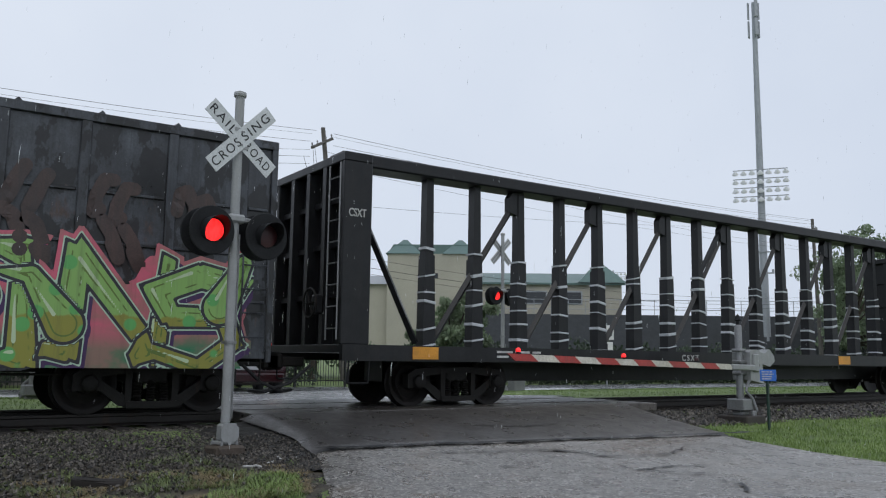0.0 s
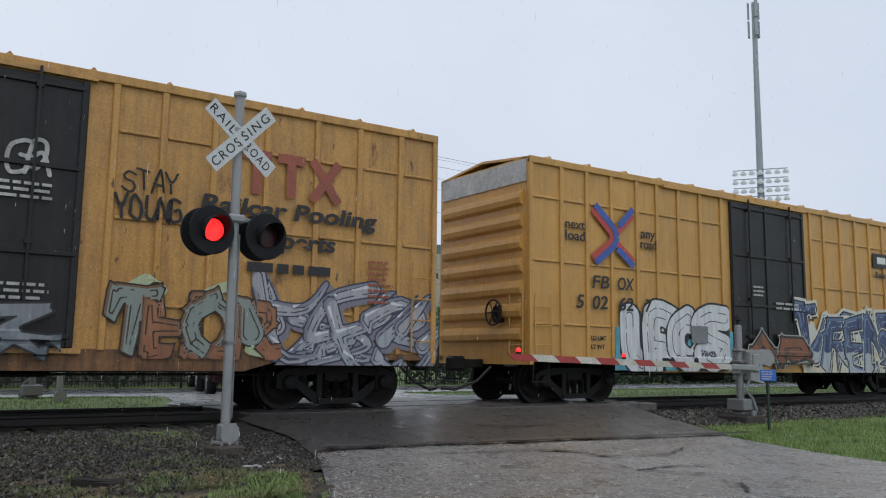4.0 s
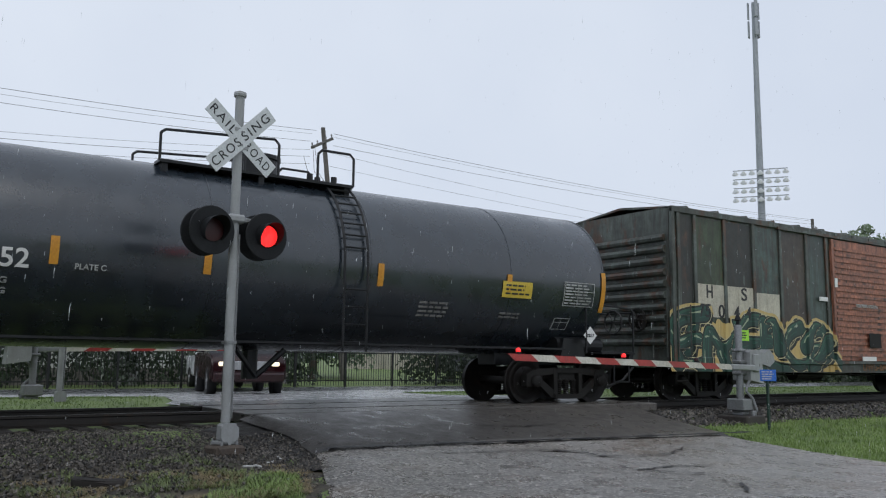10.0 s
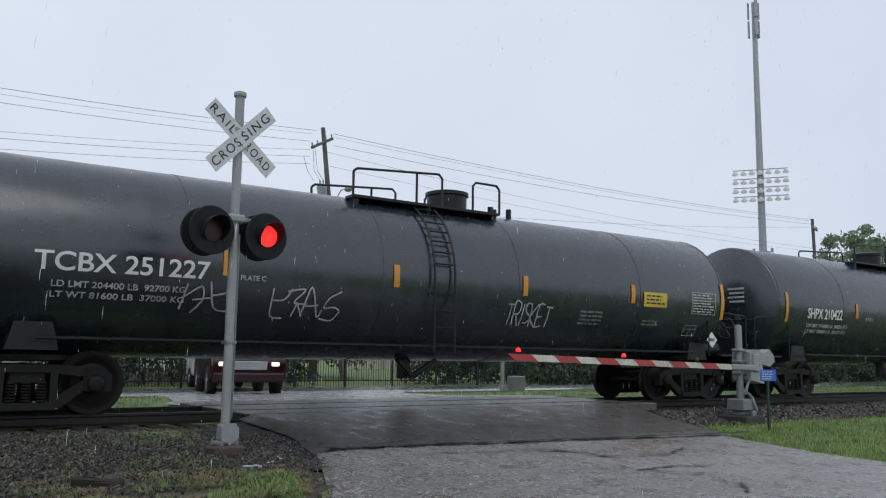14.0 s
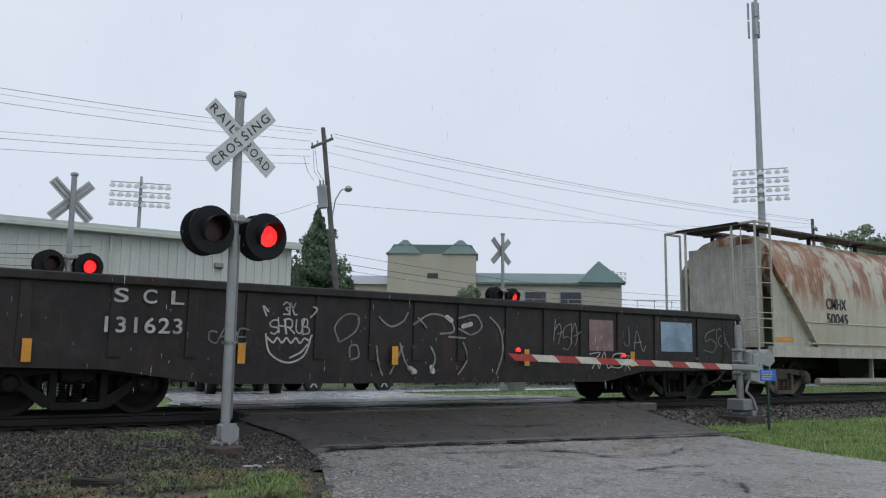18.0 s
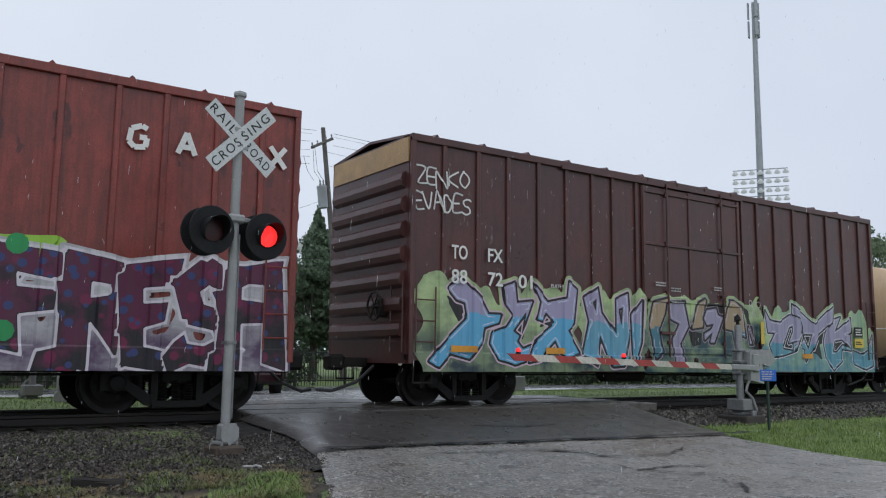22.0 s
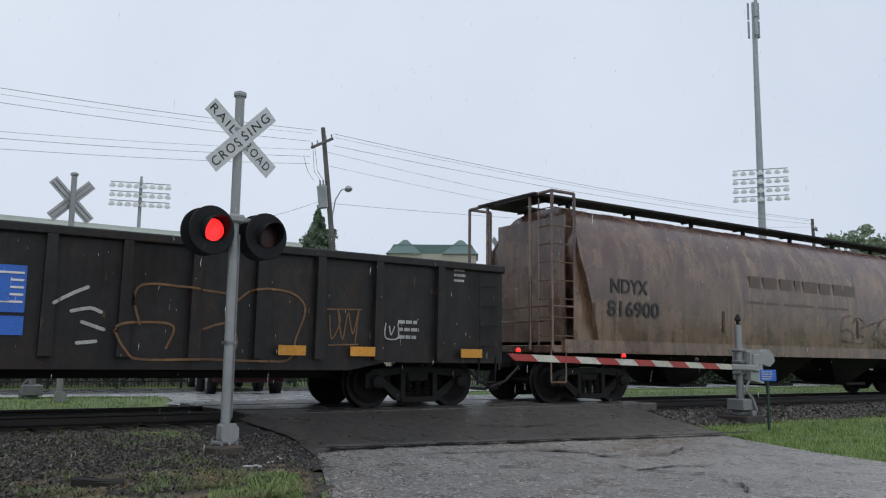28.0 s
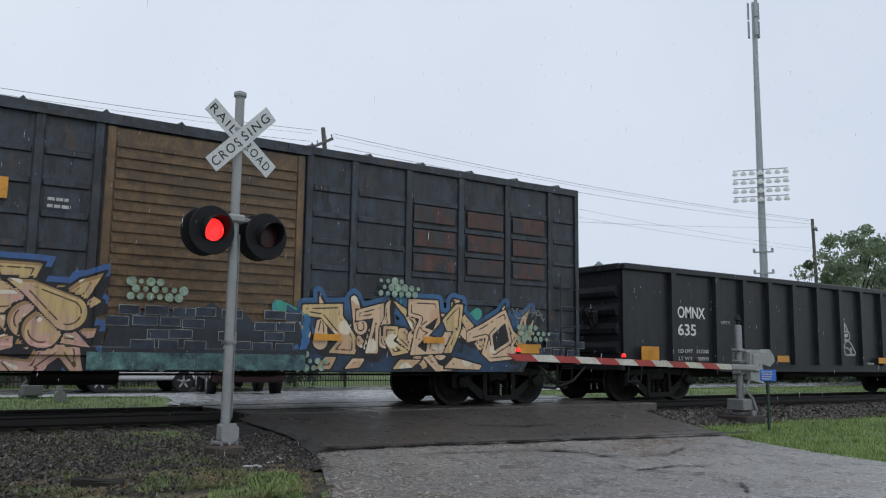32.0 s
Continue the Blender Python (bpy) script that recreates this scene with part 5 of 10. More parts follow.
    # running boards along the roof on brackets
    for y in (-0.72, 0.72):
        bm = bmesh.new()
        for k in range(9):
            u = y - 0.3 + k * 0.075
            box(bm, b0 - 0.3, b1 + 0.3, u - 0.012, u + 0.012, walk_z - 0.02, walk_z + 0.03)
        n = int((b1 - b0) / 0.11)
        for k in range(n + 1):
            x = b0 - 0.3 + (b1 - b0 + 0.6) * k / n
            box(bm, x - 0.012, x + 0.012, y - 0.31, y + 0.31, walk_z - 0.015, walk_z + 0.012)
        part("running_board", bm, M["dusty_iron"] if side is M["cmhx"] else M["truck_iron"], ob, "rusty open grating walkway along the roof")
        bm = bmesh.new()
        box(bm, -0.025, 0.025, y - 0.3, y + 0.3, walk_z - 0.06, walk_z - 0.02, 0.005)
        box(bm, -0.03, 0.03, y - 0.05, y + 0.05, top - 0.3, walk_z - 0.05, 0.005)
        br = part("bracket", bm, M["truck_iron"], ob)
        for i in range(8):
            o = br if i == 0 else again(br, "bracket")
            o.location = (b0 + 0.5 + i * (b1 - b0 - 1) / 7, 0, 0)
    bm = bmesh.new()
    for i in range(10):
        x = b0 + 1.0 + i * (b1 - b0 - 2) / 9
        box(bm, x - 0.5, x + 0.5, -0.32, 0.32, top - 0.02, top + 0.06, 0.03)
    split_part("roof_hatch", bm, side, ob)
    # discharge bays
    t0, t1 = trucks
    for i in range(3):
        c = t0 + (t1 - t0) * (i + 1) / 4
        bm = bmesh.new()
        v = [bm.verts.new(p) for p in ((c - 1.75, -1.2, 1.3), (c + 1.75, -1.2, 1.3), (c + 1.75, 1.2, 1.3), (c - 1.75, 1.2, 1.3), (c - 0.4, -0.5, 0.38), (c + 0.4, -0.5, 0.38), (c + 0.4, 0.5, 0.38), (c - 0.4, 0.5, 0.38))]
        for f in ((0, 1, 5, 4), (1, 2, 6, 5), (2, 3, 7, 6), (3, 0, 4, 7), (4, 5, 6, 7)):
            bm.faces.new([v[j] for j in f])
        part("discharge_bay", bm, M["truck_iron"], ob)
        part("outlet_gate", boxed(c - 0.5, c + 0.5, -0.9, 0.9, 0.30, 0.38, bev=0.01), M["truck_iron"], ob)
    bm = bmesh.new()
    box(bm, 0, L, -0.3, 0.3, 0.75, 1.1)
    part("underframe", bm, M["truck_iron"], ob)
    bm = bmesh.new()
    for s, x in ((-1, b0 - 0.5), (1, b1 + 0.5)):
        for y in (-1.5, 1.5):
            for a, b in (((x - 0.2, y, 0.45), (x + 0.2, y, 0.45)), ((x - 0.2, y, 0.45), (x - 0.2, y, 1.1)), ((x + 0.2, y, 0.45), (x + 0.2, y, 1.1))):
                bar(bm, a, b, 0.02, 5)
    part("stirrup_step", bm, frame_m, ob)
    brake_wheel(ob, M["truck_iron"], (b1 + 0.45, -0.9, 2.2))
    car["hgt"] = lambda x: 1.606
    return car


def ore_hopper():
    xl, xr = -235.56, -220.65
    L = xr - xl
    car = car_of("open_hopper", "rusty dark brown open-top hopper car", xl, xr, (1.35, L - 1.5))
    ob = car["ob"]
    bm = bmesh.new()
    for y in (-1.49, 1.49):
        prism(bm, [(0.75, 1.25), (L - 0.75, 1.25), (L - 0.05, 3.62), (0.05, 3.62)], y - 0.03, y + 0.03)
    part("side_wall", bm, M["stkx"], ob)
    bm = bmesh.new()
    for y in (-1.54, 1.54):
        box(bm, -0.05, L + 0.05, y - 0.07, y + 0.07, 3.58, 3.70, 0.02)
    for x in (0.0, L):
        box(bm, x - 0.07, x + 0.07, -1.5, 1.5, 3.58, 3.70, 0.02)
    split_part("top_chord", bm, M["stkx"], ob)
    bm = bmesh.new()
    for y in (-1.53, 1.53):
        box(bm, 0, L, y - 0.09, y + 0.09, 1.02, 1.27, 0.02)
    split_part("side_sill", bm, M["stkx_rust"], ob)
    bm = bmesh.new()
    box(bm, -0.05, 0.05, -1.62, -1.52, 1.27, 3.58, 0.012)
    rb = part("side_post", bm, M["stkx_post"], ob)
    n = 16
    for i in range(n):
        o = rb if i == 0 else again(rb, "side_post")
        o.location = (0.95 + i * (L - 1.9) / (n - 1), 0, 0)
        again(rb, "side_post", o.location[:]).rotation_euler = (0, 0, math.pi)
    for s, x0 in ((-1, 0.0), (1, L)):
        bm = bmesh.new()
        v = [bm.verts.new((x0 - s * a, y, z)) for a, z in ((0.05, 3.62), (0.75, 1.9), (3.2, 0.9)) for y in (-1.46, 1.46)]
        bm.faces.new((v[0], v[1], v[3], v[2]))
        bm.faces.new((v[2], v[3], v[5], v[4]))
        part("slope_sheet", bm, M["stkx_rust"], ob)
        for y in (-1.4, 0.0, 1.4):
            bm = bmesh.new()
            bar(bm, (x0 - s * 0.1, y, 1.15), (x0 - s * 0.1, y, 3.6), 0.05, 6)
            bar(bm, (x0 - s * 0.1, y, 3.4), (x0 - s * 0.9, y, 1.2), 0.05, 6)
            part("end_post", bm, M["stkx_rust"], ob)
        part("end_platform", boxed(min(x0, x0 - s * 1.0), max(x0, x0 - s * 1.0), -1.5, 1.5, 0.95, 1.1), M["stkx_rust"], ob)
        ladder(ob, x0 - s * 0.02, -1.45, 1.1, 3.5, M["truck_iron"], along="y")
    ladder(ob, L - 0.5, -1.66, 1.1, 3.3, M["truck_iron"])
    bm = bmesh.new()
    prism(bm, [(3.0, 1.05), (L - 3.0, 1.05), (L - 3.5, 0.37), (3.5, 0.37)], -1.3, 1.3)
    part("tub", bm, M["gond_black"], ob)
    end_gear(ob, L, M["truck_iron"])
    for x in (5.66, 10.1, 12.8):
        plate(car, x - 0.06, x + 0.06, 1.38, 1.88, M["orange_bar"], "reflector", y=-1.63)
    for x in (1.0, 4.2):
        plate(car, x - 0.05, x + 0.05, 1.42, 1.85, M["placard_yellow"], "reflector", y=-1.63)
    mark(car, "ST KX", 2.3, 2.2, 0.26, M["faded_white"], y=-1.53, spread=1.2)
    mark(car, "30 4", 2.3, 1.72, 0.26, M["faded_white"], y=-1.53, spread=1.2)
    bars_of_text(ob, 13.05, 1.42, 0.5, 0.22, 3, M["faded_white"], y=-1.53)
    plate(car, 12.3, 12.52, 1.55, 1.75, M["white_paint"], y=-1.53)
    scrawl({"ob": ob, "hgt": lambda x: 1.53}, "?", 9.2, 9.6, 1.5, 1.9, M["dim_orange"], 5)
    return car


BLK, WHT = (0.012, 0.012, 0.014), (0.62, 0.62, 0.62)

centerbeam_car()

c = boxcar("boxcar", "black steel boxcar with bright graffiti along its lower side", -10.32, 5.25, 4.41, M["csx_black"],
           (0.72, 1.82, 2.98, 4.14, 5.22, 6.15, 9.75, 10.37, 11.52, 12.6, 13.86, 15.0), (6.3, 9.55), beads=(1.75, 2.5, 3.25), rib_w=0.15)
piece(c, "?A?E?", 2.3, 6.25, 0.68, 2.45, ((0.06, 0.12, 0.28), (0.16, 0.52, 0.58)), (0.014, 0.008, 0.03), ((0.60, 0.15, 0.16), (0.52, 0.13, 0.09)), 11, w=0.27, outline=0.044, shine=(0.45, 0.68, 0.72), gap=-0.3, key=(0.42, 0.56, 0.60), keyw=0.016, drop=(0.035, 0.015, 0.085), taper=1.5, wobble=0.3, wave=0.7, flare=0.65, rim=(0.035, 0.016, 0.09), rim_w=0.06, shards=14, inner=((0.40, 0.60, 0.64), 0.05))
piece(c, "S?N?", 6.35, 8.95, 0.70, 2.2, ((0.04, 0.05, 0.17), (0.07, 0.26, 0.36)), (0.02, 0.010, 0.05), ((0.52, 0.13, 0.12), (0.03, 0.02, 0.09)), 12, w=0.25, outline=0.044, shine=(0.3, 0.5, 0.56), gap=-0.25, key=(0.28, 0.38, 0.46), keyw=0.014, drop=(0.03, 0.012, 0.075), taper=1.4, wobble=0.3, wave=0.6, flare=0.6, rim=(0.03, 0.014, 0.085), rim_w=0.07, shards=10, inner=((0.16, 0.28, 0.36), 0.05))
piece(c, "PAINS", 8.95, 15.0, 0.70, 2.42, ((0.22, 0.40, 0.11), (0.24, 0.24, 0.04)), (0.02, 0.02, 0.03), ((0.56, 0.11, 0.17), (0.012, 0.17, 0.075)), 13, turn=(0.16, 0.36), w=0.31, outline=0.044, shine=(0.45, 0.56, 0.36), wobble=0.2, gap=-0.02, key=(0.40, 0.55, 0.42), keyw=0.02, drop=(0.045, 0.014, 0.08), taper=0.6, wave=0.42, flare=0.4, spots=((2.6, (0.10, 0.36, 0.10)),), split=1.45, shards=4, inner=((0.10, 0.16, 0.03), 0.07))
mark(c, "CS", 1.02, 2.15, 0.34, M["yellow_letter"])
mark(c, "XT", 2.2, 2.15, 0.34, M["yellow_letter"])
mark(c, "138", 0.95, 1.58, 0.34, M["yellow_letter"], width=0.75)
mark(c, "049", 2.15, 1.58, 0.34, M["yellow_letter"], width=0.75)
bars_of_text(c["ob"], 1.2, 1.2, 0.6, 0.3, 2, M["yellow_letter"])
bars_of_text(c["ob"], 2.45, 1.2, 0.6, 0.3, 2, M["yellow_letter"])
plate(c, 0.86, 1.7, 1.06, 1.2, M["orange_bar"], "reflector")
plate(c, 7.7, 9.2, 2.72, 3.25, M["door_black"], "notice_panel", y=-1.65)
for i, s in enumerate(("CLOSE AND LOCK", "DOORS BEFORE", "MOVING CAR")):
    mark(c, s, 8.0, 3.08 - i * 0.14, 0.10, M["yellow_letter"], y=-1.66, width=0.95)
for k, (x, z) in enumerate(((10.9, 3.3), (12.05, 3.25), (13.2, 3.2), (14.4, 3.15), (13.3, 2.55), (12.0, 2.6))):
    q = [(x - 0.3 + 0.15 * math.cos(a * 0.9 + k), z + 0.28 * math.sin(a * 1.1 + k * 2)) for a in range(5)]
    ribbon_mesh([q, [(u + 0.3, v - 0.1) for u, v in q]], 0.2, c["hgt"], 0.004, "faded_paint", M["csx_red"], c["ob"], "faded red paint patch")
for x, z in ((6.5, 2.9), (6.95, 2.85), (7.2, 2.75), (10.1, 2.9), (5.7, 2.3)):
    plate(c, x, x + 0.22, z, z + 0.1, M["faded_white"], "sticker", y=-1.66)

c = boxcar("boxcar", "yellow plate-sided boxcar with black door and white and blue graffiti", -27.77, -12.15, 5.02, M["yellow"],
           (0.88, 1.6, 2.33, 3.12, 3.77, 4.5, 5.26, 6.05, 9.75, 10.37, 11.17, 11.92, 12.63, 13.36, 14.09, 14.85), (6.35, 9.4), beads=(1.62, 2.9, 4.2), rib_w=0.10,
           door_mat=M["door_black"], end_top=M["faded_white"], end_n=7)
for k, (pts, m) in enumerate((([(1.72, 4.1), (2.3, 3.62), (2.3, 3.45), (1.72, 3.05)], M["logo_red"]), ([(2.95, 4.1), (2.4, 3.62), (2.4, 3.45), (2.95, 3.05)], M["logo_red"]),
                 ([(1.8, 4.2), (2.35, 3.75), (2.45, 3.55), (2.35, 3.35), (1.8, 2.95)], M["blue"]), ([(2.95, 4.22), (2.5, 3.8)], M["blue"]), ([(2.95, 2.95), (2.45, 3.3)], M["blue"]))):
    ribbon_mesh([pts], 0.15, lambda x: 1.612, 0.004 * k, "emblem", m, c["ob"], "red and blue crossed emblem", caps=False)
mark(c, "next", 0.95, 3.62, 0.2, M["black_letter"], width=0.55)
mark(c, "load", 0.95, 3.38, 0.2, M["black_letter"], width=0.55)
mark(c, "any", 3.2, 3.62, 0.2, M["black_letter"], width=0.45)
mark(c, "road", 3.18, 3.38, 0.2, M["black_letter"], width=0.5)
for s, x in (("FB", 1.7), ("OX", 2.45)):
    mark(c, s, x, 2.42, 0.26, M["black_letter"], width=0.5, shear=0.15)
for s, x in (("5", 1.24), ("02", 1.7), ("62", 2.48), ("7", 3.3)):
    mark(c, s, x, 1.98, 0.27, M["black_letter"], width=0.22 * len(s), shear=0.15)
for s, z in (("LD LMT", 1.32), ("LT WT", 1.14)):
    mark(c, s, 1.65, z, 0.09, M["black_letter"])
plate(c, 12.75, 14.75, 3.65, 4.05, M["black_letter"], "emblem_panel")
for x in (12.95, 13.55, 14.15):
    plate(c, x, x + 0.45, 3.76, 3.95, M["white_paint"], "emblem", y=-1.618)
mark(c, "Railcar Pooling", 12.85, 3.36, 0.16, M["black_letter"], width=1.85)
mark(c, "Experts", 13.4, 3.1, 0.16, M["black_letter"], width=0.85)
bars_of_text(c["ob"], 13.5, 2.82, 0.8, 0.2, 1, M["black_letter"])
bars_of_text(c["ob"], 14.2, 1.9, 0.5, 0.9, 8, M["yellow_old"])
plate(c, 2.35, 6.33, 0.70, 1.62, surf("teal_spray", (0.10, 0.34, 0.42), 0.45, var=0.3), "graffiti", y=-1.594, label="teal sprayed background")
piece(c, "UPOS", 2.75, 5.95, 0.68, 2.3, ((0.66, 0.68, 0.70), (0.66, 0.68, 0.70)), BLK, None, 21, w=0.56, lift=0.012, outline=0.05, curvy=True, wobble=0.25, gap=-0.12, taper=0.1, drop=BLK, inner=((0.03, 0.03, 0.033), 0.17))
piece(c, "TREND", 9.0, 14.4, 0.66, 2.3, ((0.03, 0.055, 0.15), (0.42, 0.45, 0.48)), (0.008, 0.009, 0.018), ((0.60, 0.60, 0.54), (0.58, 0.53, 0.40)), 22, w=0.3, outline=0.044, wobble=0.3, gap=-0.08, key=(0.60, 0.60, 0.54), keyw=0.035, drop=(0.008, 0.009, 0.018), taper=0.8, wave=0.75, flare=0.45, split=1.2, rim=(0.10, 0.16, 0.29), rim_w=0.06, shards=6, inner=((0.30, 0.36, 0.44), 0.08))
scrawl(c, "GORE", 4.3, 4.85, 0.85, 1.02, M["black_letter"], 26, w=0.028, lift=0.03)
scrawl(c, "????", 5.15, 5.7, 0.95, 1.15, M["black_letter"], 27, w=0.024, lift=0.03)
plate(c, 4.78, 5.35, 1.32, 1.72, M["steel_dark"], "patch", y=-1.634, label="grey steel patch over the graffiti")
piece(c, "?", 13.6, 15.5, 0.95, 1.75, ((0.42, 0.15, 0.07), (0.35, 0.13, 0.06)), BLK, None, 24, w=0.12, outline=0.06, taper=0.8)
piece(c, "DONS", 14.1, 15.3, 0.66, 0.98, ((0.60, 0.56, 0.40), (0.60, 0.56, 0.40)), BLK, None, 25, w=0.10, outline=0.03, taper=0.2, gap=-0.05)
piece(c, "??", 6.9, 9.2, 0.75, 1.6, ((0.26, 0.085, 0.035), (0.10, 0.05, 0.03)), BLK, None, 23, w=0.2, lift=0.07, outline=0.06, taper=0.9, key=(0.35, 0.34, 0.32), keyw=0.03)
bars_of_text(c["ob"], 7.1, 2.5, 0.5, 0.3, 3, M["faded_white"], y=-1.66)
bars_of_text(c["ob"], 8.0, 2.2, 1.2, 0.24, 2, M["faded_white"], y=-1.66)

c = boxcar("boxcar", "faded yellow boxcar with black door, lettering and grey graffiti", -45.53, -30.0, 5.04, M["yellow_old"],
           (0.88, 1.6, 2.33, 3.12, 3.77, 4.5, 5.26, 6.05, 9.78, 10.5, 11.3, 12.18, 13.08, 13.9, 14.74), (6.35, 9.4), beads=(1.62, 2.9, 4.2), rib_w=0.10,
           door_mat=M["door_black"], end_top=M["light_patch"], end_n=7, sill_mat=surf("rusty_sill", (0.20, 0.095, 0.035), 0.55, var=0.4, streak=0.8, grime=(0.05, 0.028, 0.016), off=41, mottle=0.4))
for x, w in ((11.75, 0.5), (12.35, 0.5), (12.98, 0.5)):
    ribbon_mesh([[(x + w / 2, 3.5), (x + w / 2, 4.1)], [(x, 4.15), (x + w, 4.15)]] if x < 12.9 else [[(x, 3.5), (x + w, 4.2)], [(x, 4.2), (x + w, 3.5)]], 0.16, lambda q: 1.612, 0.0, "emblem", M["faded_red"], c["ob"], "faded red emblem", caps=False)
mark(c, "Railcar Pooling", 11.1, 3.14, 0.26, M["black_letter"], width=3.15, shear=0.15, bold=0.03)
mark(c, "Experts", 12.0, 2.66, 0.26, M["black_letter"], width=1.45, shear=0.15, bold=0.03)
bars_of_text(c["ob"], 11.9, 2.14, 1.5, 0.34, 1, M["black_letter"], seed=2)
scrawl(c, "STAY", 9.95, 10.75, 3.35, 3.65, M["black_letter"], 31)
scrawl(c, "YOUNG", 9.85, 10.85, 2.95, 3.28, M["black_letter"], 32, w=0.05)
bars_of_text(c["ob"], 14.1, 1.8, 0.5, 0.8, 8, M["faded_red"])
piece(c, "????", 12.25, 15.35, 0.76, 2.1, ((0.40, 0.39, 0.42), (0.34, 0.37, 0.40)), (0.04, 0.045, 0.075), None, 33, w=0.19, outline=0.028, shine=(0.62, 0.64, 0.66), curvy=True, gap=-0.3, wobble=0.35, flare=0.6, taper=0.9, drop=(0.20, 0.19, 0.23), rim=(0.22, 0.23, 0.28), rim_w=0.05, shards=9, inner=((0.05, 0.055, 0.085), 0.045))
piece(c, "THOR", 9.85, 12.3, 0.84, 1.9, ((0.36, 0.16, 0.075), (0.32, 0.13, 0.06)), (0.035, 0.022, 0.016), None, 34, w=0.25, outline=0.025, gap=-0.02, wobble=0.18, taper=0.4, flare=0.3, tone=(0.25, 0.30, 0.27), rim=(0.20, 0.11, 0.06), rim_w=0.03, shards=2, inner=((0.05, 0.03, 0.02), 0.06))
ribbon_mesh([[(10.1, 1.85), (10.35, 2.02), (10.6, 1.86)], [(11.3, 1.86), (11.6, 1.98), (11.75, 1.8)], [(12.0, 1.0), (12.25, 0.95)]], 0.16, c["hgt"], 0.001, "graffiti", spray("pale_green_spray", (0.48, 0.54, 0.34), (0.44, 0.50, 0.30), 0.8, 2.0, 3), c["ob"], "pale green sprayed cloud")
for s, x in (("FB", 1.0), ("OX", 2.4)):
    mark(c, s, x, 2.42, 0.26, M["black_letter"], width=0.5)
for s, x in (("50", 1.0), ("46", 2.0), ("57", 3.0)):
    mark(c, s, x, 1.98, 0.26, M["black_letter"], width=0.45)
for k, (pts, m) in enumerate((([(1.9, 4.1), (2.9, 3.1)], M["blue"]), ([(2.9, 4.1), (1.9, 3.1)], M["faded_red"]))):
    ribbon_mesh([pts], 0.2, lambda x: 1.612, 0.004 * k, "emblem", m, c["ob"], "faded crossed emblem", caps=False)
for s, x, z in (("next", 0.95, 3.62), ("load", 0.95, 3.38), ("any", 3.3, 3.62), ("road", 3.28, 3.38)):
    mark(c, s, x, z, 0.19, M["black_letter"], width=0.5)
piece(c, "???", 6.4, 9.0, 0.8, 1.6, ((0.24, 0.26, 0.28), (0.10, 0.13, 0.15)), (0.02, 0.022, 0.026), None, 35, w=0.14, lift=0.07, gap=-0.1, outline=0.03, taper=1.0, flare=0.5)
for x, z in ((6.6, 3.0), (8.3, 3.0), (6.6, 2.3), (8.3, 1.6)):
    bars_of_text(c["ob"], x, z, 0.8, 0.28, 3, M["faded_white"], y=-1.66, seed=int(z * 10))
scrawl(c, "G?", 8.3, 8.9, 3.4, 3.9, M["faded_white"], 36, w=0.06)
piece(c, "????", 2.2, 5.9, 0.72, 1.6, ((0.40, 0.42, 0.40), (0.40, 0.3, 0.12)), (0.10, 0.08, 0.05), None, 37, w=0.2, gap=-0.2, outline=0.04)

c = boxcar("boxcar", "dark red boxcar with ribbed door, blue and grey graffiti", -63.36, -47.75, 4.44, M["oxide"],
           (0.05, 0.82, 1.67, 2.58, 3.47, 4.37, 5.3, 6.16, 9.5, 10.33, 11.23, 12.16, 13.07, 14.06, 14.92), (6.4, 9.35), door_style="corrugated", rib_w=0.08, end_n=6)
piece(c, "YAOAS", 0.9, 6.45, 0.68, 2.35, ((0.20, 0.42, 0.50), (0.035, 0.055, 0.20)), (0.010, 0.012, 0.022), ((0.60, 0.44, 0.24), (0.56, 0.40, 0.22)), 41, w=0.3, outline=0.049, shine=(0.45, 0.60, 0.64), wobble=0.2, gap=-0.08, drop=(0.010, 0.012, 0.022), taper=0.5, wave=0.7, flare=0.6, split=1.46, rim=(0.012, 0.02, 0.05), rim_w=0.025, shards=9, inner=((0.012, 0.02, 0.05), 0.075))
doodle(c, [[(x, 0.74), (x + 0.06, 0.9), (x + 0.13, 0.76), (x + 0.2, 0.93), (x + 0.27, 0.75)] for x in (0.95, 2.0, 3.15, 3.9, 4.6, 5.5)], M["white_paint"], 0.022, 0.014, "white scalloped sprayed line")
doodle(c, [[(x, 2.18), (x, 2.18 - l)] for x, l in ((2.3, 0.3), (2.42, 0.16), (2.9, 0.22), (3.3, 0.34), (3.75, 0.2), (4.25, 0.26), (4.9, 0.3), (5.05, 0.15))], M["black_letter"], 0.06, 0.014, "black paint drip")
piece(c, "QUICK", 9.6, 14.7, 0.86, 2.15, ((0.52, 0.46, 0.36), (0.30, 0.26, 0.21)), (0.022, 0.02, 0.02), ((0.06, 0.15, 0.29), (0.11, 0.028, 0.028)), 42, w=0.34, outline=0.03, shine=(0.62, 0.6, 0.55), curvy=True, wobble=0.2, gap=0.08, drop=(0.04, 0.035, 0.032), taper=0.2, wave=0.3, key=(0.07, 0.15, 0.27), keyw=0.03, spots=((4.0, (0.36, 0.27, 0.20)),), inner=((0.16, 0.13, 0.11), 0.07))
for s, x, z in (("LR", 1.1, 2.06), ("S", 1.85, 2.06), ("46", 1.15, 1.7), ("56", 1.85, 1.7)):
    mark(c, s, x, z, 0.26, M["white_paint"], width=0.21 * len(s))
plate(c, 5.75, 6.0, 2.0, 2.2, M["white_paint"], "sticker")
for i in range(4):
    bars_of_text(c["ob"], 7.9, 1.2 + 0.13 * i, 0.75, 0.13, 1, M["dim_white"], y=-1.665, seed=i)
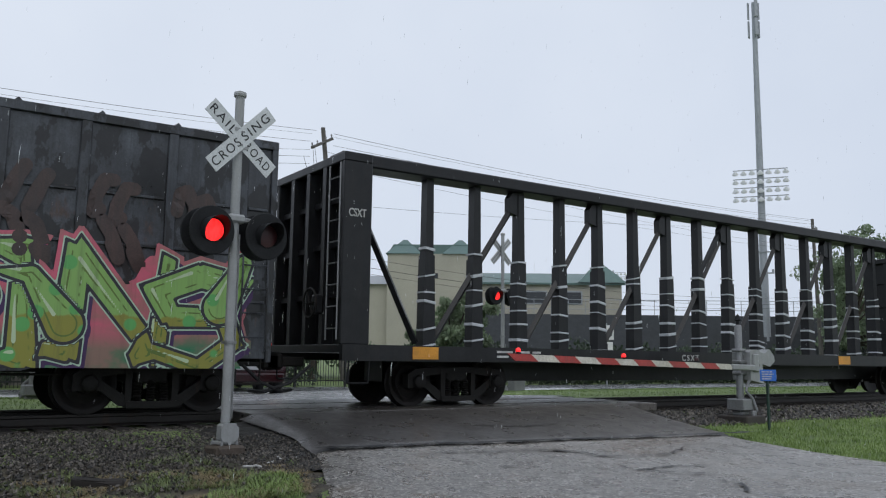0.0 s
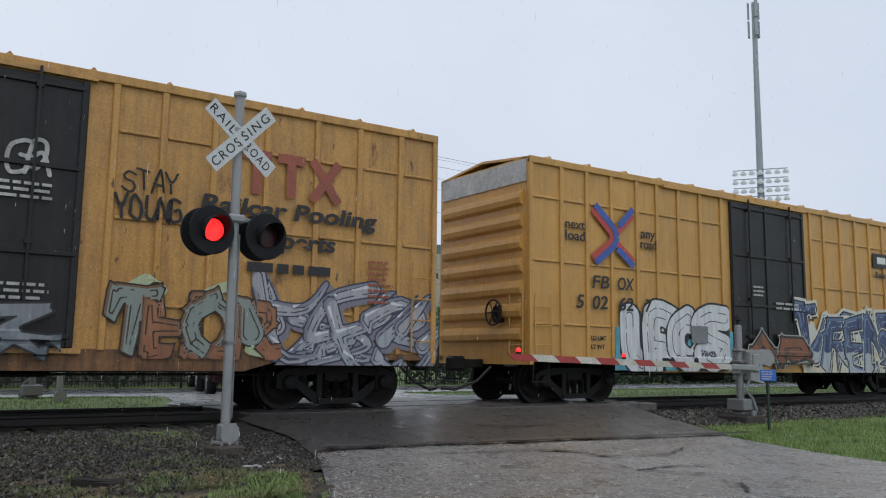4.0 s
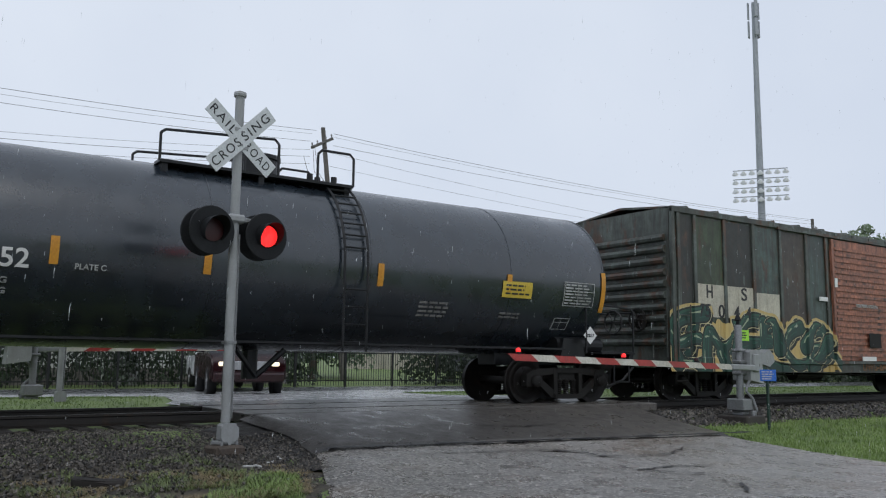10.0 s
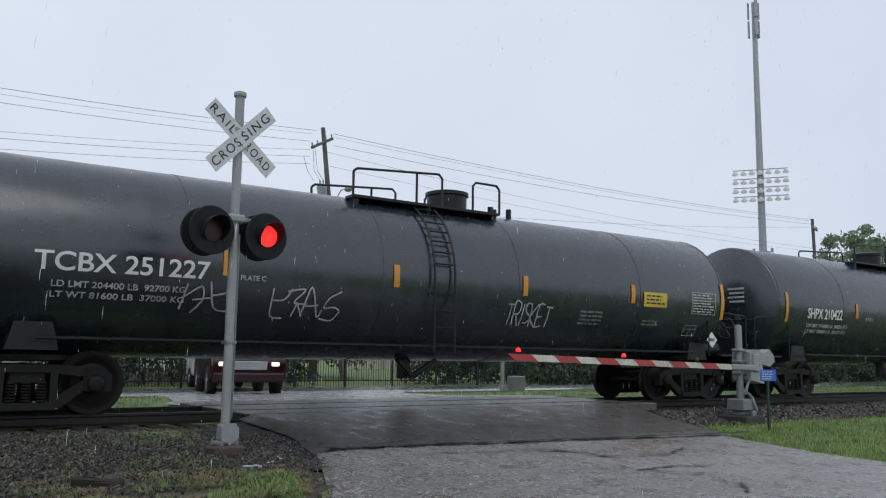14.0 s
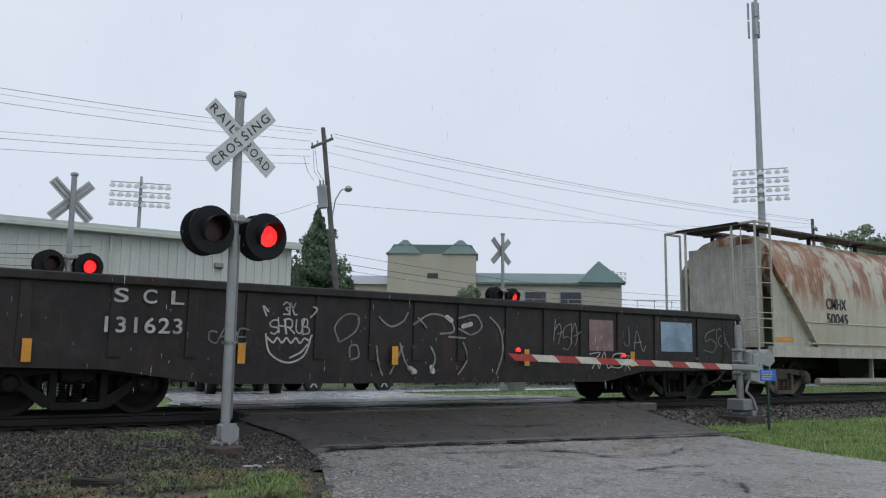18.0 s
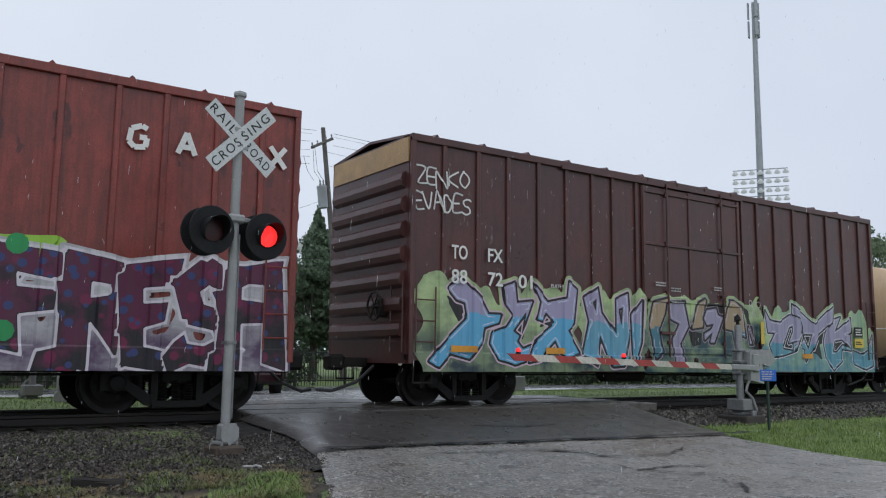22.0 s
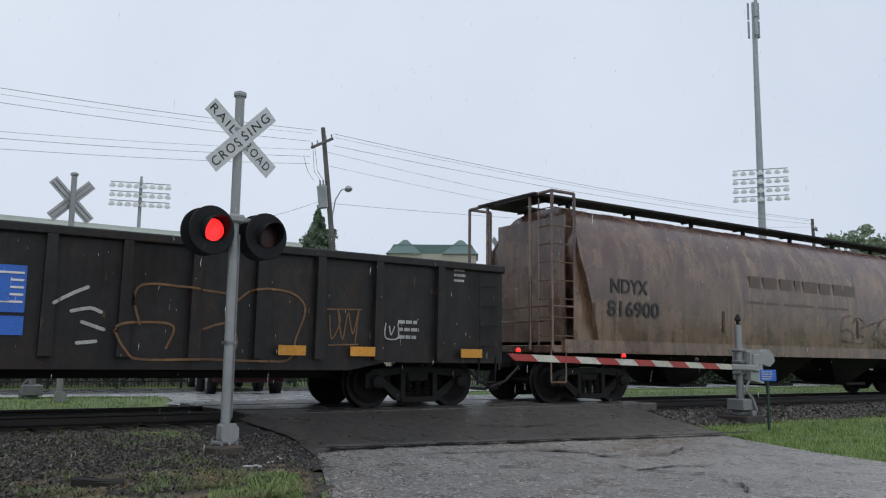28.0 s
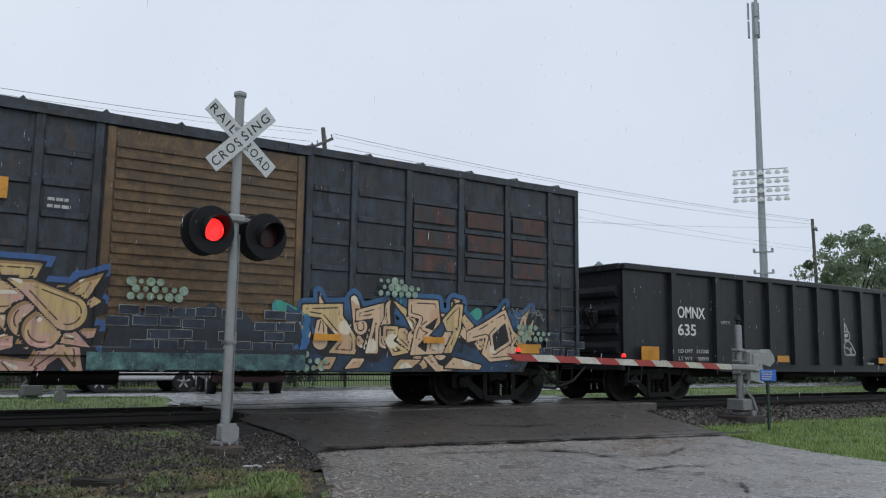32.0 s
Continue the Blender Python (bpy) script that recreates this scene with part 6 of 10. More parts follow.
bars_of_text(c["ob"], 7.6, 2.42, 0.6, 0.1, 1, M["faded_white"], y=-1.665)

c = boxcar("boxcar", "weathered green boxcar with salmon door and green and yellow graffiti", -80.78, -65.17, 4.47, M["hs_green"],
           (0.24, 0.81, 1.9, 3.03, 4.15, 5.29, 6.21, 9.7, 10.4, 11.55, 12.78, 13.86, 14.98), (6.4, 9.5), door_style="corrugated", door_mat=M["hs_door"], rib_w=0.11, end_n=10)
piece(c, "??E?O?", 0.15, 6.35, 0.68, 1.97, ((0.010, 0.050, 0.036), (0.010, 0.044, 0.032)), (0.008, 0.016, 0.012), ((0.54, 0.40, 0.15), (0.52, 0.36, 0.12)), 51, w=0.27, outline=0.044, shine=(0.30, 0.36, 0.24), curvy=True, gap=-0.12, wobble=0.35, key=(0.52, 0.46, 0.26), keyw=0.018, drop=(0.008, 0.012, 0.010), taper=0.8, wave=0.55, flare=0.6, rim=(0.02, 0.085, 0.055), rim_w=0.05, shards=7, inner=((0.02, 0.09, 0.06), 0.09))
piece(c, "?A?E?", 9.5, 15.45, 0.68, 2.6, ((0.010, 0.050, 0.036), (0.010, 0.044, 0.032)), (0.008, 0.016, 0.012), ((0.54, 0.40, 0.15), (0.52, 0.36, 0.12)), 52, w=0.27, outline=0.044, shine=(0.40, 0.46, 0.30), gap=-0.15, wobble=0.35, key=(0.52, 0.46, 0.26), keyw=0.018, drop=(0.008, 0.012, 0.010), taper=1.3, wave=0.95, flare=0.7, rim=(0.02, 0.085, 0.055), rim_w=0.05, shards=8, inner=((0.02, 0.09, 0.06), 0.09))
plate(c, 0.84, 3.0, 1.95, 2.72, M["light_patch"], "stencil_panel", y=-1.562, label="pale repainted number panel")
plate(c, 3.08, 4.05, 1.86, 2.62, M["light_patch"], "stencil_panel", y=-1.562)
for s, x, z in (("H", 1.2, 2.4), ("S", 2.5, 2.4), ("75", 0.9, 1.95), ("0", 1.62, 1.95), ("4", 2.2, 1.95), ("4", 2.65, 1.95)):
    mark(c, s, x, z, 0.3, M["black_letter"], y=-1.572, width=0.22 * len(s))
plate(c, 2.3, 2.72, 1.42, 1.68, surf("lime_sign", (0.35, 0.72, 0.05), 0.4, var=0.1), "placard", y=-1.58, label="bright lime green notice")
for x0, x1, z0, z1, m in ((0.31, 0.74, 0.98, 4.28, "hs_dark"), (0.88, 1.83, 0.98, 4.28, "hs_moss"), (1.97, 2.96, 0.98, 4.28, "hs_dark"), (3.1, 4.08, 0.98, 4.28, "hs_teal"), (4.22, 5.22, 0.98, 4.28, "hs_tan"), (5.36, 6.14, 0.98, 4.28, "hs_teal"), (9.77, 10.33, 0.98, 4.28, "hs_teal"), (10.47, 11.48, 0.98, 4.28, "hs_moss"), (11.62, 12.71, 0.98, 4.28, "hs_moss"), (12.85, 13.79, 0.98, 4.28, "hs_teal"), (13.93, 14.91, 0.98, 4.28, "hs_rust")):
    if m not in M:
        M[m] = surf(m, {"hs_tan": (0.078, 0.062, 0.048), "hs_dark": (0.03, 0.033, 0.03), "hs_teal": (0.065, 0.095, 0.085), "hs_rust": (0.085, 0.05, 0.035), "hs_moss": (0.05, 0.072, 0.038)}[m], 0.5, var=0.45, scale=0.8, streak=0.9, grime=(0.035, 0.026, 0.02), rust=0.3, rustcol=(0.08, 0.042, 0.026), off=len(m), mottle=0.5, peel=((0.09, 0.11, 0.10), 0.12, 5, 1.2))
    plate(c, x0, x1, z0, z1, M[m], "side_panel", y=-1.5475)
bars_of_text(c["ob"], 2.36, 1.46, 0.3, 0.18, 3, M["black_letter"], y=-1.59)
mark(c, "DOOR OPENING W 10-0 H 10-6", 7.4, 2.45, 0.09, M["faded_white"], y=-1.672, width=1.1)
plate(c, 8.0, 8.6, 1.35, 1.75, M["truck_iron"], "patch", y=-1.668)
plate(c, 6.42, 6.55, 2.95, 3.2, M["white_paint"], "sticker", y=-1.668)
plate(c, 5.75, 6.15, 2.55, 2.66, M["white_paint"], "sticker")
plate(c, 14.9, 15.1, 0.95, 1.35, M["orange_bar"], "reflector")
scrawl(c, "O?", 13.6, 14.9, 2.3, 3.2, M["faded_white"], 53, w=0.03)
plate(c, 7.6, 8.3, 0.98, 1.1, M["white_paint"], "notice_panel", y=-1.668)
mark(c, "DWG-BAM", 7.7, 0.72, 0.22, M["dim_orange"], y=-1.62, width=1.4)

for nm, xl, xr, t0, t1, num, ld, pl, lx, dx, stripe, top in (
        ("tilx", -98.0, -82.3, 1.67, 14.45, "TILX 270452", "LD LMT 211200 LB  95750 KG", (5.85, 9.35), 8.85, 7.8, (4.25, 6.45, 9.55, 12.45), 4.1),
        ("shpx", -115.05, -98.95, 1.75, 14.55, "SHPX 210422", "LD LMT 191000 LB  86650 KG", (5.35, 9.6), 8.9, 7.65, (4.1, 7.1, 10.2, 12.55), 3.98),
        ("tcbx", -133.3, -116.1, 1.7, 15.95, "TCBX 251227", "LD LMT 204400 LB  92700 KG", (6.9, 10.3), 8.25, 9.6, (4.3, 7.42, 10.4, 13.45), 3.95)):
    c = tank_car("tank_car", "glossy black tank car with white stencils and orange reflectors", xl, xr, t0, t1, top=top, rad=1.55, platform=pl, ladder_x=lx, dome_x=dx)
    L = xr - xl
    tank_text(c, num, {"tilx": 1.95, "shpx": 1.82, "tcbx": 1.6}[nm], 2.08, 0.26, M["white_paint"], width={"tilx": 2.05, "shpx": 1.62, "tcbx": 2.5}[nm])
    tank_text(c, ld, 1.85, 1.84, 0.09, M["faded_white"], width=1.9)
    tank_text(c, ld.replace("LD LMT", "LT WT").replace("211200", "74800").replace("191000", "72000").replace("204400", "81600").replace("95750", "33950").replace("86650", "32650").replace("92700", "37000"), 1.85, 1.68, 0.09, M["faded_white"], width=1.9)
    for i, x in enumerate(stripe):
        tank_bar(c, x, 0.12, 2.15, 2.55, M["orange_bar"], "reflector")
    tank_bar(c, 0.85, 0.12, 1.95, 2.7, M["orange_bar"], "reflector")
    tank_bar(c, L - 0.7, 0.12, 1.9, 2.75, M["orange_bar"], "reflector")
    tank_bar(c, L - 3.35, 0.75, 2.1, 2.42, M["placard_yellow"], "notice_panel")
    tank_print(c, L - 3.27, 2.14, 0.6, 0.24, 3, M["black_letter"], 3)
    tank_table(c, L - 1.75, 2.0, 0.85, 0.5, 7, M["faded_white"], 4)
    tank_print(c, L - 5.2, 1.6, 0.7, 0.35, 4, M["dim_white"], 5)
    tank_print(c, L - 3.3, 1.65, 0.55, 0.16, 2, M["dim_white"], 6)
    tank_table(c, L - 1.85, 1.45, 0.42, 0.28, 0, M["faded_white"], 7)
    diamond(c, L - 0.95, 1.42, 0.19, "3257")
    tank_text(c, "PLATE C", 4.6, 2.1, 0.08, M["faded_white"])
    if nm == "tcbx":
        for wd, xa, xb, sd in (("??", 3.7, 4.5, 61), ("????", 5.1, 6.4, 62), ("TRISKET", 10.05, 11.2, 63)):
            on_tank(c, ribbon_mesh([rounded(q, 5) for q in strokes_of(wd, xa, xb, 1.55, 2.0, sd, 0.2, 0.1)], 0.028, lambda x: 1.6, 0.012, "tag", M["faded_white"], c["ob"], "thin white graffiti tag", step=0.2))
    # writing on the rear head
    bm = bmesh.new()
    for i in range(4):
        box(bm, -0.012, -0.004, -0.85, -0.85 + 0.5 * (1 - 0.1 * (i % 2)), c["zc"] + 0.35 - i * 0.11, c["zc"] + 0.40 - i * 0.11)
    part("small_print", bm, M["faded_white"], c["ob"]).location = (0.12, 0, 0)

c = covered_hopper("covered_hopper", "pale grey covered hopper car streaked with rust", -153.2, 18.7, (0.45, 18.15), M["cmhx"], M["cmhx_low"], (1.35, 17.5), 1.7, top=4.3, walk_z=4.46)
mark(c, "CMHX", 2.6, 2.35, 0.28, M["black_letter"], width=0.95)
mark(c, "50045", 2.6, 1.95, 0.28, M["black_letter"], width=1.0)
plate(c, 17.1, 18.1, 1.45, 1.56, M["orange_bar"], "reflector", y=-1.45)
plate(c, 0.5, 1.3, 1.45, 1.55, M["orange_bar"], "reflector", y=-1.45)
plate(c, 15.85, 16.05, 1.38, 1.56, M["light_patch"], y=-1.592)
bars_of_text(c["ob"], 9.0, 1.62, 1.6, 0.2, 1, M["dim_white"])
for z in (1.97, 1.42):
    part("side_seam", boxed(1.6, 16.6, -1.618, -1.58, z - 0.02, z + 0.015, bev=0.006), M["cmhx_low"], c["ob"])
part("discharge_pipe", rail_of([(2.6, -1.25, 0.42), (15.9, -1.25, 0.42)], 0.09, 10), M["cmhx_low"], c["ob"])
for x in (5.3, 9.4, 13.4):
    part("pipe_hanger", boxed(x - 0.03, x + 0.03, -1.3, -1.2, 0.42, 1.1), M["cmhx_low"], c["ob"])
part("jacking_pad", boxed(17.3, 17.55, -1.55, -1.4, 0.95, 1.2, bev=0.02), M["cmhx_low"], c["ob"])

c = gondola("gondola", "low rusty brown gondola covered in white scrawled graffiti", -170.8, -154.4, 2.05, M["scl_brown"],
            (0.9, 2.1, 3.22, 4.15, 5.36, 6.4, 7.3, 8.27, 9.4, 10.37, 11.37, 12.45, 13.61, 15.05), (1.75, 1.7), belly=0.46, rib_d=0.03)
for i, s in enumerate("SCL"):
    mark(c, s, 2.06 + i * 0.41, 1.66, 0.2, M["faded_white"], y=-1.568, width=0.2)
mark(c, "131623", 1.95, 1.22, 0.22, M["faded_white"], y=-1.568, spread=1.15, width=1.12)
for x in (0.95, 4.0, 6.8, 9.8, 12.75):
    plate(c, x - 0.06, x + 0.06, 0.78, 1.1, M["orange_bar"], "reflector", y=-1.62)
scrawl(c, "SHRUB", 4.5, 5.2, 1.28, 1.5, M["faded_white"], 71, w=0.025)
scrawl(c, "12", 4.72, 4.95, 1.56, 1.76, M["faded_white"], 72, w=0.025)
doodle(c, [[(4.42, 1.25), (4.5, 0.95), (4.8, 0.8), (5.1, 0.92), (5.22, 1.25)], [(4.45, 1.2), (4.55, 1.12), (4.62, 1.2), (4.7, 1.12), (4.78, 1.2), (4.86, 1.12), (4.94, 1.2), (5.02, 1.12), (5.1, 1.2), (5.2, 1.14)], [(4.85, 0.88), (5.05, 0.98), (5.15, 1.1)],
           [(4.42, 1.55), (4.36, 1.7), (4.45, 1.62)], [(5.2, 1.55), (5.3, 1.68), (5.24, 1.72)]], M["faded_white"], 0.03)
doodle(c, [[(5.75, 1.15), (5.65, 1.4), (5.85, 1.62), (6.1, 1.6), (6.05, 1.35), (5.75, 1.15)], [(5.95, 0.9), (5.95, 1.08), (6.08, 1.1), (6.12, 0.92), (5.98, 0.86)]], M["dim_white"], 0.03)
doodle(c, [[(6.5, 1.6), (6.75, 1.45), (7.0, 1.55), (7.1, 1.7)], [(6.45, 1.1), (6.5, 0.8), (6.6, 0.6)], [(6.95, 1.15), (7.05, 0.85), (7.2, 0.62)], [(7.0, 1.1), (6.85, 0.8), (6.75, 0.62)], [(7.2, 1.5), (7.6, 1.7), (8.0, 1.62), (8.1, 1.4), (7.8, 1.35)],
           [(7.6, 1.1), (7.7, 0.9), (7.6, 0.65)], [(8.2, 1.65), (8.6, 1.72), (8.75, 1.5), (8.5, 1.35), (8.2, 1.45)], [(8.3, 1.2), (8.4, 0.9), (8.2, 0.62)], [(8.95, 1.7), (9.2, 1.45), (9.25, 1.0), (9.1, 0.62)], [(7.3, 1.62), (7.5, 1.45)], [(8.0, 1.3), (8.35, 1.28)]], M["dim_white"], 0.035)
doodle(c, [[(7.15, 0.72), (7.25, 0.66)], [(7.62, 0.74), (7.66, 0.66)], [(8.3, 1.5), (8.5, 1.55)], [(7.95, 1.66), (8.05, 1.6)]], M["faded_white"], 0.09)
for wd, xa, xb, za, zb, sd, m in (("???", 10.55, 11.25, 1.2, 1.65, 75, "dim_white"), ("????", 11.55, 12.75, 0.75, 1.05, 76, "faded_white"), ("J?", 12.55, 13.15, 1.2, 1.6, 77, "dim_white"), ("??", 15.15, 16.05, 1.2, 1.7, 78, "dim_white"), ("CARE", 3.5, 4.1, 1.1, 1.3, 79, "dim_white")):
    scrawl(c, wd, xa, xb, za, zb, M[m], sd, w=0.025)
plate(c, 13.75, 14.8, 1.12, 1.78, surf("blue_patch", (0.22, 0.31, 0.40), 0.5, var=0.3, rust=0.2), "patch", y=-1.54)
plate(c, 11.55, 12.25, 1.1, 1.75, surf("pink_patch", (0.20, 0.13, 0.12), 0.5, var=0.4), "patch", y=-1.54)
part("load", boxed(7.8, 11.3, -1.2, 1.2, 1.0, 2.0, bev=0.2), M["truck_iron"], c["ob"], "dark scrap load just above the rim")

c = tank_car("tank_car", "cream and black tank car with twin blue stripes", -183.8, -172.1, 1.54, 10.75, top=3.97, rad=1.47, shell=M["cream"], band=1.92, platform=(4.85, 7.4), ladder_x=6.75, dome_x=7.1, hand=M["white_paint"], gap=0.75, board=(4.8, 7.35))
for z in (2.38, 2.58):
    tank_bar(c, 0.75, 10.3, z, z + 0.07, M["stripe_blue"], "stripe")
for x in (0.95, 3.1, 5.0, 8.55, 10.75):
    tank_bar(c, x, 0.1, 1.9, 2.36, surf("ochre", (0.30, 0.17, 0.03), 0.4, var=0.2), "reflector")
tank_text(c, "SHPX", 1.95, 1.98, 0.24, M["black_letter"], width=0.9)
tank_text(c, "203991", 3.25, 1.98, 0.24, M["black_letter"], width=1.15)
tank_text(c, "VENT BEFORE UNLOADING", 5.12, 2.12, 0.11, M["black_letter"], width=1.4)
tank_text(c, "LIMESTONE SLURRY", 8.7, 2.12, 0.13, M["black_letter"], width=1.3)
tank_text(c, "NO PRESSURE RELIEF DEVICE", 8.9, 1.98, 0.05, M["black_letter"], width=1.0)
tank_text(c, "LD LMT 224600 LB 101850 KG", 1.9, 1.72, 0.09, M["faded_white"], width=1.8)
tank_text(c, "LT WT   61400 LB  27850 KG   NEW 03-2001", 1.9, 1.56, 0.09, M["faded_white"], width=2.6)
tank_print(c, 5.1, 1.3, 0.9, 0.5, 5, M["dim_white"], 3)
tank_print(c, 8.9, 1.35, 0.9, 0.4, 6, M["dim_white"], 4)
tank_print(c, 7.7, 1.5, 0.5, 0.3, 2, M["faded_white"], 4)
on_tank(c, ribbon_mesh([rounded(q) for q in ([(8.47, 2.7), (8.27, 2.95), (8.32, 3.2), (8.57, 3.3), (8.67, 3.0), (8.47, 2.7)], [(8.72, 2.65), (8.74, 3.3), (8.92, 2.85), (9.10, 3.3), (9.14, 2.65)], [(9.17, 3.3), (9.24, 2.95), (9.44, 2.95), (9.47, 3.3), (9.40, 2.6)], [(9.52, 2.65), (9.64, 3.25), (9.77, 3.2), (9.87, 2.65)], [(9.56, 2.9), (9.82, 2.9)])], 0.07, lambda x: 1.6, 0.015, "emblem", M["blue"], c["ob"], "blue brush-stroke emblem", step=0.1))

c = boxcar("boxcar", "tall maroon boxcar with pastel graffiti along its lower half", -201.12, -185.58, 5.02, M["tofx"],
           (0.74, 1.53, 2.27, 3.06, 3.82, 4.57, 5.17, 5.9, 9.65, 10.26, 10.98, 11.8, 12.57, 13.32, 14.08, 14.91), (6.05, 9.5), rib_w=0.09, end_top=surf("tan_band", (0.46, 0.30, 0.14), 0.5, var=0.25), end_n=7)
INK, MINT = (0.012, 0.011, 0.013), (0.42, 0.54, 0.27)
piece(c, "", 0.2, 4.1, 0.66, 2.58, ((0.33, 0.30, 0.45), (0.11, 0.38, 0.60)), INK, (MINT, (0.035, 0.055, 0.07)), 81, turn=(0.2, 0.5), outline=0.045, key=(0.55, 0.42, 0.50), keyw=0.03, wave=0.3, split=1.75, drop=INK, inner=((0.50, 0.55, 0.68), 0.03),
      shapes=([(0.85, 2.2), (1.15, 2.4), (1.6, 2.05), (1.8, 1.75), (2.1, 1.75), (2.05, 1.6), (1.7, 1.5), (1.65, 1.25), (1.35, 0.9), (0.9, 1.0), (0.65, 0.75), (0.45, 0.85), (0.9, 1.3), (1.3, 1.65), (1.15, 1.9)],
              [(2.15, 2.3), (2.45, 2.4), (2.5, 2.0), (2.9, 2.05), (2.7, 1.6), (2.5, 1.25), (2.65, 1.1), (2.95, 1.2), (2.8, 0.9), (2.45, 0.8), (2.05, 0.9), (1.85, 1.2), (1.9, 1.4), (2.2, 1.5), (2.4, 1.75), (2.2, 1.95)],
              [(2.9, 2.4), (3.3, 2.05), (3.8, 2.15), (3.85, 2.5), (4.1, 2.35), (4.0, 1.65), (3.8, 1.5), (4.15, 1.05), (3.7, 0.95), (3.5, 1.3), (3.05, 0.9), (2.8, 0.85), (3.0, 1.3), (3.45, 1.6), (3.0, 1.7), (3.1, 2.05)]),
      holes=([(0.8, 2.05), (1.25, 1.95), (1.3, 1.7), (1.1, 1.6)], [(2.4, 1.45), (2.75, 1.85), (2.65, 1.3)], [(3.05, 1.55), (3.25, 1.85), (3.5, 1.65)]))
piece(c, "", 4.15, 6.1, 0.68, 2.5, ((0.33, 0.30, 0.45), (0.13, 0.34, 0.47)), INK, (MINT, (0.035, 0.06, 0.08)), 84, outline=0.05, key=(0.55, 0.42, 0.50), keyw=0.03, wave=0.3, split=1.7, drop=INK, inner=((0.50, 0.55, 0.68), 0.03), turn=(0.3, 0.5),
      shapes=([(4.25, 1.0), (4.45, 1.7), (4.3, 2.2), (4.7, 2.42), (4.8, 1.9), (5.2, 1.45), (5.2, 2.2), (5.6, 2.35), (5.65, 1.5), (5.45, 0.8), (5.1, 0.78), (4.75, 1.45), (4.65, 0.8)], [(5.7, 1.9), (6.0, 2.2), (5.95, 1.3), (5.75, 0.85)]),
      holes=([(4.5, 2.1), (4.62, 2.2), (4.6, 1.9)], [(5.3, 2.0), (5.45, 2.05), (5.4, 1.6)]))
piece(c, "", 6.1, 10.25, 0.66, 2.5, ((0.36, 0.27, 0.17), (0.06, 0.18, 0.24)), INK, (MINT, (0.026, 0.065, 0.085)), 82, turn=(0.6, 0.72), outline=0.05, key=(0.30, 0.24, 0.30), keyw=0.02, wave=0.28, split=1.65, tone=(0.31, 0.28, 0.40), drop=INK, inner=((0.45, 0.42, 0.52), 0.03),
      shapes=([(6.2, 1.7), (6.35, 2.2), (6.8, 2.3), (6.7, 1.95), (6.5, 1.6), (6.6, 1.1), (6.35, 0.95), (6.3, 1.4)], [(6.85, 2.2), (7.35, 2.25), (7.5, 1.7), (7.2, 1.3), (7.3, 0.9), (7.0, 0.85), (6.95, 1.4), (7.2, 1.75), (6.9, 1.85)],
              [(7.6, 1.65), (7.85, 2.25), (8.1, 2.35), (8.05, 2.0), (8.0, 1.7)],
              [(8.15, 2.1), (8.5, 2.15), (8.55, 2.0), (8.75, 1.95), (8.4, 1.35), (8.25, 1.35), (8.35, 1.6), (8.05, 1.4), (8.05, 1.55), (8.3, 1.65), (8.4, 1.8), (8.15, 1.75), (8.05, 1.9)],
              [(8.75, 1.7), (9.0, 2.35), (9.15, 2.35), (9.45, 2.2), (9.6, 1.5), (9.35, 1.55), (9.25, 1.0), (9.1, 1.65)],
              [(9.7, 1.75), (9.9, 1.75), (9.95, 1.35), (9.75, 1.35)]),
      holes=([(7.5, 1.6), (7.95, 1.55), (7.9, 1.3), (7.6, 1.25)], [(8.1, 2.25), (8.85, 2.25), (8.7, 2.0), (8.55, 2.0), (8.5, 2.15), (8.15, 2.1)], [(9.5, 2.25), (9.7, 2.15), (10.1, 1.35), (10.2, 0.8), (9.95, 1.25)], [(9.15, 2.0), (9.3, 2.0), (9.3, 1.85), (9.15, 1.85)]))
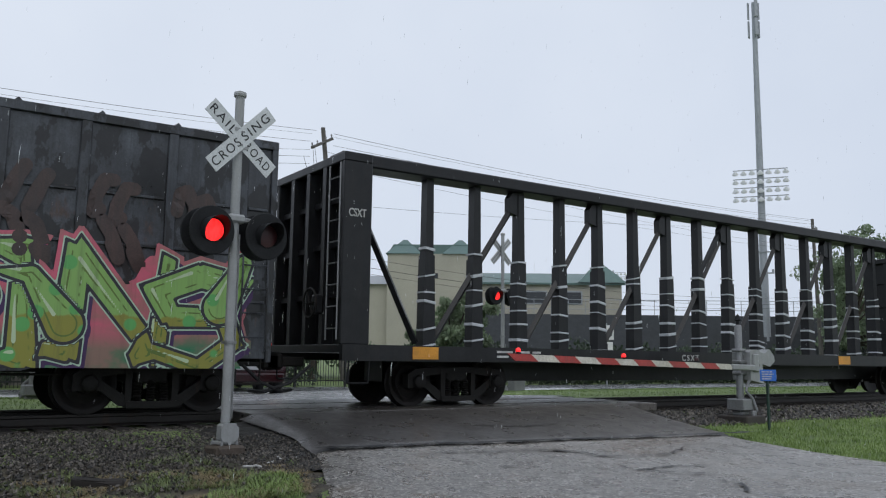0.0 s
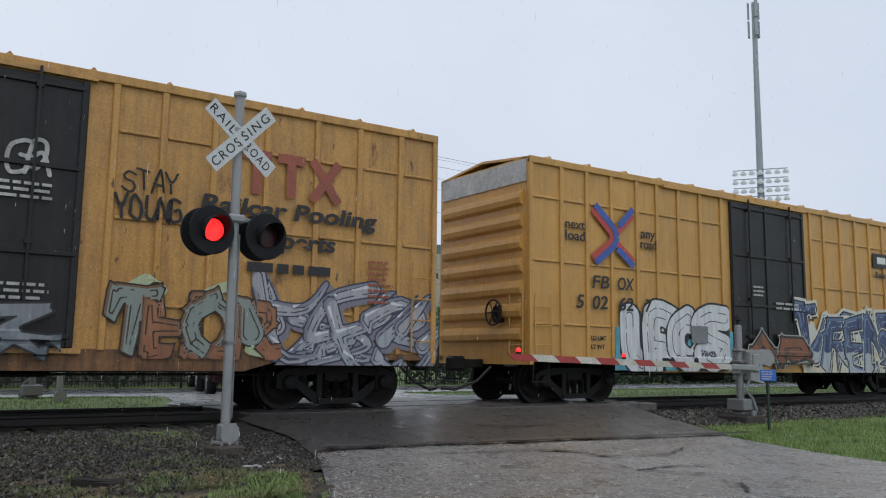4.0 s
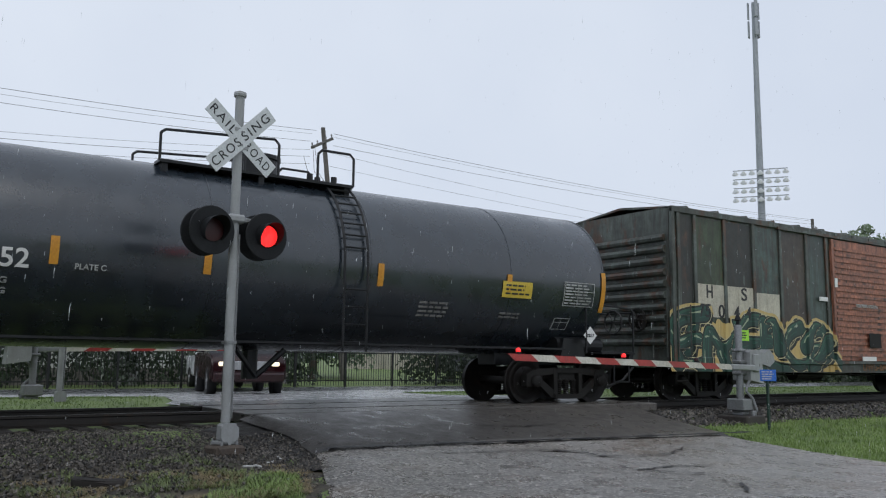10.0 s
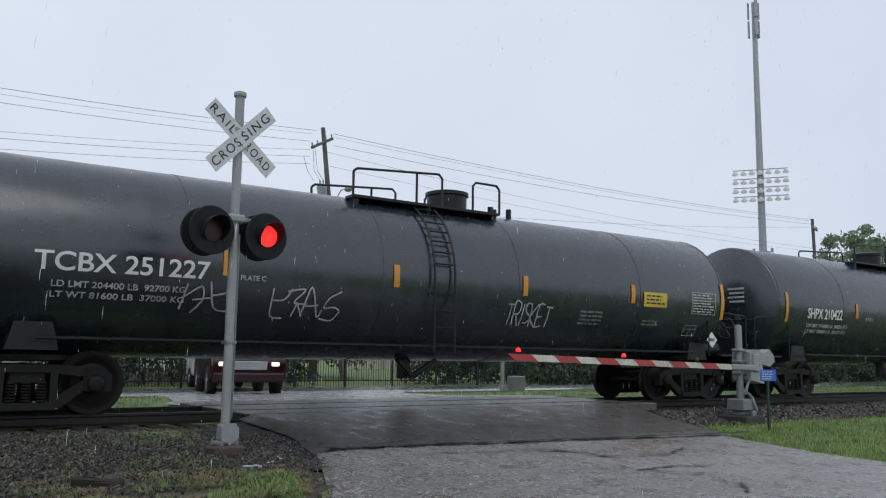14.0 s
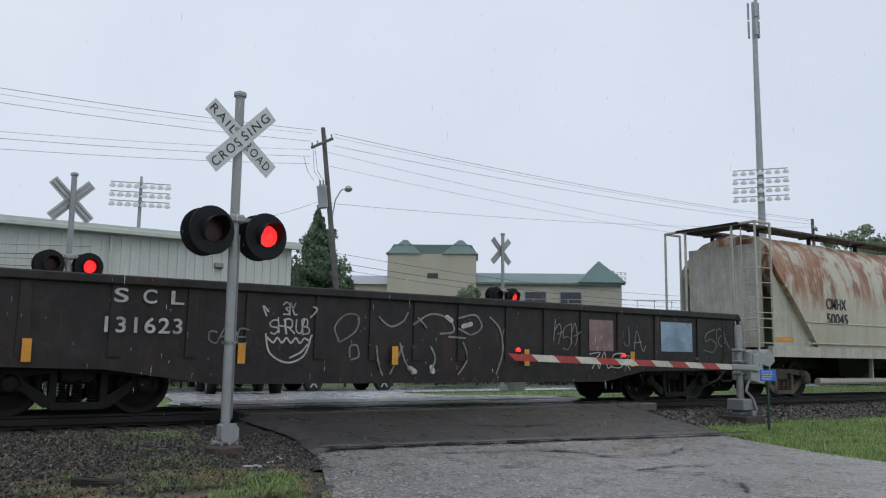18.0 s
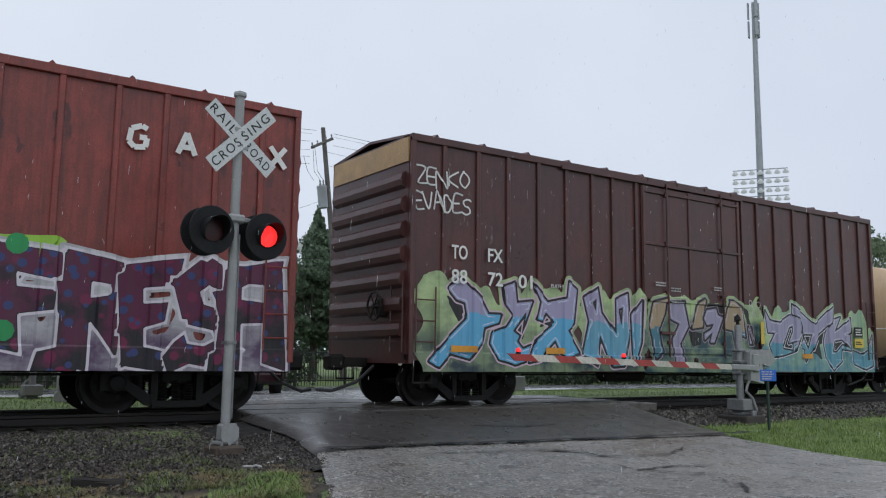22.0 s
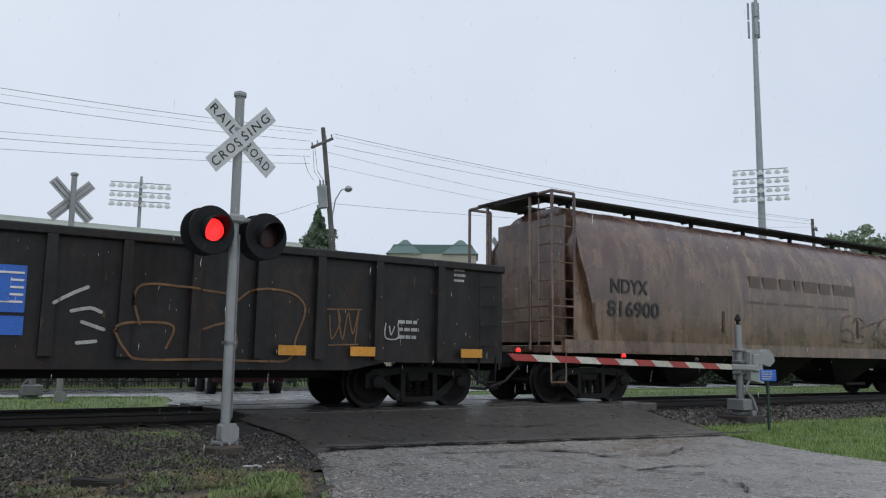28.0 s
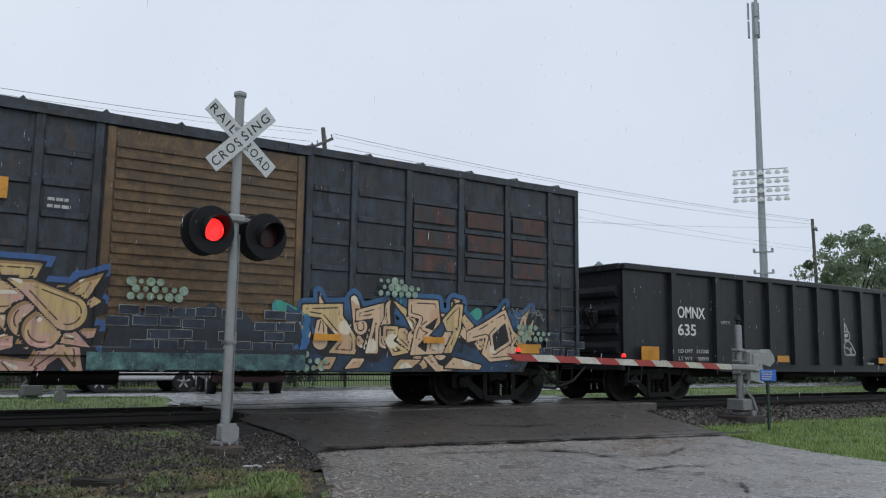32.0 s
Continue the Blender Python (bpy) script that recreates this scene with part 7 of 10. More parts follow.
piece(c, "", 10.3, 15.4, 0.68, 2.45, ((0.33, 0.31, 0.45), (0.10, 0.29, 0.38)), INK, (MINT, (0.075, 0.23, 0.31)), 83, turn=(0.3, 0.45), outline=0.04, key=(0.62, 0.60, 0.66), keyw=0.022, wave=0.34, split=1.4, drop=INK, inner=((0.55, 0.55, 0.62), 0.02),
      shapes=([(10.45, 2.2), (10.65, 1.95), (11.0, 1.9), (11.45, 2.1), (11.8, 2.15), (12.0, 2.0), (12.0, 1.75), (11.8, 1.45), (11.65, 1.2), (11.2, 1.1), (10.75, 1.05), (10.6, 1.35), (10.85, 1.65), (10.55, 1.65)],
              [(13.35, 2.05), (13.8, 2.15), (13.5, 1.75), (13.75, 1.85), (14.3, 2.15), (14.3, 1.75), (14.0, 1.7), (14.25, 1.65), (14.25, 1.25), (13.8, 1.3), (13.75, 0.95), (13.3, 0.72), (13.05, 1.05), (12.95, 1.45), (13.05, 1.7)],
              [(11.6, 2.4), (12.55, 1.9), (13.4, 2.4), (13.35, 2.0), (12.7, 1.65), (12.55, 1.35), (12.1, 0.95), (12.1, 1.25), (11.9, 1.35), (12.05, 1.5), (12.05, 1.85), (11.95, 2.05), (11.6, 2.15)],
              [(14.35, 1.25), (14.75, 1.15), (15.1, 1.3), (15.35, 1.7), (15.3, 0.85), (14.9, 0.75), (14.35, 0.9)]),
      holes=([(11.1, 1.25), (11.45, 1.8), (11.6, 1.85), (11.6, 1.7), (11.4, 1.4), (11.9, 1.5), (11.6, 1.4), (11.6, 1.2)], [(12.0, 1.65), (12.45, 1.65), (12.25, 1.25)],
             [(12.7, 1.65), (13.0, 1.75), (12.95, 1.45), (12.75, 1.4), (12.85, 1.0), (12.4, 1.2)], [(13.4, 1.5), (13.85, 1.55), (14.2, 1.3), (13.85, 1.4), (13.55, 1.2), (13.3, 1.2)]))
scrawl(c, "BOO", 9.85, 10.2, 2.2, 2.38, M["faded_white"], 86, w=0.02)
scrawl(c, "YAH", 9.85, 10.2, 1.98, 2.16, M["faded_white"], 87, w=0.02)
scrawl(c, "ZENKO", 0.12, 1.3, 4.1, 4.4, M["white_paint"], 84)
scrawl(c, "EVADES", 0.1, 1.35, 3.65, 3.95, M["white_paint"], 85)
for s, x, z in (("TO", 0.9, 2.76), ("FX", 1.75, 2.76), ("88", 0.9, 2.3), ("72", 1.75, 2.3), ("01", 2.5, 2.3)):
    mark(c, s, x, z, 0.25, M["white_paint"], width=0.36)
mark(c, "PLATE F", 3.35, 2.35, 0.07, M["faded_white"])
for x, w in ((0.9, 0.6), (3.2, 0.5), (11.9, 0.45)):
    plate(c, x, x + w, 1.02, 1.14, M["orange_bar"], "reflector", y=-1.625)
for x, z in ((6.4, 2.55), (6.9, 2.45), (6.9, 2.2), (8.4, 2.55)):
    bars_of_text(c["ob"], x, z, 0.35, 0.12, 2, M["faded_white"], y=-1.66, seed=int(x))
plate(c, 14.33, 14.72, 1.62, 1.9, M["black_letter"], "notice_panel", y=-1.65, label="small black notice panel with white lines")
bars_of_text(c["ob"], 14.37, 1.66, 0.3, 0.2, 3, M["white_paint"], y=-1.662, seed=3)
plate(c, 14.31, 14.74, 1.34, 1.58, M["placard_yellow"], "notice_panel", y=-1.65, label="small yellow notice panel")
bars_of_text(c["ob"], 14.35, 1.4, 0.35, 0.12, 2, M["black_letter"], y=-1.662, seed=4)
plate(c, 10.15, 10.28, 1.35, 1.9, M["placard_yellow"], "reflector", y=-1.65)

c = boxcar("boxcar", "tall brick-red boxcar with turquoise and black and white graffiti", -218.87, -203.33, 5.03, M["gatx"],
           (0.76, 1.46, 2.22, 3.02, 3.81, 4.54, 5.3, 6.07, 9.6, 10.22, 11.02, 11.82, 12.6, 13.31, 14.12, 14.87), (6.3, 9.4), rib_w=0.09, end_top=M["faded_white"], end_n=7)
piece(c, "JAWA", 1.55, 5.4, 0.64, 2.25, ((0.13, 0.42, 0.46), (0.18, 0.52, 0.52)), (0.008, 0.012, 0.02), ((0.09, 0.045, 0.20), (0.15, 0.06, 0.29)), 91, w=0.29, outline=0.03, shine=(0.5, 0.72, 0.70), wobble=0.16, gap=-0.02, key=(0.50, 0.66, 0.66), keyw=0.03, drop=(0.008, 0.03, 0.045), taper=0.35, wave=0.5, flare=0.35, rim=(0.012, 0.07, 0.085), rim_w=0.04, spots=((5.0, (0.05, 0.22, 0.26)),), inner=((0.012, 0.05, 0.06), 0.07))
piece(c, "E", 5.2, 6.3, 0.64, 1.75, ((0.10, 0.34, 0.38), (0.14, 0.42, 0.44)), (0.008, 0.012, 0.02), ((0.12, 0.05, 0.25), (0.16, 0.065, 0.30)), 98, w=0.2, outline=0.03, key=(0.50, 0.66, 0.66), keyw=0.02, drop=(0.008, 0.03, 0.045), taper=0.5, wave=0.6, flare=0.5, shards=3, spots=((7.0, (0.5, 0.5, 0.62)),))
piece(c, "MOSTFRESH", 7.6, 15.25, 0.66, 2.25, ((0.10, 0.012, 0.05), (0.010, 0.010, 0.016)), (0.012, 0.010, 0.016), ((0.60, 0.61, 0.62), (0.10, 0.06, 0.12)), 92, w=0.34, outline=0.012, wobble=0.22, gap=0.12, key=(0.64, 0.60, 0.66), keyw=0.04, taper=0.35, wave=0.8, flare=0.3, spots=((3.1, (0.16, 0.012, 0.06)), (4.3, (0.035, 0.05, 0.16))),
      extra=(([[(7.05, 1.0), (7.7, 1.75)], [(7.0, 0.85), (8.0, 1.2)], [(7.1, 1.35), (7.9, 1.45)]], (0.34, 0.52, 0.05)), ([[(7.4, 0.85), (9.0, 0.85)], [(7.5, 1.2), (8.2, 1.5)], [(11.3, 1.2), (11.4, 2.4)]], (0.02, 0.30, 0.09)), ([[(11.0, 2.35), (11.9, 2.4)]], (0.30, 0.55, 0.06)), ([[(15.0, 0.85), (15.3, 1.5)]], (0.03, 0.30, 0.12))))
for s, x in (("GA", 2.42), ("CX", 3.2)):
    mark(c, s, x, 2.4, 0.26, M["faded_white"], width=0.42)
for x, shape in ((12.75, [[(0.28, 0.3), (0.2, 0.34), (0.05, 0.28), (0.02, 0.08), (0.1, 0.0), (0.26, 0.02), (0.28, 0.16), (0.17, 0.16)]]), (13.5, [[(0.0, 0.0), (0.13, 0.34), (0.27, 0.0)], [(0.07, 0.11), (0.2, 0.11)]]),
                 (14.3, [[(0.0, 0.31), (0.28, 0.31)], [(0.14, 0.3), (0.14, 0.0)]]), (15.0, [[(0.0, 0.0), (0.27, 0.34)], [(0.0, 0.34), (0.27, 0.0)]])):
    ribbon_mesh([[(x + a, 3.98 + b) for a, b in q] for q in shape], 0.085, lambda q: 1.612, 0.0, "emblem", M["white_paint"], c["ob"], "pale block shape", caps=False)
for wd, xa, xb, za, zb, sd in (("BEST", 1.0, 1.35, 2.1, 2.3, 93), ("???", 5.5, 6.0, 1.95, 2.3, 94), ("???", 0.12, 0.6, 1.1, 1.5, 95), ("????", 0.9, 1.4, 1.75, 2.0, 97)):
    scrawl(c, wd, xa, xb, za, zb, M["faded_white"], sd, w=0.03)
bars_of_text(c["ob"], 6.6, 3.0, 0.5, 0.2, 2, M["faded_white"], y=-1.66)
bars_of_text(c["ob"], 8.4, 3.0, 0.6, 0.4, 4, M["dim_white"], y=-1.66)

ore_hopper()

c = covered_hopper("covered_hopper", "grimy brown covered hopper car with faded lettering", -253.6, 16.9, (0.6, 16.1), M["ndyx"], M["ndyx"], (1.4, 15.6), 0.55, top=4.28, walk_z=4.40)
mark(c, "NDYX", 1.5, 2.35, 0.3, M["black_letter"], width=1.15)
mark(c, "816900", 1.4, 1.85, 0.32, M["black_letter"], width=1.6)
M["ghost"] = surf("ghost", (0.085, 0.053, 0.038), 0.4, var=0.4, scale=3, streak=0.6, grime=(0.10, 0.065, 0.047), off=27)
for i, (x, w) in enumerate(((6.3, 0.42), (6.86, 0.55), (7.55, 0.5), (8.2, 0.22), (8.56, 0.62), (9.3, 0.5), (9.95, 1.05))):
    plate(c, x, x + w, 2.58, 3.02, M["ghost"], "faded_emblem", y=-1.592, label="faded dark emblem block" if i == 0 else "")
bars_of_text(c["ob"], 6.2, 2.3, 4.9, 0.13, 1, M["ghost"], y=-1.603, seed=5)
for x in (0.95, 5.2, 11.0, 13.2):
    plate(c, x, x + 0.09, 1.6, 2.1, M["stkx_rust"], "reflector", y=-1.60)
plate(c, 13.4, 13.9, 1.5, 1.68, M["dim_white"], "notice_panel", y=-1.60)
scrawl(c, "?????", 10.2, 13.6, 1.4, 2.1, surf("soot", (0.08, 0.06, 0.05), 0.6), 101, w=0.022)

c = gondola("gondola", "dark weathered gondola with blue emblem panel and orange reflectors", -271.34, -254.99, 2.70, M["djjx"],
            (0.98, 3.1, 4.14, 5.14, 6.19, 7.25, 8.28, 9.31, 10.35, 11.39, 12.44, 13.56, 14.86), (1.65, 1.6), sill=0.68)
mark(c, "DJJX", 2.0, 1.9, 0.22, M["white_paint"], y=-1.545, width=0.75)
mark(c, "19344", 1.98, 1.58, 0.22, M["white_paint"], y=-1.545, width=0.8)
mark(c, "LD LMT    219400", 1.75, 1.15, 0.08, M["faded_white"], y=-1.545, width=1.05)
mark(c, "LT WT      66600", 1.75, 1.0, 0.08, M["faded_white"], y=-1.545, width=1.05)
mark(c, "INSIDE HEIGHT", 0.85, 2.3, 0.06, M["faded_white"], y=-1.545)
plate(c, 7.42, 8.0, 1.45, 2.1, M["sign_blue"], "emblem_panel", y=-1.54, label="blue and white emblem panel")
for i in range(5):
    plate(c, 7.45, 7.97, 1.98 - i * 0.1, 2.01 - i * 0.1, M["white_paint"], "emblem", y=-1.55)
plate(c, 7.6, 7.8, 1.6, 1.95, M["sign_blue"], "emblem", y=-1.556)
plate(c, 7.42, 8.0, 1.14, 1.40, M["sign_blue"], "emblem_panel", y=-1.54)
for x in (0.4, 4.4, 6.6, 11.7, 13.0, 15.3):
    plate(c, x, x + 0.48, 0.92, 1.08 if x > 1 else 1.14, M["orange_bar"], "reflector", y=-1.655)
doodle(c, [[(9.55, 1.35), (9.45, 1.75), (9.65, 1.95), (10.5, 1.9), (10.9, 1.85), (11.0, 1.75), (11.3, 1.95), (11.9, 1.95), (12.2, 1.7), (12.05, 1.2), (11.95, 0.86), (11.5, 0.82), (10.6, 0.84), (9.6, 0.83), (9.35, 0.95), (9.2, 1.3), (9.7, 1.38), (10.05, 1.32), (9.95, 1.0)],
           [(11.0, 1.75), (10.95, 1.5)], [(10.5, 1.3), (10.9, 1.4), (11.05, 1.1), (10.9, 0.85)]], M["dim_orange"], 0.035)
doodle(c, [[(12.65, 1.6), (12.7, 1.2), (12.85, 1.5), (12.8, 1.7), (12.9, 1.2), (13.0, 1.65), (13.1, 1.3), (13.2, 1.7), (13.15, 1.15)], [(12.6, 1.7), (13.25, 1.72)], [(12.65, 1.1), (13.2, 1.12)]], M["dim_orange"], 0.025)
doodle(c, [[(8.35, 1.6), (8.6, 1.75), (8.8, 1.85)], [(8.6, 1.5), (8.85, 1.55), (9.0, 1.5)], [(8.75, 1.35), (9.05, 1.25)], [(8.7, 1.05), (8.95, 1.08)]], M["faded_white"], 0.05)
doodle(c, [[(13.75, 1.5), (13.75, 1.25), (14.0, 1.25), (14.0, 1.5)], [(13.82, 1.45), (13.86, 1.3), (13.93, 1.45)]], M["faded_white"], 0.025)
bars_of_text(c["ob"], 14.0, 1.2, 0.5, 0.4, 3, M["faded_white"], y=-1.545)
bars_of_text(c["ob"], 1.75, 0.86, 1.3, 0.08, 1, M["dim_white"], y=-1.545)
bars_of_text(c["ob"], 15.2, 2.3, 0.3, 0.3, 3, M["faded_white"], y=-1.545)

c = gondola("gondola", "clean black high-sided gondola with white lettering", -288.99, -272.63, 3.02, M["gond_black"],
            (1.52, 3.06, 4.1, 5.12, 6.14, 7.2, 8.25, 9.31, 10.35, 11.38, 12.45, 13.48, 14.91), (1.6, 1.55), sill=0.68)
mark(c, "OMNX", 1.75, 1.9, 0.25, M["white_paint"], y=-1.545, width=0.95)
mark(c, "635", 1.75, 1.5, 0.25, M["white_paint"], y=-1.545, width=0.62)
mark(c, "LD LMT   217200", 1.75, 1.1, 0.08, M["faded_white"], y=-1.545, width=1.05)
mark(c, "LT WT    68800", 1.75, 0.93, 0.08, M["faded_white"], y=-1.545, width=1.05)
mark(c, "PLATE C", 3.25, 1.8, 0.07, M["faded_white"], y=-1.545)
doodle(c, [[(8.3, 1.15), (8.3, 1.4), (8.5, 1.55), (8.75, 1.5), (8.95, 1.3), (8.98, 1.15), (8.3, 1.15)], [(8.45, 1.58), (8.5, 1.75), (8.72, 1.76), (8.78, 1.6), (8.6, 1.5), (8.45, 1.58)], [(8.5, 1.78), (8.5, 2.0), (8.62, 1.92), (8.7, 1.78)], [(8.35, 1.8), (8.36, 2.1)], [(8.5, 1.35), (8.7, 1.3), (8.85, 1.2)]],
       M["faded_white"], 0.05, label="white sprayed outline of plain shapes")
doodle(c, [[(8.42, 1.2), (8.45, 1.35)], [(8.8, 1.22), (8.82, 1.3)], [(8.56, 1.66), (8.66, 1.67)]], M["faded_white"], 0.1)
for x in (0.42, 5.3, 10.0, 11.9, 15.2):
    plate(c, x, x + (0.48 if x > 1 else 0.55), 0.92, 1.08 if x > 1 and x < 15 else 1.22, M["orange_bar"], "reflector", y=-1.655)
bars_of_text(c["ob"], 13.8, 1.0, 0.6, 0.7, 6, M["faded_white"], y=-1.545)
bars_of_text(c["ob"], 9.45, 0.86, 0.6, 0.1, 1, M["faded_white"], y=-1.545)
bars_of_text(c["ob"], 0.4, 0.86, 1.2, 0.09, 1, M["faded_white"], y=-1.545)

c = boxcar("boxcar", "dark blue-grey boxcar with brown ribbed door and gold graffiti", -305.9, -290.34, 4.44, M["blue_box"],
           (0.9, 2.0, 3.1, 4.2, 5.25, 6.05, 9.42, 10.28, 11.4, 12.56, 13.68, 14.79), (6.15, 9.3), door_style="corrugated", door_mat=M["brown_door"],
           beads=(1.5, 1.95, 2.4, 2.85, 3.3, 3.75), rib_w=0.13, bead_h=0.10)
for x0, x1 in ((11.5, 12.4), (12.7, 13.55), (13.8, 14.6)):
    for z in (2.45, 2.9, 3.35):
        plate(c, x0, x1, z + 0.03, z + 0.33, M["red_patch"], "patch", y=-1.592)
piece(c, "", 9.3, 14.15, 0.66, 2.02, ((0.66, 0.49, 0.23), (0.58, 0.38, 0.22)), INK, ((0.04, 0.13, 0.28), (0.014, 0.018, 0.026)), 121, outline=0.03, w=0.17, shards=16, drop=INK, wave=0.8, turn=(0.45, 0.85), tone=(0.66, 0.47, 0.30), spots=((1.3, (0.60, 0.36, 0.22)), (2.1, (0.74, 0.66, 0.50))), inner=((0.05, 0.03, 0.02), 0.055),
      shapes=([(9.35, 1.75), (10.1, 1.8), (10.1, 1.6), (10.35, 1.25), (10.35, 0.95), (9.85, 0.97), (10.05, 1.2), (9.7, 1.55), (9.35, 1.58)],
              [(10.35, 1.7), (10.9, 1.85), (10.9, 1.6), (10.8, 1.4), (10.8, 0.97), (10.55, 0.97), (10.65, 1.35), (10.7, 1.58), (10.35, 1.52)],
              [(10.9, 1.45), (11.2, 1.45), (11.2, 1.3), (11.1, 1.2), (11.45, 1.0), (11.1, 0.93), (10.9, 1.25)],
              [(11.4, 1.95), (12.05, 1.95), (12.1, 1.55), (11.85, 1.3), (12.1, 1.25), (12.3, 1.0), (11.45, 0.95), (11.55, 1.4), (11.65, 1.6), (11.4, 1.65)],
              [(12.15, 1.6), (12.45, 1.9), (12.6, 1.9), (12.55, 1.45), (12.35, 1.0), (12.18, 1.0), (12.4, 1.4), (12.25, 1.4)],
              [(12.7, 1.4), (13.05, 1.55), (13.6, 1.85), (13.8, 1.45), (13.95, 1.35), (13.8, 1.15), (14.2, 1.1), (13.75, 0.9), (13.25, 0.85), (13.05, 1.0), (13.15, 1.3), (12.7, 1.2)],
              [(9.6, 0.7), (9.8, 0.9), (10.0, 0.9), (9.9, 0.7)], [(10.15, 0.7), (10.3, 0.88), (10.55, 0.88), (10.45, 0.73)], [(11.1, 0.7), (11.25, 0.87), (11.7, 0.87), (11.5, 0.73)], [(12.2, 0.73), (12.4, 0.92), (13.05, 0.78), (13.0, 0.7)]),
      holes=([(11.75, 1.45), (12.05, 1.65), (11.95, 1.4)], [(11.6, 1.12), (11.85, 1.3), (11.8, 1.0)], [(13.3, 1.35), (13.6, 1.6), (13.7, 1.25), (13.35, 1.05)]))
piece(c, "?S?", 3.3, 6.05, 0.66, 2.15, ((0.62, 0.45, 0.20), (0.60, 0.36, 0.30)), (0.010, 0.010, 0.012), ((0.05, 0.12, 0.32), (0.04, 0.09, 0.20)), 122, w=0.32, outline=0.04, shine=(0.72, 0.66, 0.55), wobble=0.3, gap=-0.15, drop=(0.010, 0.010, 0.012), taper=0.9, flare=0.6, wave=0.6, rim=(0.36, 0.22, 0.10), rim_w=0.04, shards=8, inner=((0.10, 0.06, 0.03), 0.07))
for x0, x1 in ((9.55, 10.05), (11.7, 12.15)):
    plate(c, x0, x1, 1.17, 1.28, M["orange_bar"], "reflector", y=-1.66)
ribbon_mesh([[(10.95, 1.8), (11.3, 1.9)], [(12.75, 1.6), (12.95, 1.75)], [(13.95, 1.5), (14.1, 1.7)], [(8.9, 1.7), (9.4, 1.5)], [(9.3, 1.0), (9.5, 1.4)]], 0.22, c["hgt"], 0.001, "graffiti", spray("teal_cloud", (0.05, 0.34, 0.26), (0.04, 0.14, 0.34), 1.0, 2.0, 6), c["ob"], "teal and blue sprayed cloud")
rnd = random.Random(9)
piece(c, " ", 6.2, 9.35, 0.93, 1.72, ((0.02, 0.02, 0.02), (0.02, 0.02, 0.02)), BLK, ((0.030, 0.040, 0.055), (0.012, 0.014, 0.018)), 125, lift=0.006, wave=0.5, label="dark sprayed ground of a brick pattern")
for grow, y, m, label in ((0.012, -1.6655, surf("pale_line", (0.20, 0.21, 0.20), 0.5, var=0.7, scale=5, fine=15), "pale sprayed outlines of bricks"), (0.0, -1.669, surf("blue_brick", (0.022, 0.032, 0.05), 0.5, var=0.7, scale=4, fine=15), "dark blue sprayed bricks")):
    rnd = random.Random(9)
    bm = bmesh.new()
    for x0, rows, per in ((6.3, 4, 8), (14.45, 3, 3)):
        for i in range(rows):
            for j in range(per):
                x, z, l = x0 + j * 0.37 + (i % 2) * 0.18 + rnd.uniform(-0.03, 0.03), 0.99 + i * 0.165 + rnd.uniform(-0.015, 0.015), 0.31 + rnd.uniform(-0.04, 0.03)
                if rnd.random() < 0.8:
                    box(bm, x - grow, x + l + grow, y - 0.001 - (0 if x0 < 9 else -0.04), y + 0.001 - (0 if x0 < 9 else -0.04), z - grow, z + 0.12 + grow)
    tagged(part("graffiti", bm, m, c["ob"], label), label, kind="stuff")
plate(c, 6.05, 9.4, 0.68, 0.93, surf("blue_spray", (0.025, 0.06, 0.10), 0.5, var=0.6, scale=5, col2=(0.07, 0.15, 0.13), streak=0.3, grime=(0.02, 0.03, 0.05), mottle=0.6), "graffiti", y=-1.668, label="mottled blue and green sprayed band")
rnd = random.Random(10)
bm = bmesh.new()
for x0, z0 in ((6.6, 1.75), (10.8, 2.02), (13.9, 1.3), (8.0, 0.72), (6.4, 0.72), (9.0, 0.72)):
    for i in range(16):
        bmesh.ops.create_circle(bm, cap_ends=True, segments=8, radius=rnd.uniform(0.035, 0.075), matrix=Matrix.Translation((x0 + (i % 6) * 0.14 + (i // 6 % 2) * 0.07, -1.664, z0 + i // 6 * 0.11)) @ Matrix.Rotation(radians(90), 4, "X"))
tagged(part("graffiti", bm, surf("pale_dots", (0.24, 0.33, 0.25), 0.5, var=0.5, scale=6), c["ob"], "pale sprayed dots"), "pale sprayed dots", kind="stuff")
plate(c, 13.9, 14.5, 1.02, 1.2, M["orange_bar"], "reflector")
scrawl(c, "????", 13.75, 14.6, 1.7, 1.9, M["dim_white"], 123, w=0.02)
plate(c, 4.6, 4.9, 3.0, 3.3, M["orange_bar"], "sticker")
bars_of_text(c["ob"], 5.4, 2.9, 0.35, 0.2, 2, M["faded_white"], y=-1.66)


# ---- ground, road, track ----
def ramp(v, pts):
    for (a, x), (b, y) in zip(pts, pts[1:]):
        if v <= b:
            return x + (y - x) * max(0.0, (v - a) / (b - a))
    return pts[-1][1]


def ground_z(x, y):
    z = ramp(y, ((-60, -0.55), (0, -0.52), (7, -0.47), (9.5, -0.42), (10.8, -0.38), (12.3, -0.22), (16.2, -0.22), (18.0, -0.16), (21, -0.12), (26, -0.32), (34, -0.36), (60, -0.2), (5000, 3)))
    n = noise.noise(Vector((x * 0.7, y * 0.7, 0))) * 0.03 + noise.noise(Vector((x * 2.3, y * 2.3, 4))) * 0.012
    return z + (n if abs(x) < 60 and -20 < y < 40 else 0)


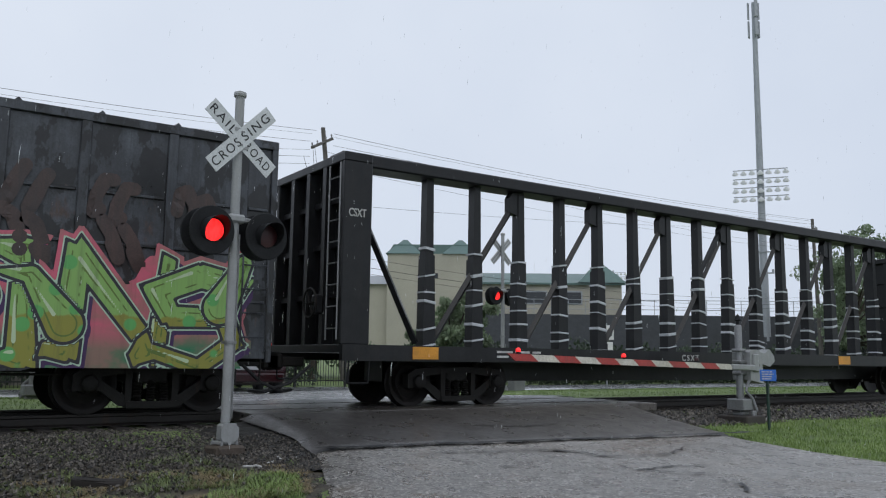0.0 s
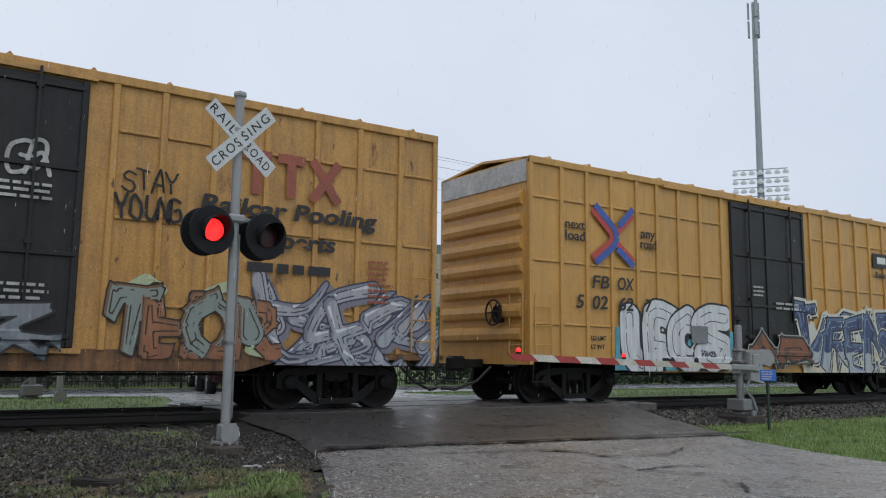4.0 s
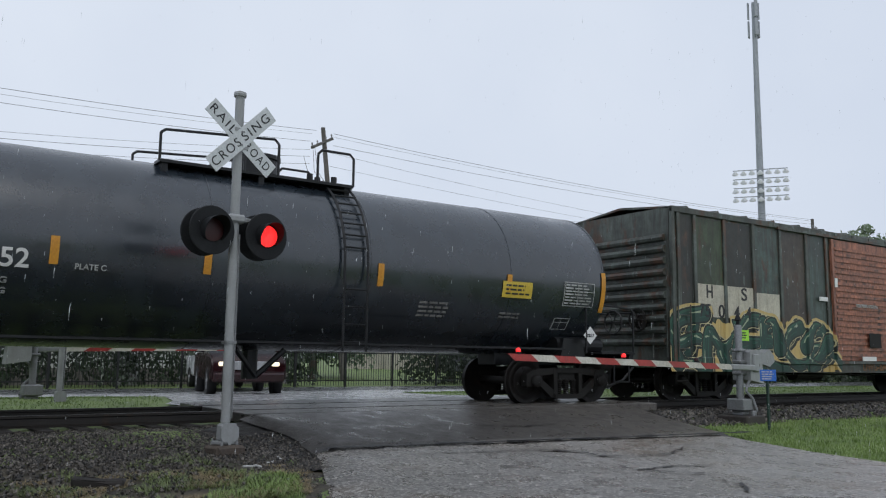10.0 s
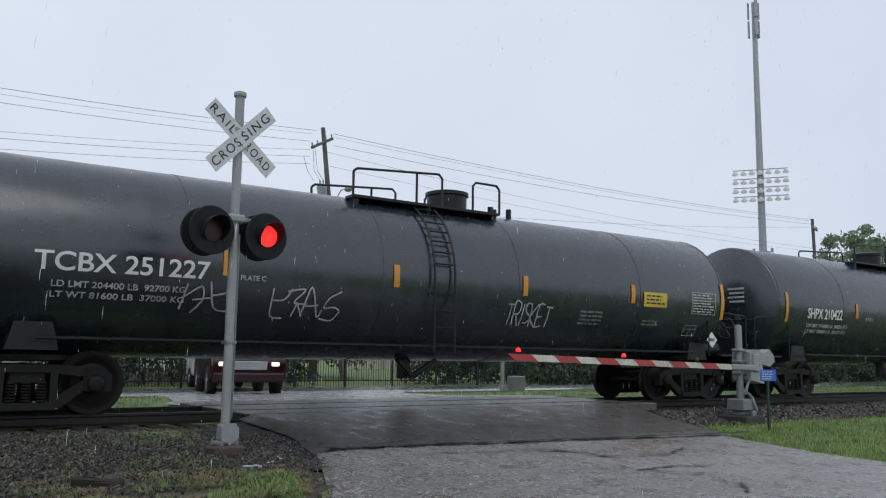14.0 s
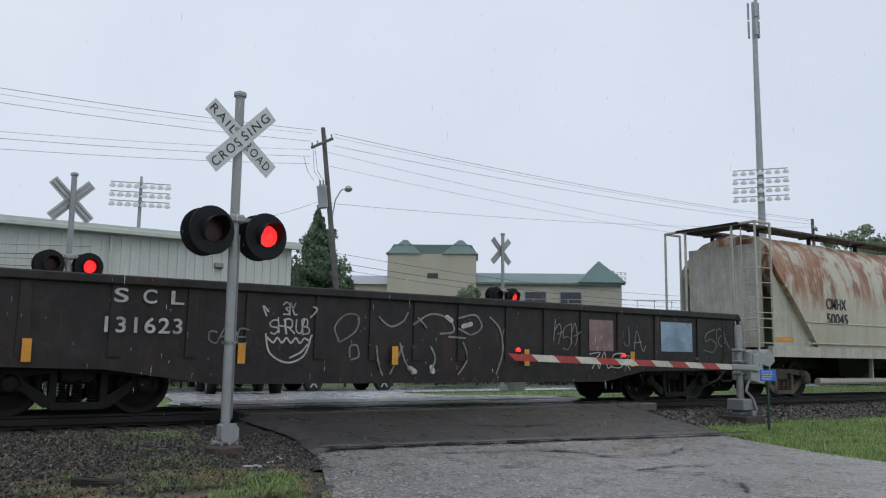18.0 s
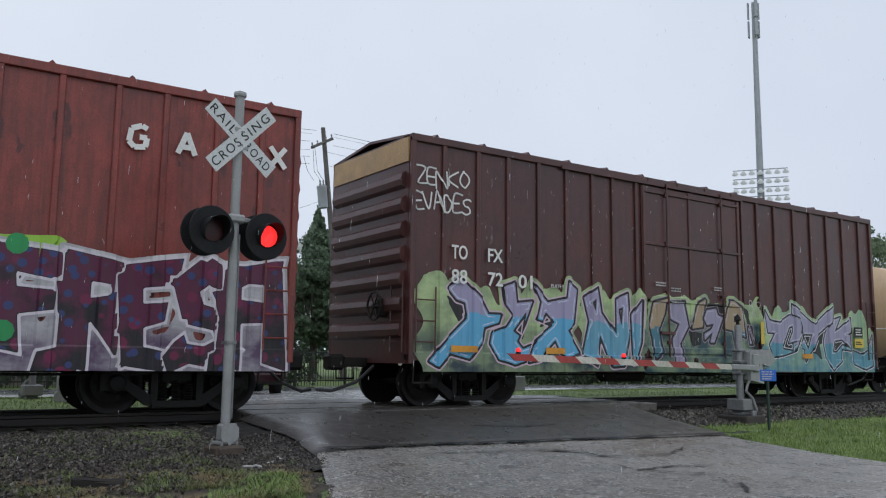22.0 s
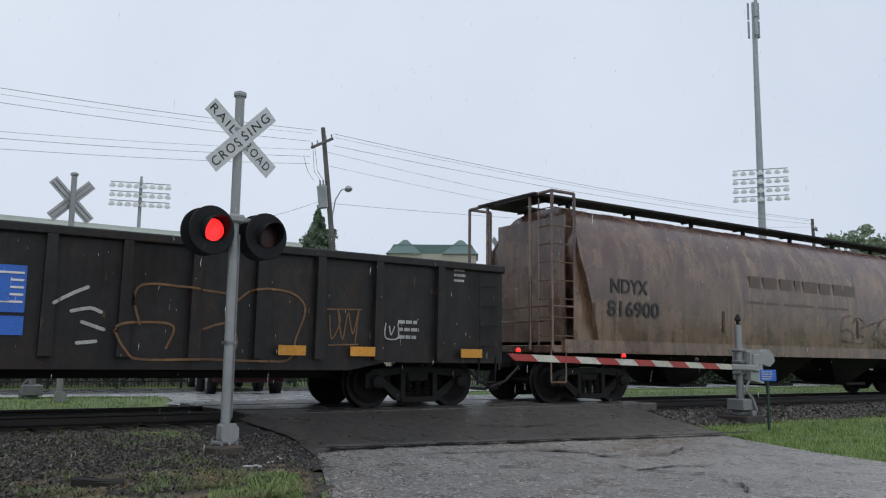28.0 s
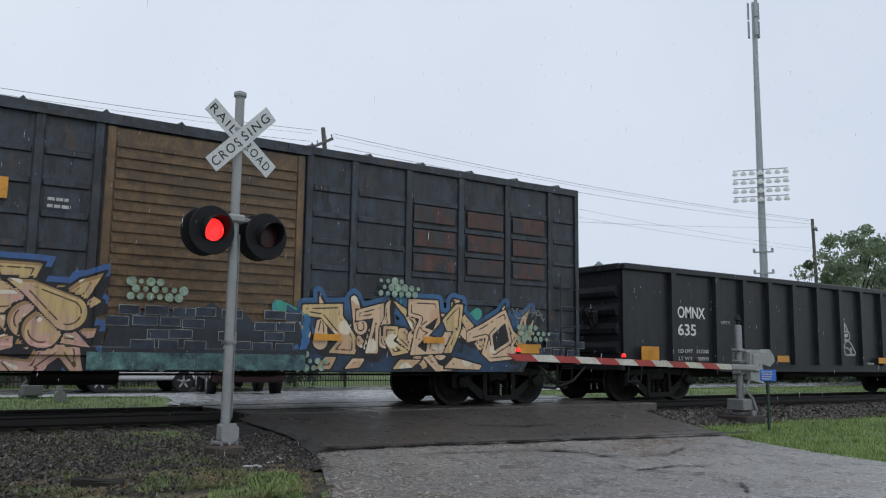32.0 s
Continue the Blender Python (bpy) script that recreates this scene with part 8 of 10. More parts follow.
def sheet(name, xs, ys, zf, material, label, category="ground", parent=None):
    verts, faces = [], []
    for y in ys:
        for x in xs:
            verts.append((x, y, zf(x, y)))
    w = len(xs)
    for j in range(len(ys) - 1):
        for i in range(w - 1):
            a = j * w + i
            faces.append((a, a + 1, a + w + 1, a + w))
    me = bpy.data.meshes.new(name)
    me.from_pydata(verts, [], faces)
    me.materials.append(material)
    me.polygons.foreach_set("use_smooth", [True] * len(me.polygons))
    return tagged(new(name, me), label, category, kind="structure")


def steps(*runs):
    out = []
    for a, b, d in runs:
        n = max(1, int(round((b - a) / d)))
        out += [a + (b - a) * i / n for i in range(n)]
    return out + [runs[-1][1]]


M["lawn"] = surf("lawn", (0.105, 0.165, 0.042), 0.8, var=0.35, scale=1.2, bump=0.6, col2=(0.13, 0.175, 0.055), fine=25)
M["soil"] = surf("soil", (0.042, 0.032, 0.021), 0.75, var=0.5, scale=2.3, bump=1.0, col2=(0.05, 0.042, 0.028), fine=22, rust=0.42, rustcol=(0.034, 0.045, 0.016))
M["straw"] = surf("straw", (0.21, 0.165, 0.09), 0.7, var=0.4, scale=3, bump=0)
M["weed"] = surf("weed", (0.12, 0.165, 0.05), 0.5, var=0.45, scale=2.0, bump=0, col2=(0.12, 0.15, 0.05))
M["far_blade"] = surf("far_blade", (0.13, 0.205, 0.05), 0.6, var=0.35, scale=1.5, bump=0, col2=(0.14, 0.21, 0.06))
M["grass_blade"] = surf("grass_blade", (0.15, 0.25, 0.05), 0.5, var=0.4, scale=1.5, bump=0, col2=(0.17, 0.235, 0.07))
M["stone"], nt, b = nodes_of("stone")
isl = nt.nodes.new("ShaderNodeNewGeometry").outputs["Random Per Island"]
tcs = nt.nodes.new("ShaderNodeTexCoord").outputs["Object"]
c = mix_node(nt, ramp_node(nt, isl, 0.25, 1.0), (0.010, 0.009, 0.008), (0.165, 0.145, 0.122))
c = mix_node(nt, ramp_node(nt, noise_node(nt, tcs, 30, 4), 0.45, 0.7), c, (0.03, 0.026, 0.022))
nt.links.new(c, b.inputs["Base Color"])
b.inputs["Roughness"].default_value = 0.5
M["ballast"] = surf("ballast", (0.014, 0.013, 0.012), 0.7, var=0.5, scale=14, bump=1.0, fine=50)


def asphalt(name, col, rough, wet, off, bump=0.5, grit_col=2.2, tint=None, right_tone=None):
    """Asphalt under rain: coarse grit, sheen painted in across x, stains, and a film of water that gathers in low
    places.
    """
    m, nt, b = nodes_of(name)
    tc = nt.nodes.new("ShaderNodeTexCoord").outputs["Object"]
    big = noise_node(nt, scaled(nt, tc, 1, 1, 1, off), 0.6, 6, 0.65)
    mid = noise_node(nt, scaled(nt, tc, 1, 0.7, 1, off + 4), 2.6, 6, 0.7)
    vo = nt.nodes.new("ShaderNodeTexVoronoi")
    vo.inputs["Scale"].default_value = 42
    nt.links.new(tc, vo.inputs["Vector"])
    sep = nt.nodes.new("ShaderNodeSeparateColor")
    nt.links.new(vo.outputs["Color"], sep.inputs[0])
    grit = noise_node(nt, tc, 26, 5, 0.8)
    c = mix_node(nt, ramp_node(nt, big, 0.35, 0.65), tuple(v * 0.8 for v in col), tuple(v * 1.2 for v in col))
    if tint:       # colour pales towards +x: the wet sheen on the right is painted in
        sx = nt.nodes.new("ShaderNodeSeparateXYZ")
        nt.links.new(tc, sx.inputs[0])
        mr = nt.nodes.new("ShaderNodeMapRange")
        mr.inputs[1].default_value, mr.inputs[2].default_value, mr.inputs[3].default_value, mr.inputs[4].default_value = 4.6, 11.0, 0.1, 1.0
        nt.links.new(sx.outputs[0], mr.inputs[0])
        right_sheen = mix_node(nt, 1.0, mr.outputs[0], ramp_node(nt, big, 0.2, 0.55), "MULTIPLY")
        c = mix_node(nt, right_sheen, tuple(v * 0.62 for v in col), tuple(v * 2.0 for v in col))
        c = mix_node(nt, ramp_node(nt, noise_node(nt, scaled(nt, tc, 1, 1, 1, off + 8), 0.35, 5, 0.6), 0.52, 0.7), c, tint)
    if right_tone:       # towards the right-hand lane the apron pales to this colour
        sx = nt.nodes.new("ShaderNodeSeparateXYZ")
        nt.links.new(tc, sx.inputs[0])
        mr = nt.nodes.new("ShaderNodeMapRange")
        mr.inputs[1].default_value, mr.inputs[2].default_value = 6.2, 11.5
        nt.links.new(sx.outputs[0], mr.inputs[0])
        c = mix_node(nt, mix_node(nt, 0.35, mr.outputs[0], mix_node(nt, 1.0, mr.outputs[0], ramp_node(nt, big, 0.3, 0.6), "MULTIPLY")), c, right_tone)
    c = mix_node(nt, ramp_node(nt, mid, 0.5, 0.75), c, tuple(v * 0.55 for v in col))
    c = mix_node(nt, ramp_node(nt, sep.outputs[0], 0.62, 0.9), c, tuple(min(1, v * grit_col) for v in col))
    c = mix_node(nt, ramp_node(nt, grit, 0.5, 0.7), c, tuple(v * 0.4 for v in col))
    nt.links.new(c, b.inputs["Base Color"])
    rr = ramp_node(nt, mid, 0.38, 0.62, (wet,) * 3 + (1,), (rough,) * 3 + (1,))
    nt.links.new(rr, b.inputs["Roughness"])
    bp = nt.nodes.new("ShaderNodeBump")
    bp.inputs["Strength"].default_value, bp.inputs["Distance"].default_value = bump, 0.006
    nt.links.new(mix_node(nt, 0.5, grit, vo.outputs["Distance"]), bp.inputs["Height"])
    nt.links.new(bp.outputs[0], b.inputs["Normal"])
    return m


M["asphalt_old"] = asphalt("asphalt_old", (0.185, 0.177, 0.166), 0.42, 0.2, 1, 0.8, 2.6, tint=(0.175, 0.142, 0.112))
M["asphalt_new"] = asphalt("asphalt_new", (0.046, 0.043, 0.041), 0.42, 0.26, 5, 0.4, right_tone=(0.15, 0.135, 0.118))
# pale base colour carries the sky's reflection, far above wet asphalt's own tone
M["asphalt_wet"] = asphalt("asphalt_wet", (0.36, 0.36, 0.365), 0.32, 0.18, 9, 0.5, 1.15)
M["asphalt_street"] = asphalt("asphalt_street", (0.055, 0.056, 0.058), 0.35, 0.2, 12, 0.2, 1.3)
M["tar"] = surf("tar", (0.008, 0.008, 0.009), 0.4, var=0.3)

sheet("ground", steps((-3000, -60, 490), (-60, -6, 3), (-6, 30, 0.4), (30, 90, 3), (90, 3000, 485)), steps((-2500, -20, 310), (-20, 4, 2), (4, 24, 0.3), (24, 60, 2), (60, 3000, 490)),
      ground_z, M["lawn"], "wet mown grass beside the railway")


def road_z(y):
    return ramp(y, ((-60, -0.50), (0, -0.49), (7.2, -0.42), (9.6, -0.30), (11.4, -0.12), (12.5, -0.012), (16.1, -0.012), (18, -0.06), (21, -0.075), (26, -0.26), (60, -0.3)))


def road_left(y):
    return ramp(y, ((-30, -9.5), (0, 0.7), (7.2, 3.67), (9.8, 4.74), (10.9, 4.95), (11.6, 4.88), (12.4, 4.75), (17.5, 5.0), (19, 5.6), (22, 6.2), (25, 4.0), (27, -3.0)))


def road_right(y):
    return ramp(y, ((-30, 2.0), (0, 10.2), (6.36, 11.85), (9.2, 12.2), (10.7, 12.5), (12.4, 13.2), (16.2, 15.2), (17.2, 14.9), (18.4, 12.9), (21, 12.6), (24, 14.5), (25, 17), (27, 28)))


def strip(name, y0, y1, n, left, right, lift, material, label, cross=24, category="road"):
    verts, faces = [], []
    for j in range(n + 1):
        y = y0 + (y1 - y0) * j / n
        for i in range(cross + 1):
            x = left(y) + (right(y) - left(y)) * i / cross
            edge = min(i, cross - i)
            verts.append((x, y, road_z(y) + lift + noise.noise(Vector((x * 0.5, y * 0.5, 1))) * 0.012 - (0.05 if edge == 0 else 0)))
    for j in range(n):
        for i in range(cross):
            a = j * (cross + 1) + i
            faces.append((a, a + 1, a + cross + 2, a + cross + 1))
    me = bpy.data.meshes.new(name)
    me.from_pydata(verts, [], faces)
    me.materials.append(material)
    me.polygons.foreach_set("use_smooth", [True] * len(me.polygons))
    return tagged(new(name, me), label, category, kind="structure")


def wob(x, k=0.0):
    return 0.10 * noise.noise(Vector((x * 1.3, k, 0))) + 0.05 * noise.noise(Vector((x * 4.1, k, 2)))


def seam_y(x):
    return 9.82 - (x - 4.74) * 0.085 + 0.4 * wob(x, 7)


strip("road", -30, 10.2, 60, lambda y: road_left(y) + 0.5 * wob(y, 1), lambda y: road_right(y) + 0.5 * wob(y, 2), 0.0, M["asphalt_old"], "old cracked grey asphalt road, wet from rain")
verts, faces = [], []
nx, ny = 40, 20
for j in range(ny + 1):
    for i in range(nx + 1):
        u = i / nx
        ya = seam_y(4.74 + u * 7.5)
        y = ya + (12.48 - ya) * j / ny
        xa, xb = road_left(y) - 0.05 + 0.4 * wob(y, 1), road_right(y) + 0.1 + 0.5 * wob(y, 3)
        x = xa + (xb - xa) * u
        e = min(i, nx - i)
        verts.append((x, y, road_z(y) + 0.016 - (0.07 if e == 0 or j == 0 else 0)))
for j in range(ny):
    for i in range(nx):
        a = j * (nx + 1) + i
        faces.append((a, a + 1, a + nx + 2, a + nx + 1))
me = bpy.data.meshes.new("road_apron")
me.from_pydata(verts, [], faces)
me.materials.append(M["asphalt_new"])
me.polygons.foreach_set("use_smooth", [True] * len(me.polygons))
tagged(new("road_apron", me), "newer dark asphalt apron rising to the crossing", "road", kind="structure")


# crumbling shoulder between the apron and the ballast
verts, faces = [], []
for j in range(33):
    y = 8.9 + j * 0.11
    for i in range(9):
        u = i / 8
        x = road_left(y) + 0.12 - u * 1.0 + 0.3 * wob(y, 5) * u
        za, zb = road_z(y) - 0.045, ground_z(x, y) - 0.01
        verts.append((x, y, za + (zb - za) * u ** 0.8 + 0.025 * noise.noise(Vector((x * 6, y * 6, 0))) * (0.3 + u)))
for j in range(32):
    for i in range(8):
        a = j * 9 + i
        faces.append((a, a + 9, a + 10, a + 1))
me = bpy.data.meshes.new("road_shoulder")
me.from_pydata(verts, [], faces)
M["crumbled"] = surf("crumbled", (0.022, 0.021, 0.02), 0.6, var=0.5, scale=12, bump=1.0, fine=45)
me.materials.append(M["crumbled"])
tagged(new("road_shoulder", me), "dark crumbling asphalt shoulder beside the apron", "road", kind="structure")


def crack(name, pts, w, y_off=0.0, lift=0.02):
    """A dark tar-filled crack along the points."""
    bm = bmesh.new()
    rnd = random.Random(len(pts))
    path = []
    for (ax, ay), (bx_, by) in zip(pts, pts[1:]):
        n = max(2, int(math.hypot(bx_ - ax, by - ay) / 0.12))
        for i in range(n):
            path.append((ax + (bx_ - ax) * i / n + rnd.uniform(-0.03, 0.03), ay + (by - ay) * i / n + rnd.uniform(-0.03, 0.03)))
    path.append(pts[-1])
    prev = None
    for i, (x, y) in enumerate(path):
        k = w * rnd.uniform(0.4, 1.2) * (0.3 if i in (0, len(path) - 1) else 1)
        cur = [bm.verts.new((x, y - k / 2, road_z(y) + lift)), bm.verts.new((x, y + k / 2, road_z(y) + lift))]
        if prev:
            bm.faces.new((prev[0], cur[0], cur[1], prev[1]))
        prev = cur
    me = bpy.data.meshes.new(name)
    bm.to_mesh(me)
    bm.free()
    me.materials.append(M["tar"])
    return tagged(new(name, me), "dark crack in the asphalt", "crack", "cracks in the road", kind="structure")


crack("road_crack", [(4.74 + i * 0.5, seam_y(4.74 + i * 0.5) + 0.0) for i in range(17)], 0.2, lift=0.03)
crack("road_crack", [(7.55, 8.9), (8.1, 8.5), (8.05, 8.15), (8.4, 8.0)], 0.13, lift=0.02)
crack("road_crack", [(7.75, 7.6), (7.7, 7.15), (8.0, 6.75), (8.0, 6.35), (7.95, 5.9), (7.5, 5.45)], 0.07, lift=0.02)
crack("road_crack", [(7.7, 7.15), (8.35, 7.2), (8.9, 7.0)], 0.06, lift=0.02)
crack("road_crack", [(8.0, 6.75), (8.3, 6.5)], 0.08, lift=0.02)
crack("road_crack", [(6.0, 9.1), (6.9, 8.9), (7.55, 8.9)], 0.04, lift=0.02)
crack("road_crack", [(8.4, 8.0), (9.2, 7.95), (9.9, 8.3)], 0.04, lift=0.02)
crack("road_crack", [(6.2, 8.3), (6.3, 8.0), (6.5, 7.9)], 0.05, lift=0.02)
crack("road_crack", [(8.0, 10.9), (8.8, 10.6), (9.7, 10.75)], 0.05, lift=0.03)

strip("far_road", 16.2, 26.5, 30, road_left, road_right, 0.012, M["asphalt_wet"], "wet pavement beyond the track, sky sheen put into its pale colour")
sheet("far_street", steps((-120, 160, 4)), steps((26.0, 31.5, 0.9)), lambda x, y: -0.262 - abs(y - 28.7) * 0.012, M["asphalt_street"], "wet asphalt street that runs along the railway", "road")

# crossing panels between and beside the rails
crossing = thing("crossing_surface", "dark rubber and asphalt crossing panels between the rails", "crossing", kind="structure")
for y0, y1 in ((12.5, 13.42), (13.60, 14.9), (15.08, 16.2)):
    n = 5
    for i in range(n):
        xa = 4.9 + i * 9.2 / n
        part("crossing_panel", boxed(xa + 0.01, xa + 9.2 / n - 0.01, y0, y1, -0.16, 0.008, bev=0.015), M["asphalt_new"], crossing)

# rails, ties, ballast
for nm, y in (("rail_near", 13.5), ("rail_far", 15.0)):
    bm = bmesh.new()
    prism(bm, [(-0.036, 0.0), (0.036, 0.0), (0.036, -0.035), (0.012, -0.05), (0.012, -0.14), (0.07, -0.165), (0.07, -0.175), (-0.07, -0.175), (-0.07, -0.165), (-0.012, -0.14), (-0.012, -0.05), (-0.036, -0.035)], -300, 300)
    bmesh.ops.rotate(bm, verts=bm.verts, matrix=Matrix.Rotation(radians(-90), 3, "Z"))
    bmesh.ops.translate(bm, verts=bm.verts, vec=(0, y, 0))
    me = bpy.data.meshes.new(nm)
    bm.to_mesh(me)
    bm.free()
    me.materials.append(M["rail"])
    tagged(new(nm, me), "worn steel rail on wooden ties", "rail", "rails", kind="structure")
bed = thing("track_bed", "dark wooden ties in ballast", "track", kind="structure")
bm = boxed(-0.11, 0.11, 12.95, 15.55, -0.30, -0.178, bev=0.012)
tie = part("tie", bm, M["tie"], bed)
k = 0
for i in range(-30, 110):
    x = i * 0.52
    if 4.6 < x < 14.4:
        continue
    o = tie if k == 0 else again(tie, "tie")
    o.location = (x, random.uniform(-0.03, 0.03), 0)
    k += 1
bl = sheet("ballast_bed", steps((-100, -12, 4), (-12, 40, 0.35), (40, 150, 5)), steps((10.6, 18.2, 0.3)),
           lambda x, y: ramp(y, ((10.6, -0.52), (11.0, -0.36), (12.2, -0.235), (16.3, -0.235), (17.6, -0.22), (18.2, -0.4))) + 0.02 * noise.noise(Vector((x * 3, y * 3, 0)))
           - (0.25 if 4.6 < x < 14.4 and (12.0 < y < 17) else 0.0), M["ballast"], "wet dark grey stone ballast")
sheet("gravel_verge", steps((-16, 4.4, 0.4)), steps((4.0, 10.9, 0.3)), lambda x, y: ground_z(x, y) + ramp(y, ((4.0, -0.05), (5.0, 0.015), (10.9, 0.015))) - (0.12 if x > road_left(y) + 0.1 else 0), M["soil"], "muddy soil with weeds beside the track")


def stones(name, count, region, seed, label, size=(0.015, 0.042)):
    rnd = random.Random(seed)
    base = [Vector(v) for v in ((1, 0, -.2), (-.4, .9, -.3), (-.5, -.8, -.2), (.3, .2, .8), (-.2, -.1, -.7), (.5, -.7, .3), (-.7, .3, .5))]
    tris = [(0, 1, 3), (1, 6, 3), (6, 2, 5), (3, 6, 5), (0, 3, 5), (0, 5, 2), (0, 4, 1), (0, 2, 4), (1, 4, 6), (2, 6, 4)]
    verts, faces = [], []
    while count:
        p = region(rnd)
        count -= 1
        if p is None:
            continue
        s = rnd.uniform(*size)
        q = Euler((rnd.uniform(0, 6.3), rnd.uniform(0, 6.3), rnd.uniform(0, 6.3))).to_matrix()
        o = len(verts)
        verts += [tuple(Vector(p) + (q @ Vector((v.x * s, v.y * s, v.z * s * 0.8)))) for v in base]
        faces += [(a + o, b + o, c + o) for a, b, c in tris]
    me = bpy.data.meshes.new(name)
    me.from_pydata(verts, [], faces)
    mm = M["stone"]
    me.materials.append(mm)
    return tagged(new(name, me), label, "gravel", kind="stuff")


def left_bed(r):
    x, y = r.uniform(-1.5, 5.2), r.uniform(7.2, 13.3)
    keep = ramp(y, ((7.5, 0.06), (9.0, 0.2), (10.1, 0.45), (10.8, 1.0))) * (0.25 if y < 9.6 and road_left(y) - x < 1.5 else 1.0)
    if x > road_left(y) - 0.1 or r.random() > keep:
        return None
    z = ground_z(x, y) + 0.02 if y < 10.9 else ramp(y, ((10.6, -0.44), (11.0, -0.36), (12.2, -0.235), (16.3, -0.235)))
    return (x, y, z + r.uniform(0, 0.03))


def grit_bed(r):
    x, y = r.uniform(0, 5.0), r.uniform(6.5, 11.6)
    n = noise.noise(Vector((x * 0.9, y * 0.9, 3)))
    if x > road_left(y) + 0.1 or (x < road_left(y) - 0.8 and r.random() > 0.3 + n):
        return None
    u = min(1.0, max(0.0, (road_left(y) + 0.12 - x) / 1.0)) if y > 8.9 else 1.0
    return (x, y, (road_z(y) - 0.045) * (1 - u ** 0.8) + ground_z(x, y) * u ** 0.8 + 0.008)


def right_bed(r):
    x = 13.0 + 30 * r.random() ** 1.6
    y = r.uniform(10.9, 13.3)
    if x < road_right(y) + 0.15:
        return None
    return (x, y, ramp(y, ((10.6, -0.52), (11.0, -0.36), (12.2, -0.235), (16.3, -0.235))) + r.uniform(0, 0.03))


stones("ballast_stones", 42000, left_bed, 1, "loose wet grey ballast stones", (0.010, 0.030))
stones("crumbled_asphalt", 14000, grit_bed, 7, "small grit and crumbled asphalt at the road edge", (0.008, 0.022))
stones("ballast_stones", 9000, right_bed, 2, "loose wet grey ballast stones", (0.03, 0.07))


def blades(name, count, region, seed, label, height=(0.04, 0.12), width=0.006, material="grass_blade", lean=(0.1, 0.8)):
    rnd = random.Random(seed)
    verts, faces = [], []
    for _ in range(count):
        p = region(rnd)
        if p is None:
            continue
        x, y, z = p
        a, l, h = rnd.uniform(0, 6.3), rnd.uniform(*lean), rnd.uniform(*height)
        dx, dy = math.cos(a) * width, math.sin(a) * width
        lx, ly = math.sin(a) * l * h, -math.cos(a) * l * h
        o = len(verts)
        verts += [(x - dx, y - dy, z - 0.02), (x + dx, y + dy, z - 0.02), (x + lx * 0.4 + dx * 0.7, y + ly * 0.4 + dy * 0.7, z + h * 0.6), (x + lx * 0.4 - dx * 0.7, y + ly * 0.4 - dy * 0.7, z + h * 0.6), (x + lx, y + ly, z + h)]
        faces += [(o, o + 1, o + 2, o + 3), (o + 3, o + 2, o + 4)]
    me = bpy.data.meshes.new(name)
    me.from_pydata(verts, [], faces)
    me.materials.append(M[material])
    return tagged(new(name, me), label, "grass", kind="stuff")


def left_grass(r):
    x, y = r.uniform(0, 4.7), r.uniform(5.5, 9.7)
    n = noise.noise(Vector((x * 1.3, y * 1.3, 9)))
    d = road_left(y) - 0.3 - x
    if d < 0 or n < -0.5 + 0.75 * d + 0.5 * max(0, y - 8.6):
        return None
    return (x, y, ground_z(x, y))


def left_weeds(r):
    x, y = r.uniform(0, 4.4), r.uniform(7.5, 10.9)
    n = noise.noise(Vector((x * 1.7, y * 1.7, 21))) + 0.4 * noise.noise(Vector((x * 5, y * 5, 2)))
    if x > road_left(y) - 0.3 or n < 0.08 + 0.2 * max(0, y - 9.3):
        return None
    return (x, y, ground_z(x, y))


def left_straw(r):
    x, y = r.uniform(1.2, 4.2), r.uniform(7.6, 9.6)
    if x > road_left(y) - 0.2 or noise.noise(Vector((x * 1.5, y * 1.5, 33))) < -0.02:
        return None
    return (x, y, ground_z(x, y) + 0.01)


def right_grass(r):
    x, y = 11.8 + 22 * r.random() ** 1.4, r.uniform(4.5, 11.0)
    if x < road_right(y) + 0.02:
        return None
    return (x, y, ground_z(x, y))


blades("grass", 60000, left_grass, 3, "wet green grass at the road edge", (0.03, 0.085), 0.0045, lean=(0.3, 1.5))
blades("weeds", 30000, left_weeds, 6, "low weeds in the muddy gravel", (0.02, 0.085), 0.0055, "weed", (0.5, 2.0))
blades("dry_straw", 26000, left_straw, 8, "flattened dry straw on the soil", (0.02, 0.04), 0.004, "straw", (1.5, 5.0))
blades("grass", 34000, right_grass, 4, "wet mown lawn", (0.03, 0.08), 0.008)


def far_grass(r):
    x, y = r.uniform(-8, 40), r.uniform(17.6, 25.5)
    if road_left(y) - 0.2 < x < road_right(y) + 0.2:
        return None
    return (x, y, ground_z(x, y))


blades("grass", 42000, far_grass, 5, "wet grass verge beyond the track", (0.02, 0.06), 0.008, "far_blade")


# a broken timber, a few pale scraps and a heap of crumbled asphalt by the signal
lump = thing("timber_offcut", "dark rotten piece of timber on the soil", "timber", at=(1.95, 9.0, ground_z(1.95, 9.0)))
lump.rotation_euler = (0, 0.1, radians(-12))
bm = boxed(-0.24, 0.24, -0.1, 0.1, -0.05, 0.1, bev=0.02)
bmesh.ops.subdivide_edges(bm, edges=bm.edges, cuts=2)
for v in bm.verts:
    v.co += Vector((noise.noise(v.co * 9), noise.noise(v.co * 7 + Vector((3, 0, 0))), noise.noise(v.co * 8 + Vector((0, 5, 0))))) * 0.03
part("timber", bm, M["tie"], lump)
rnd = random.Random(77)
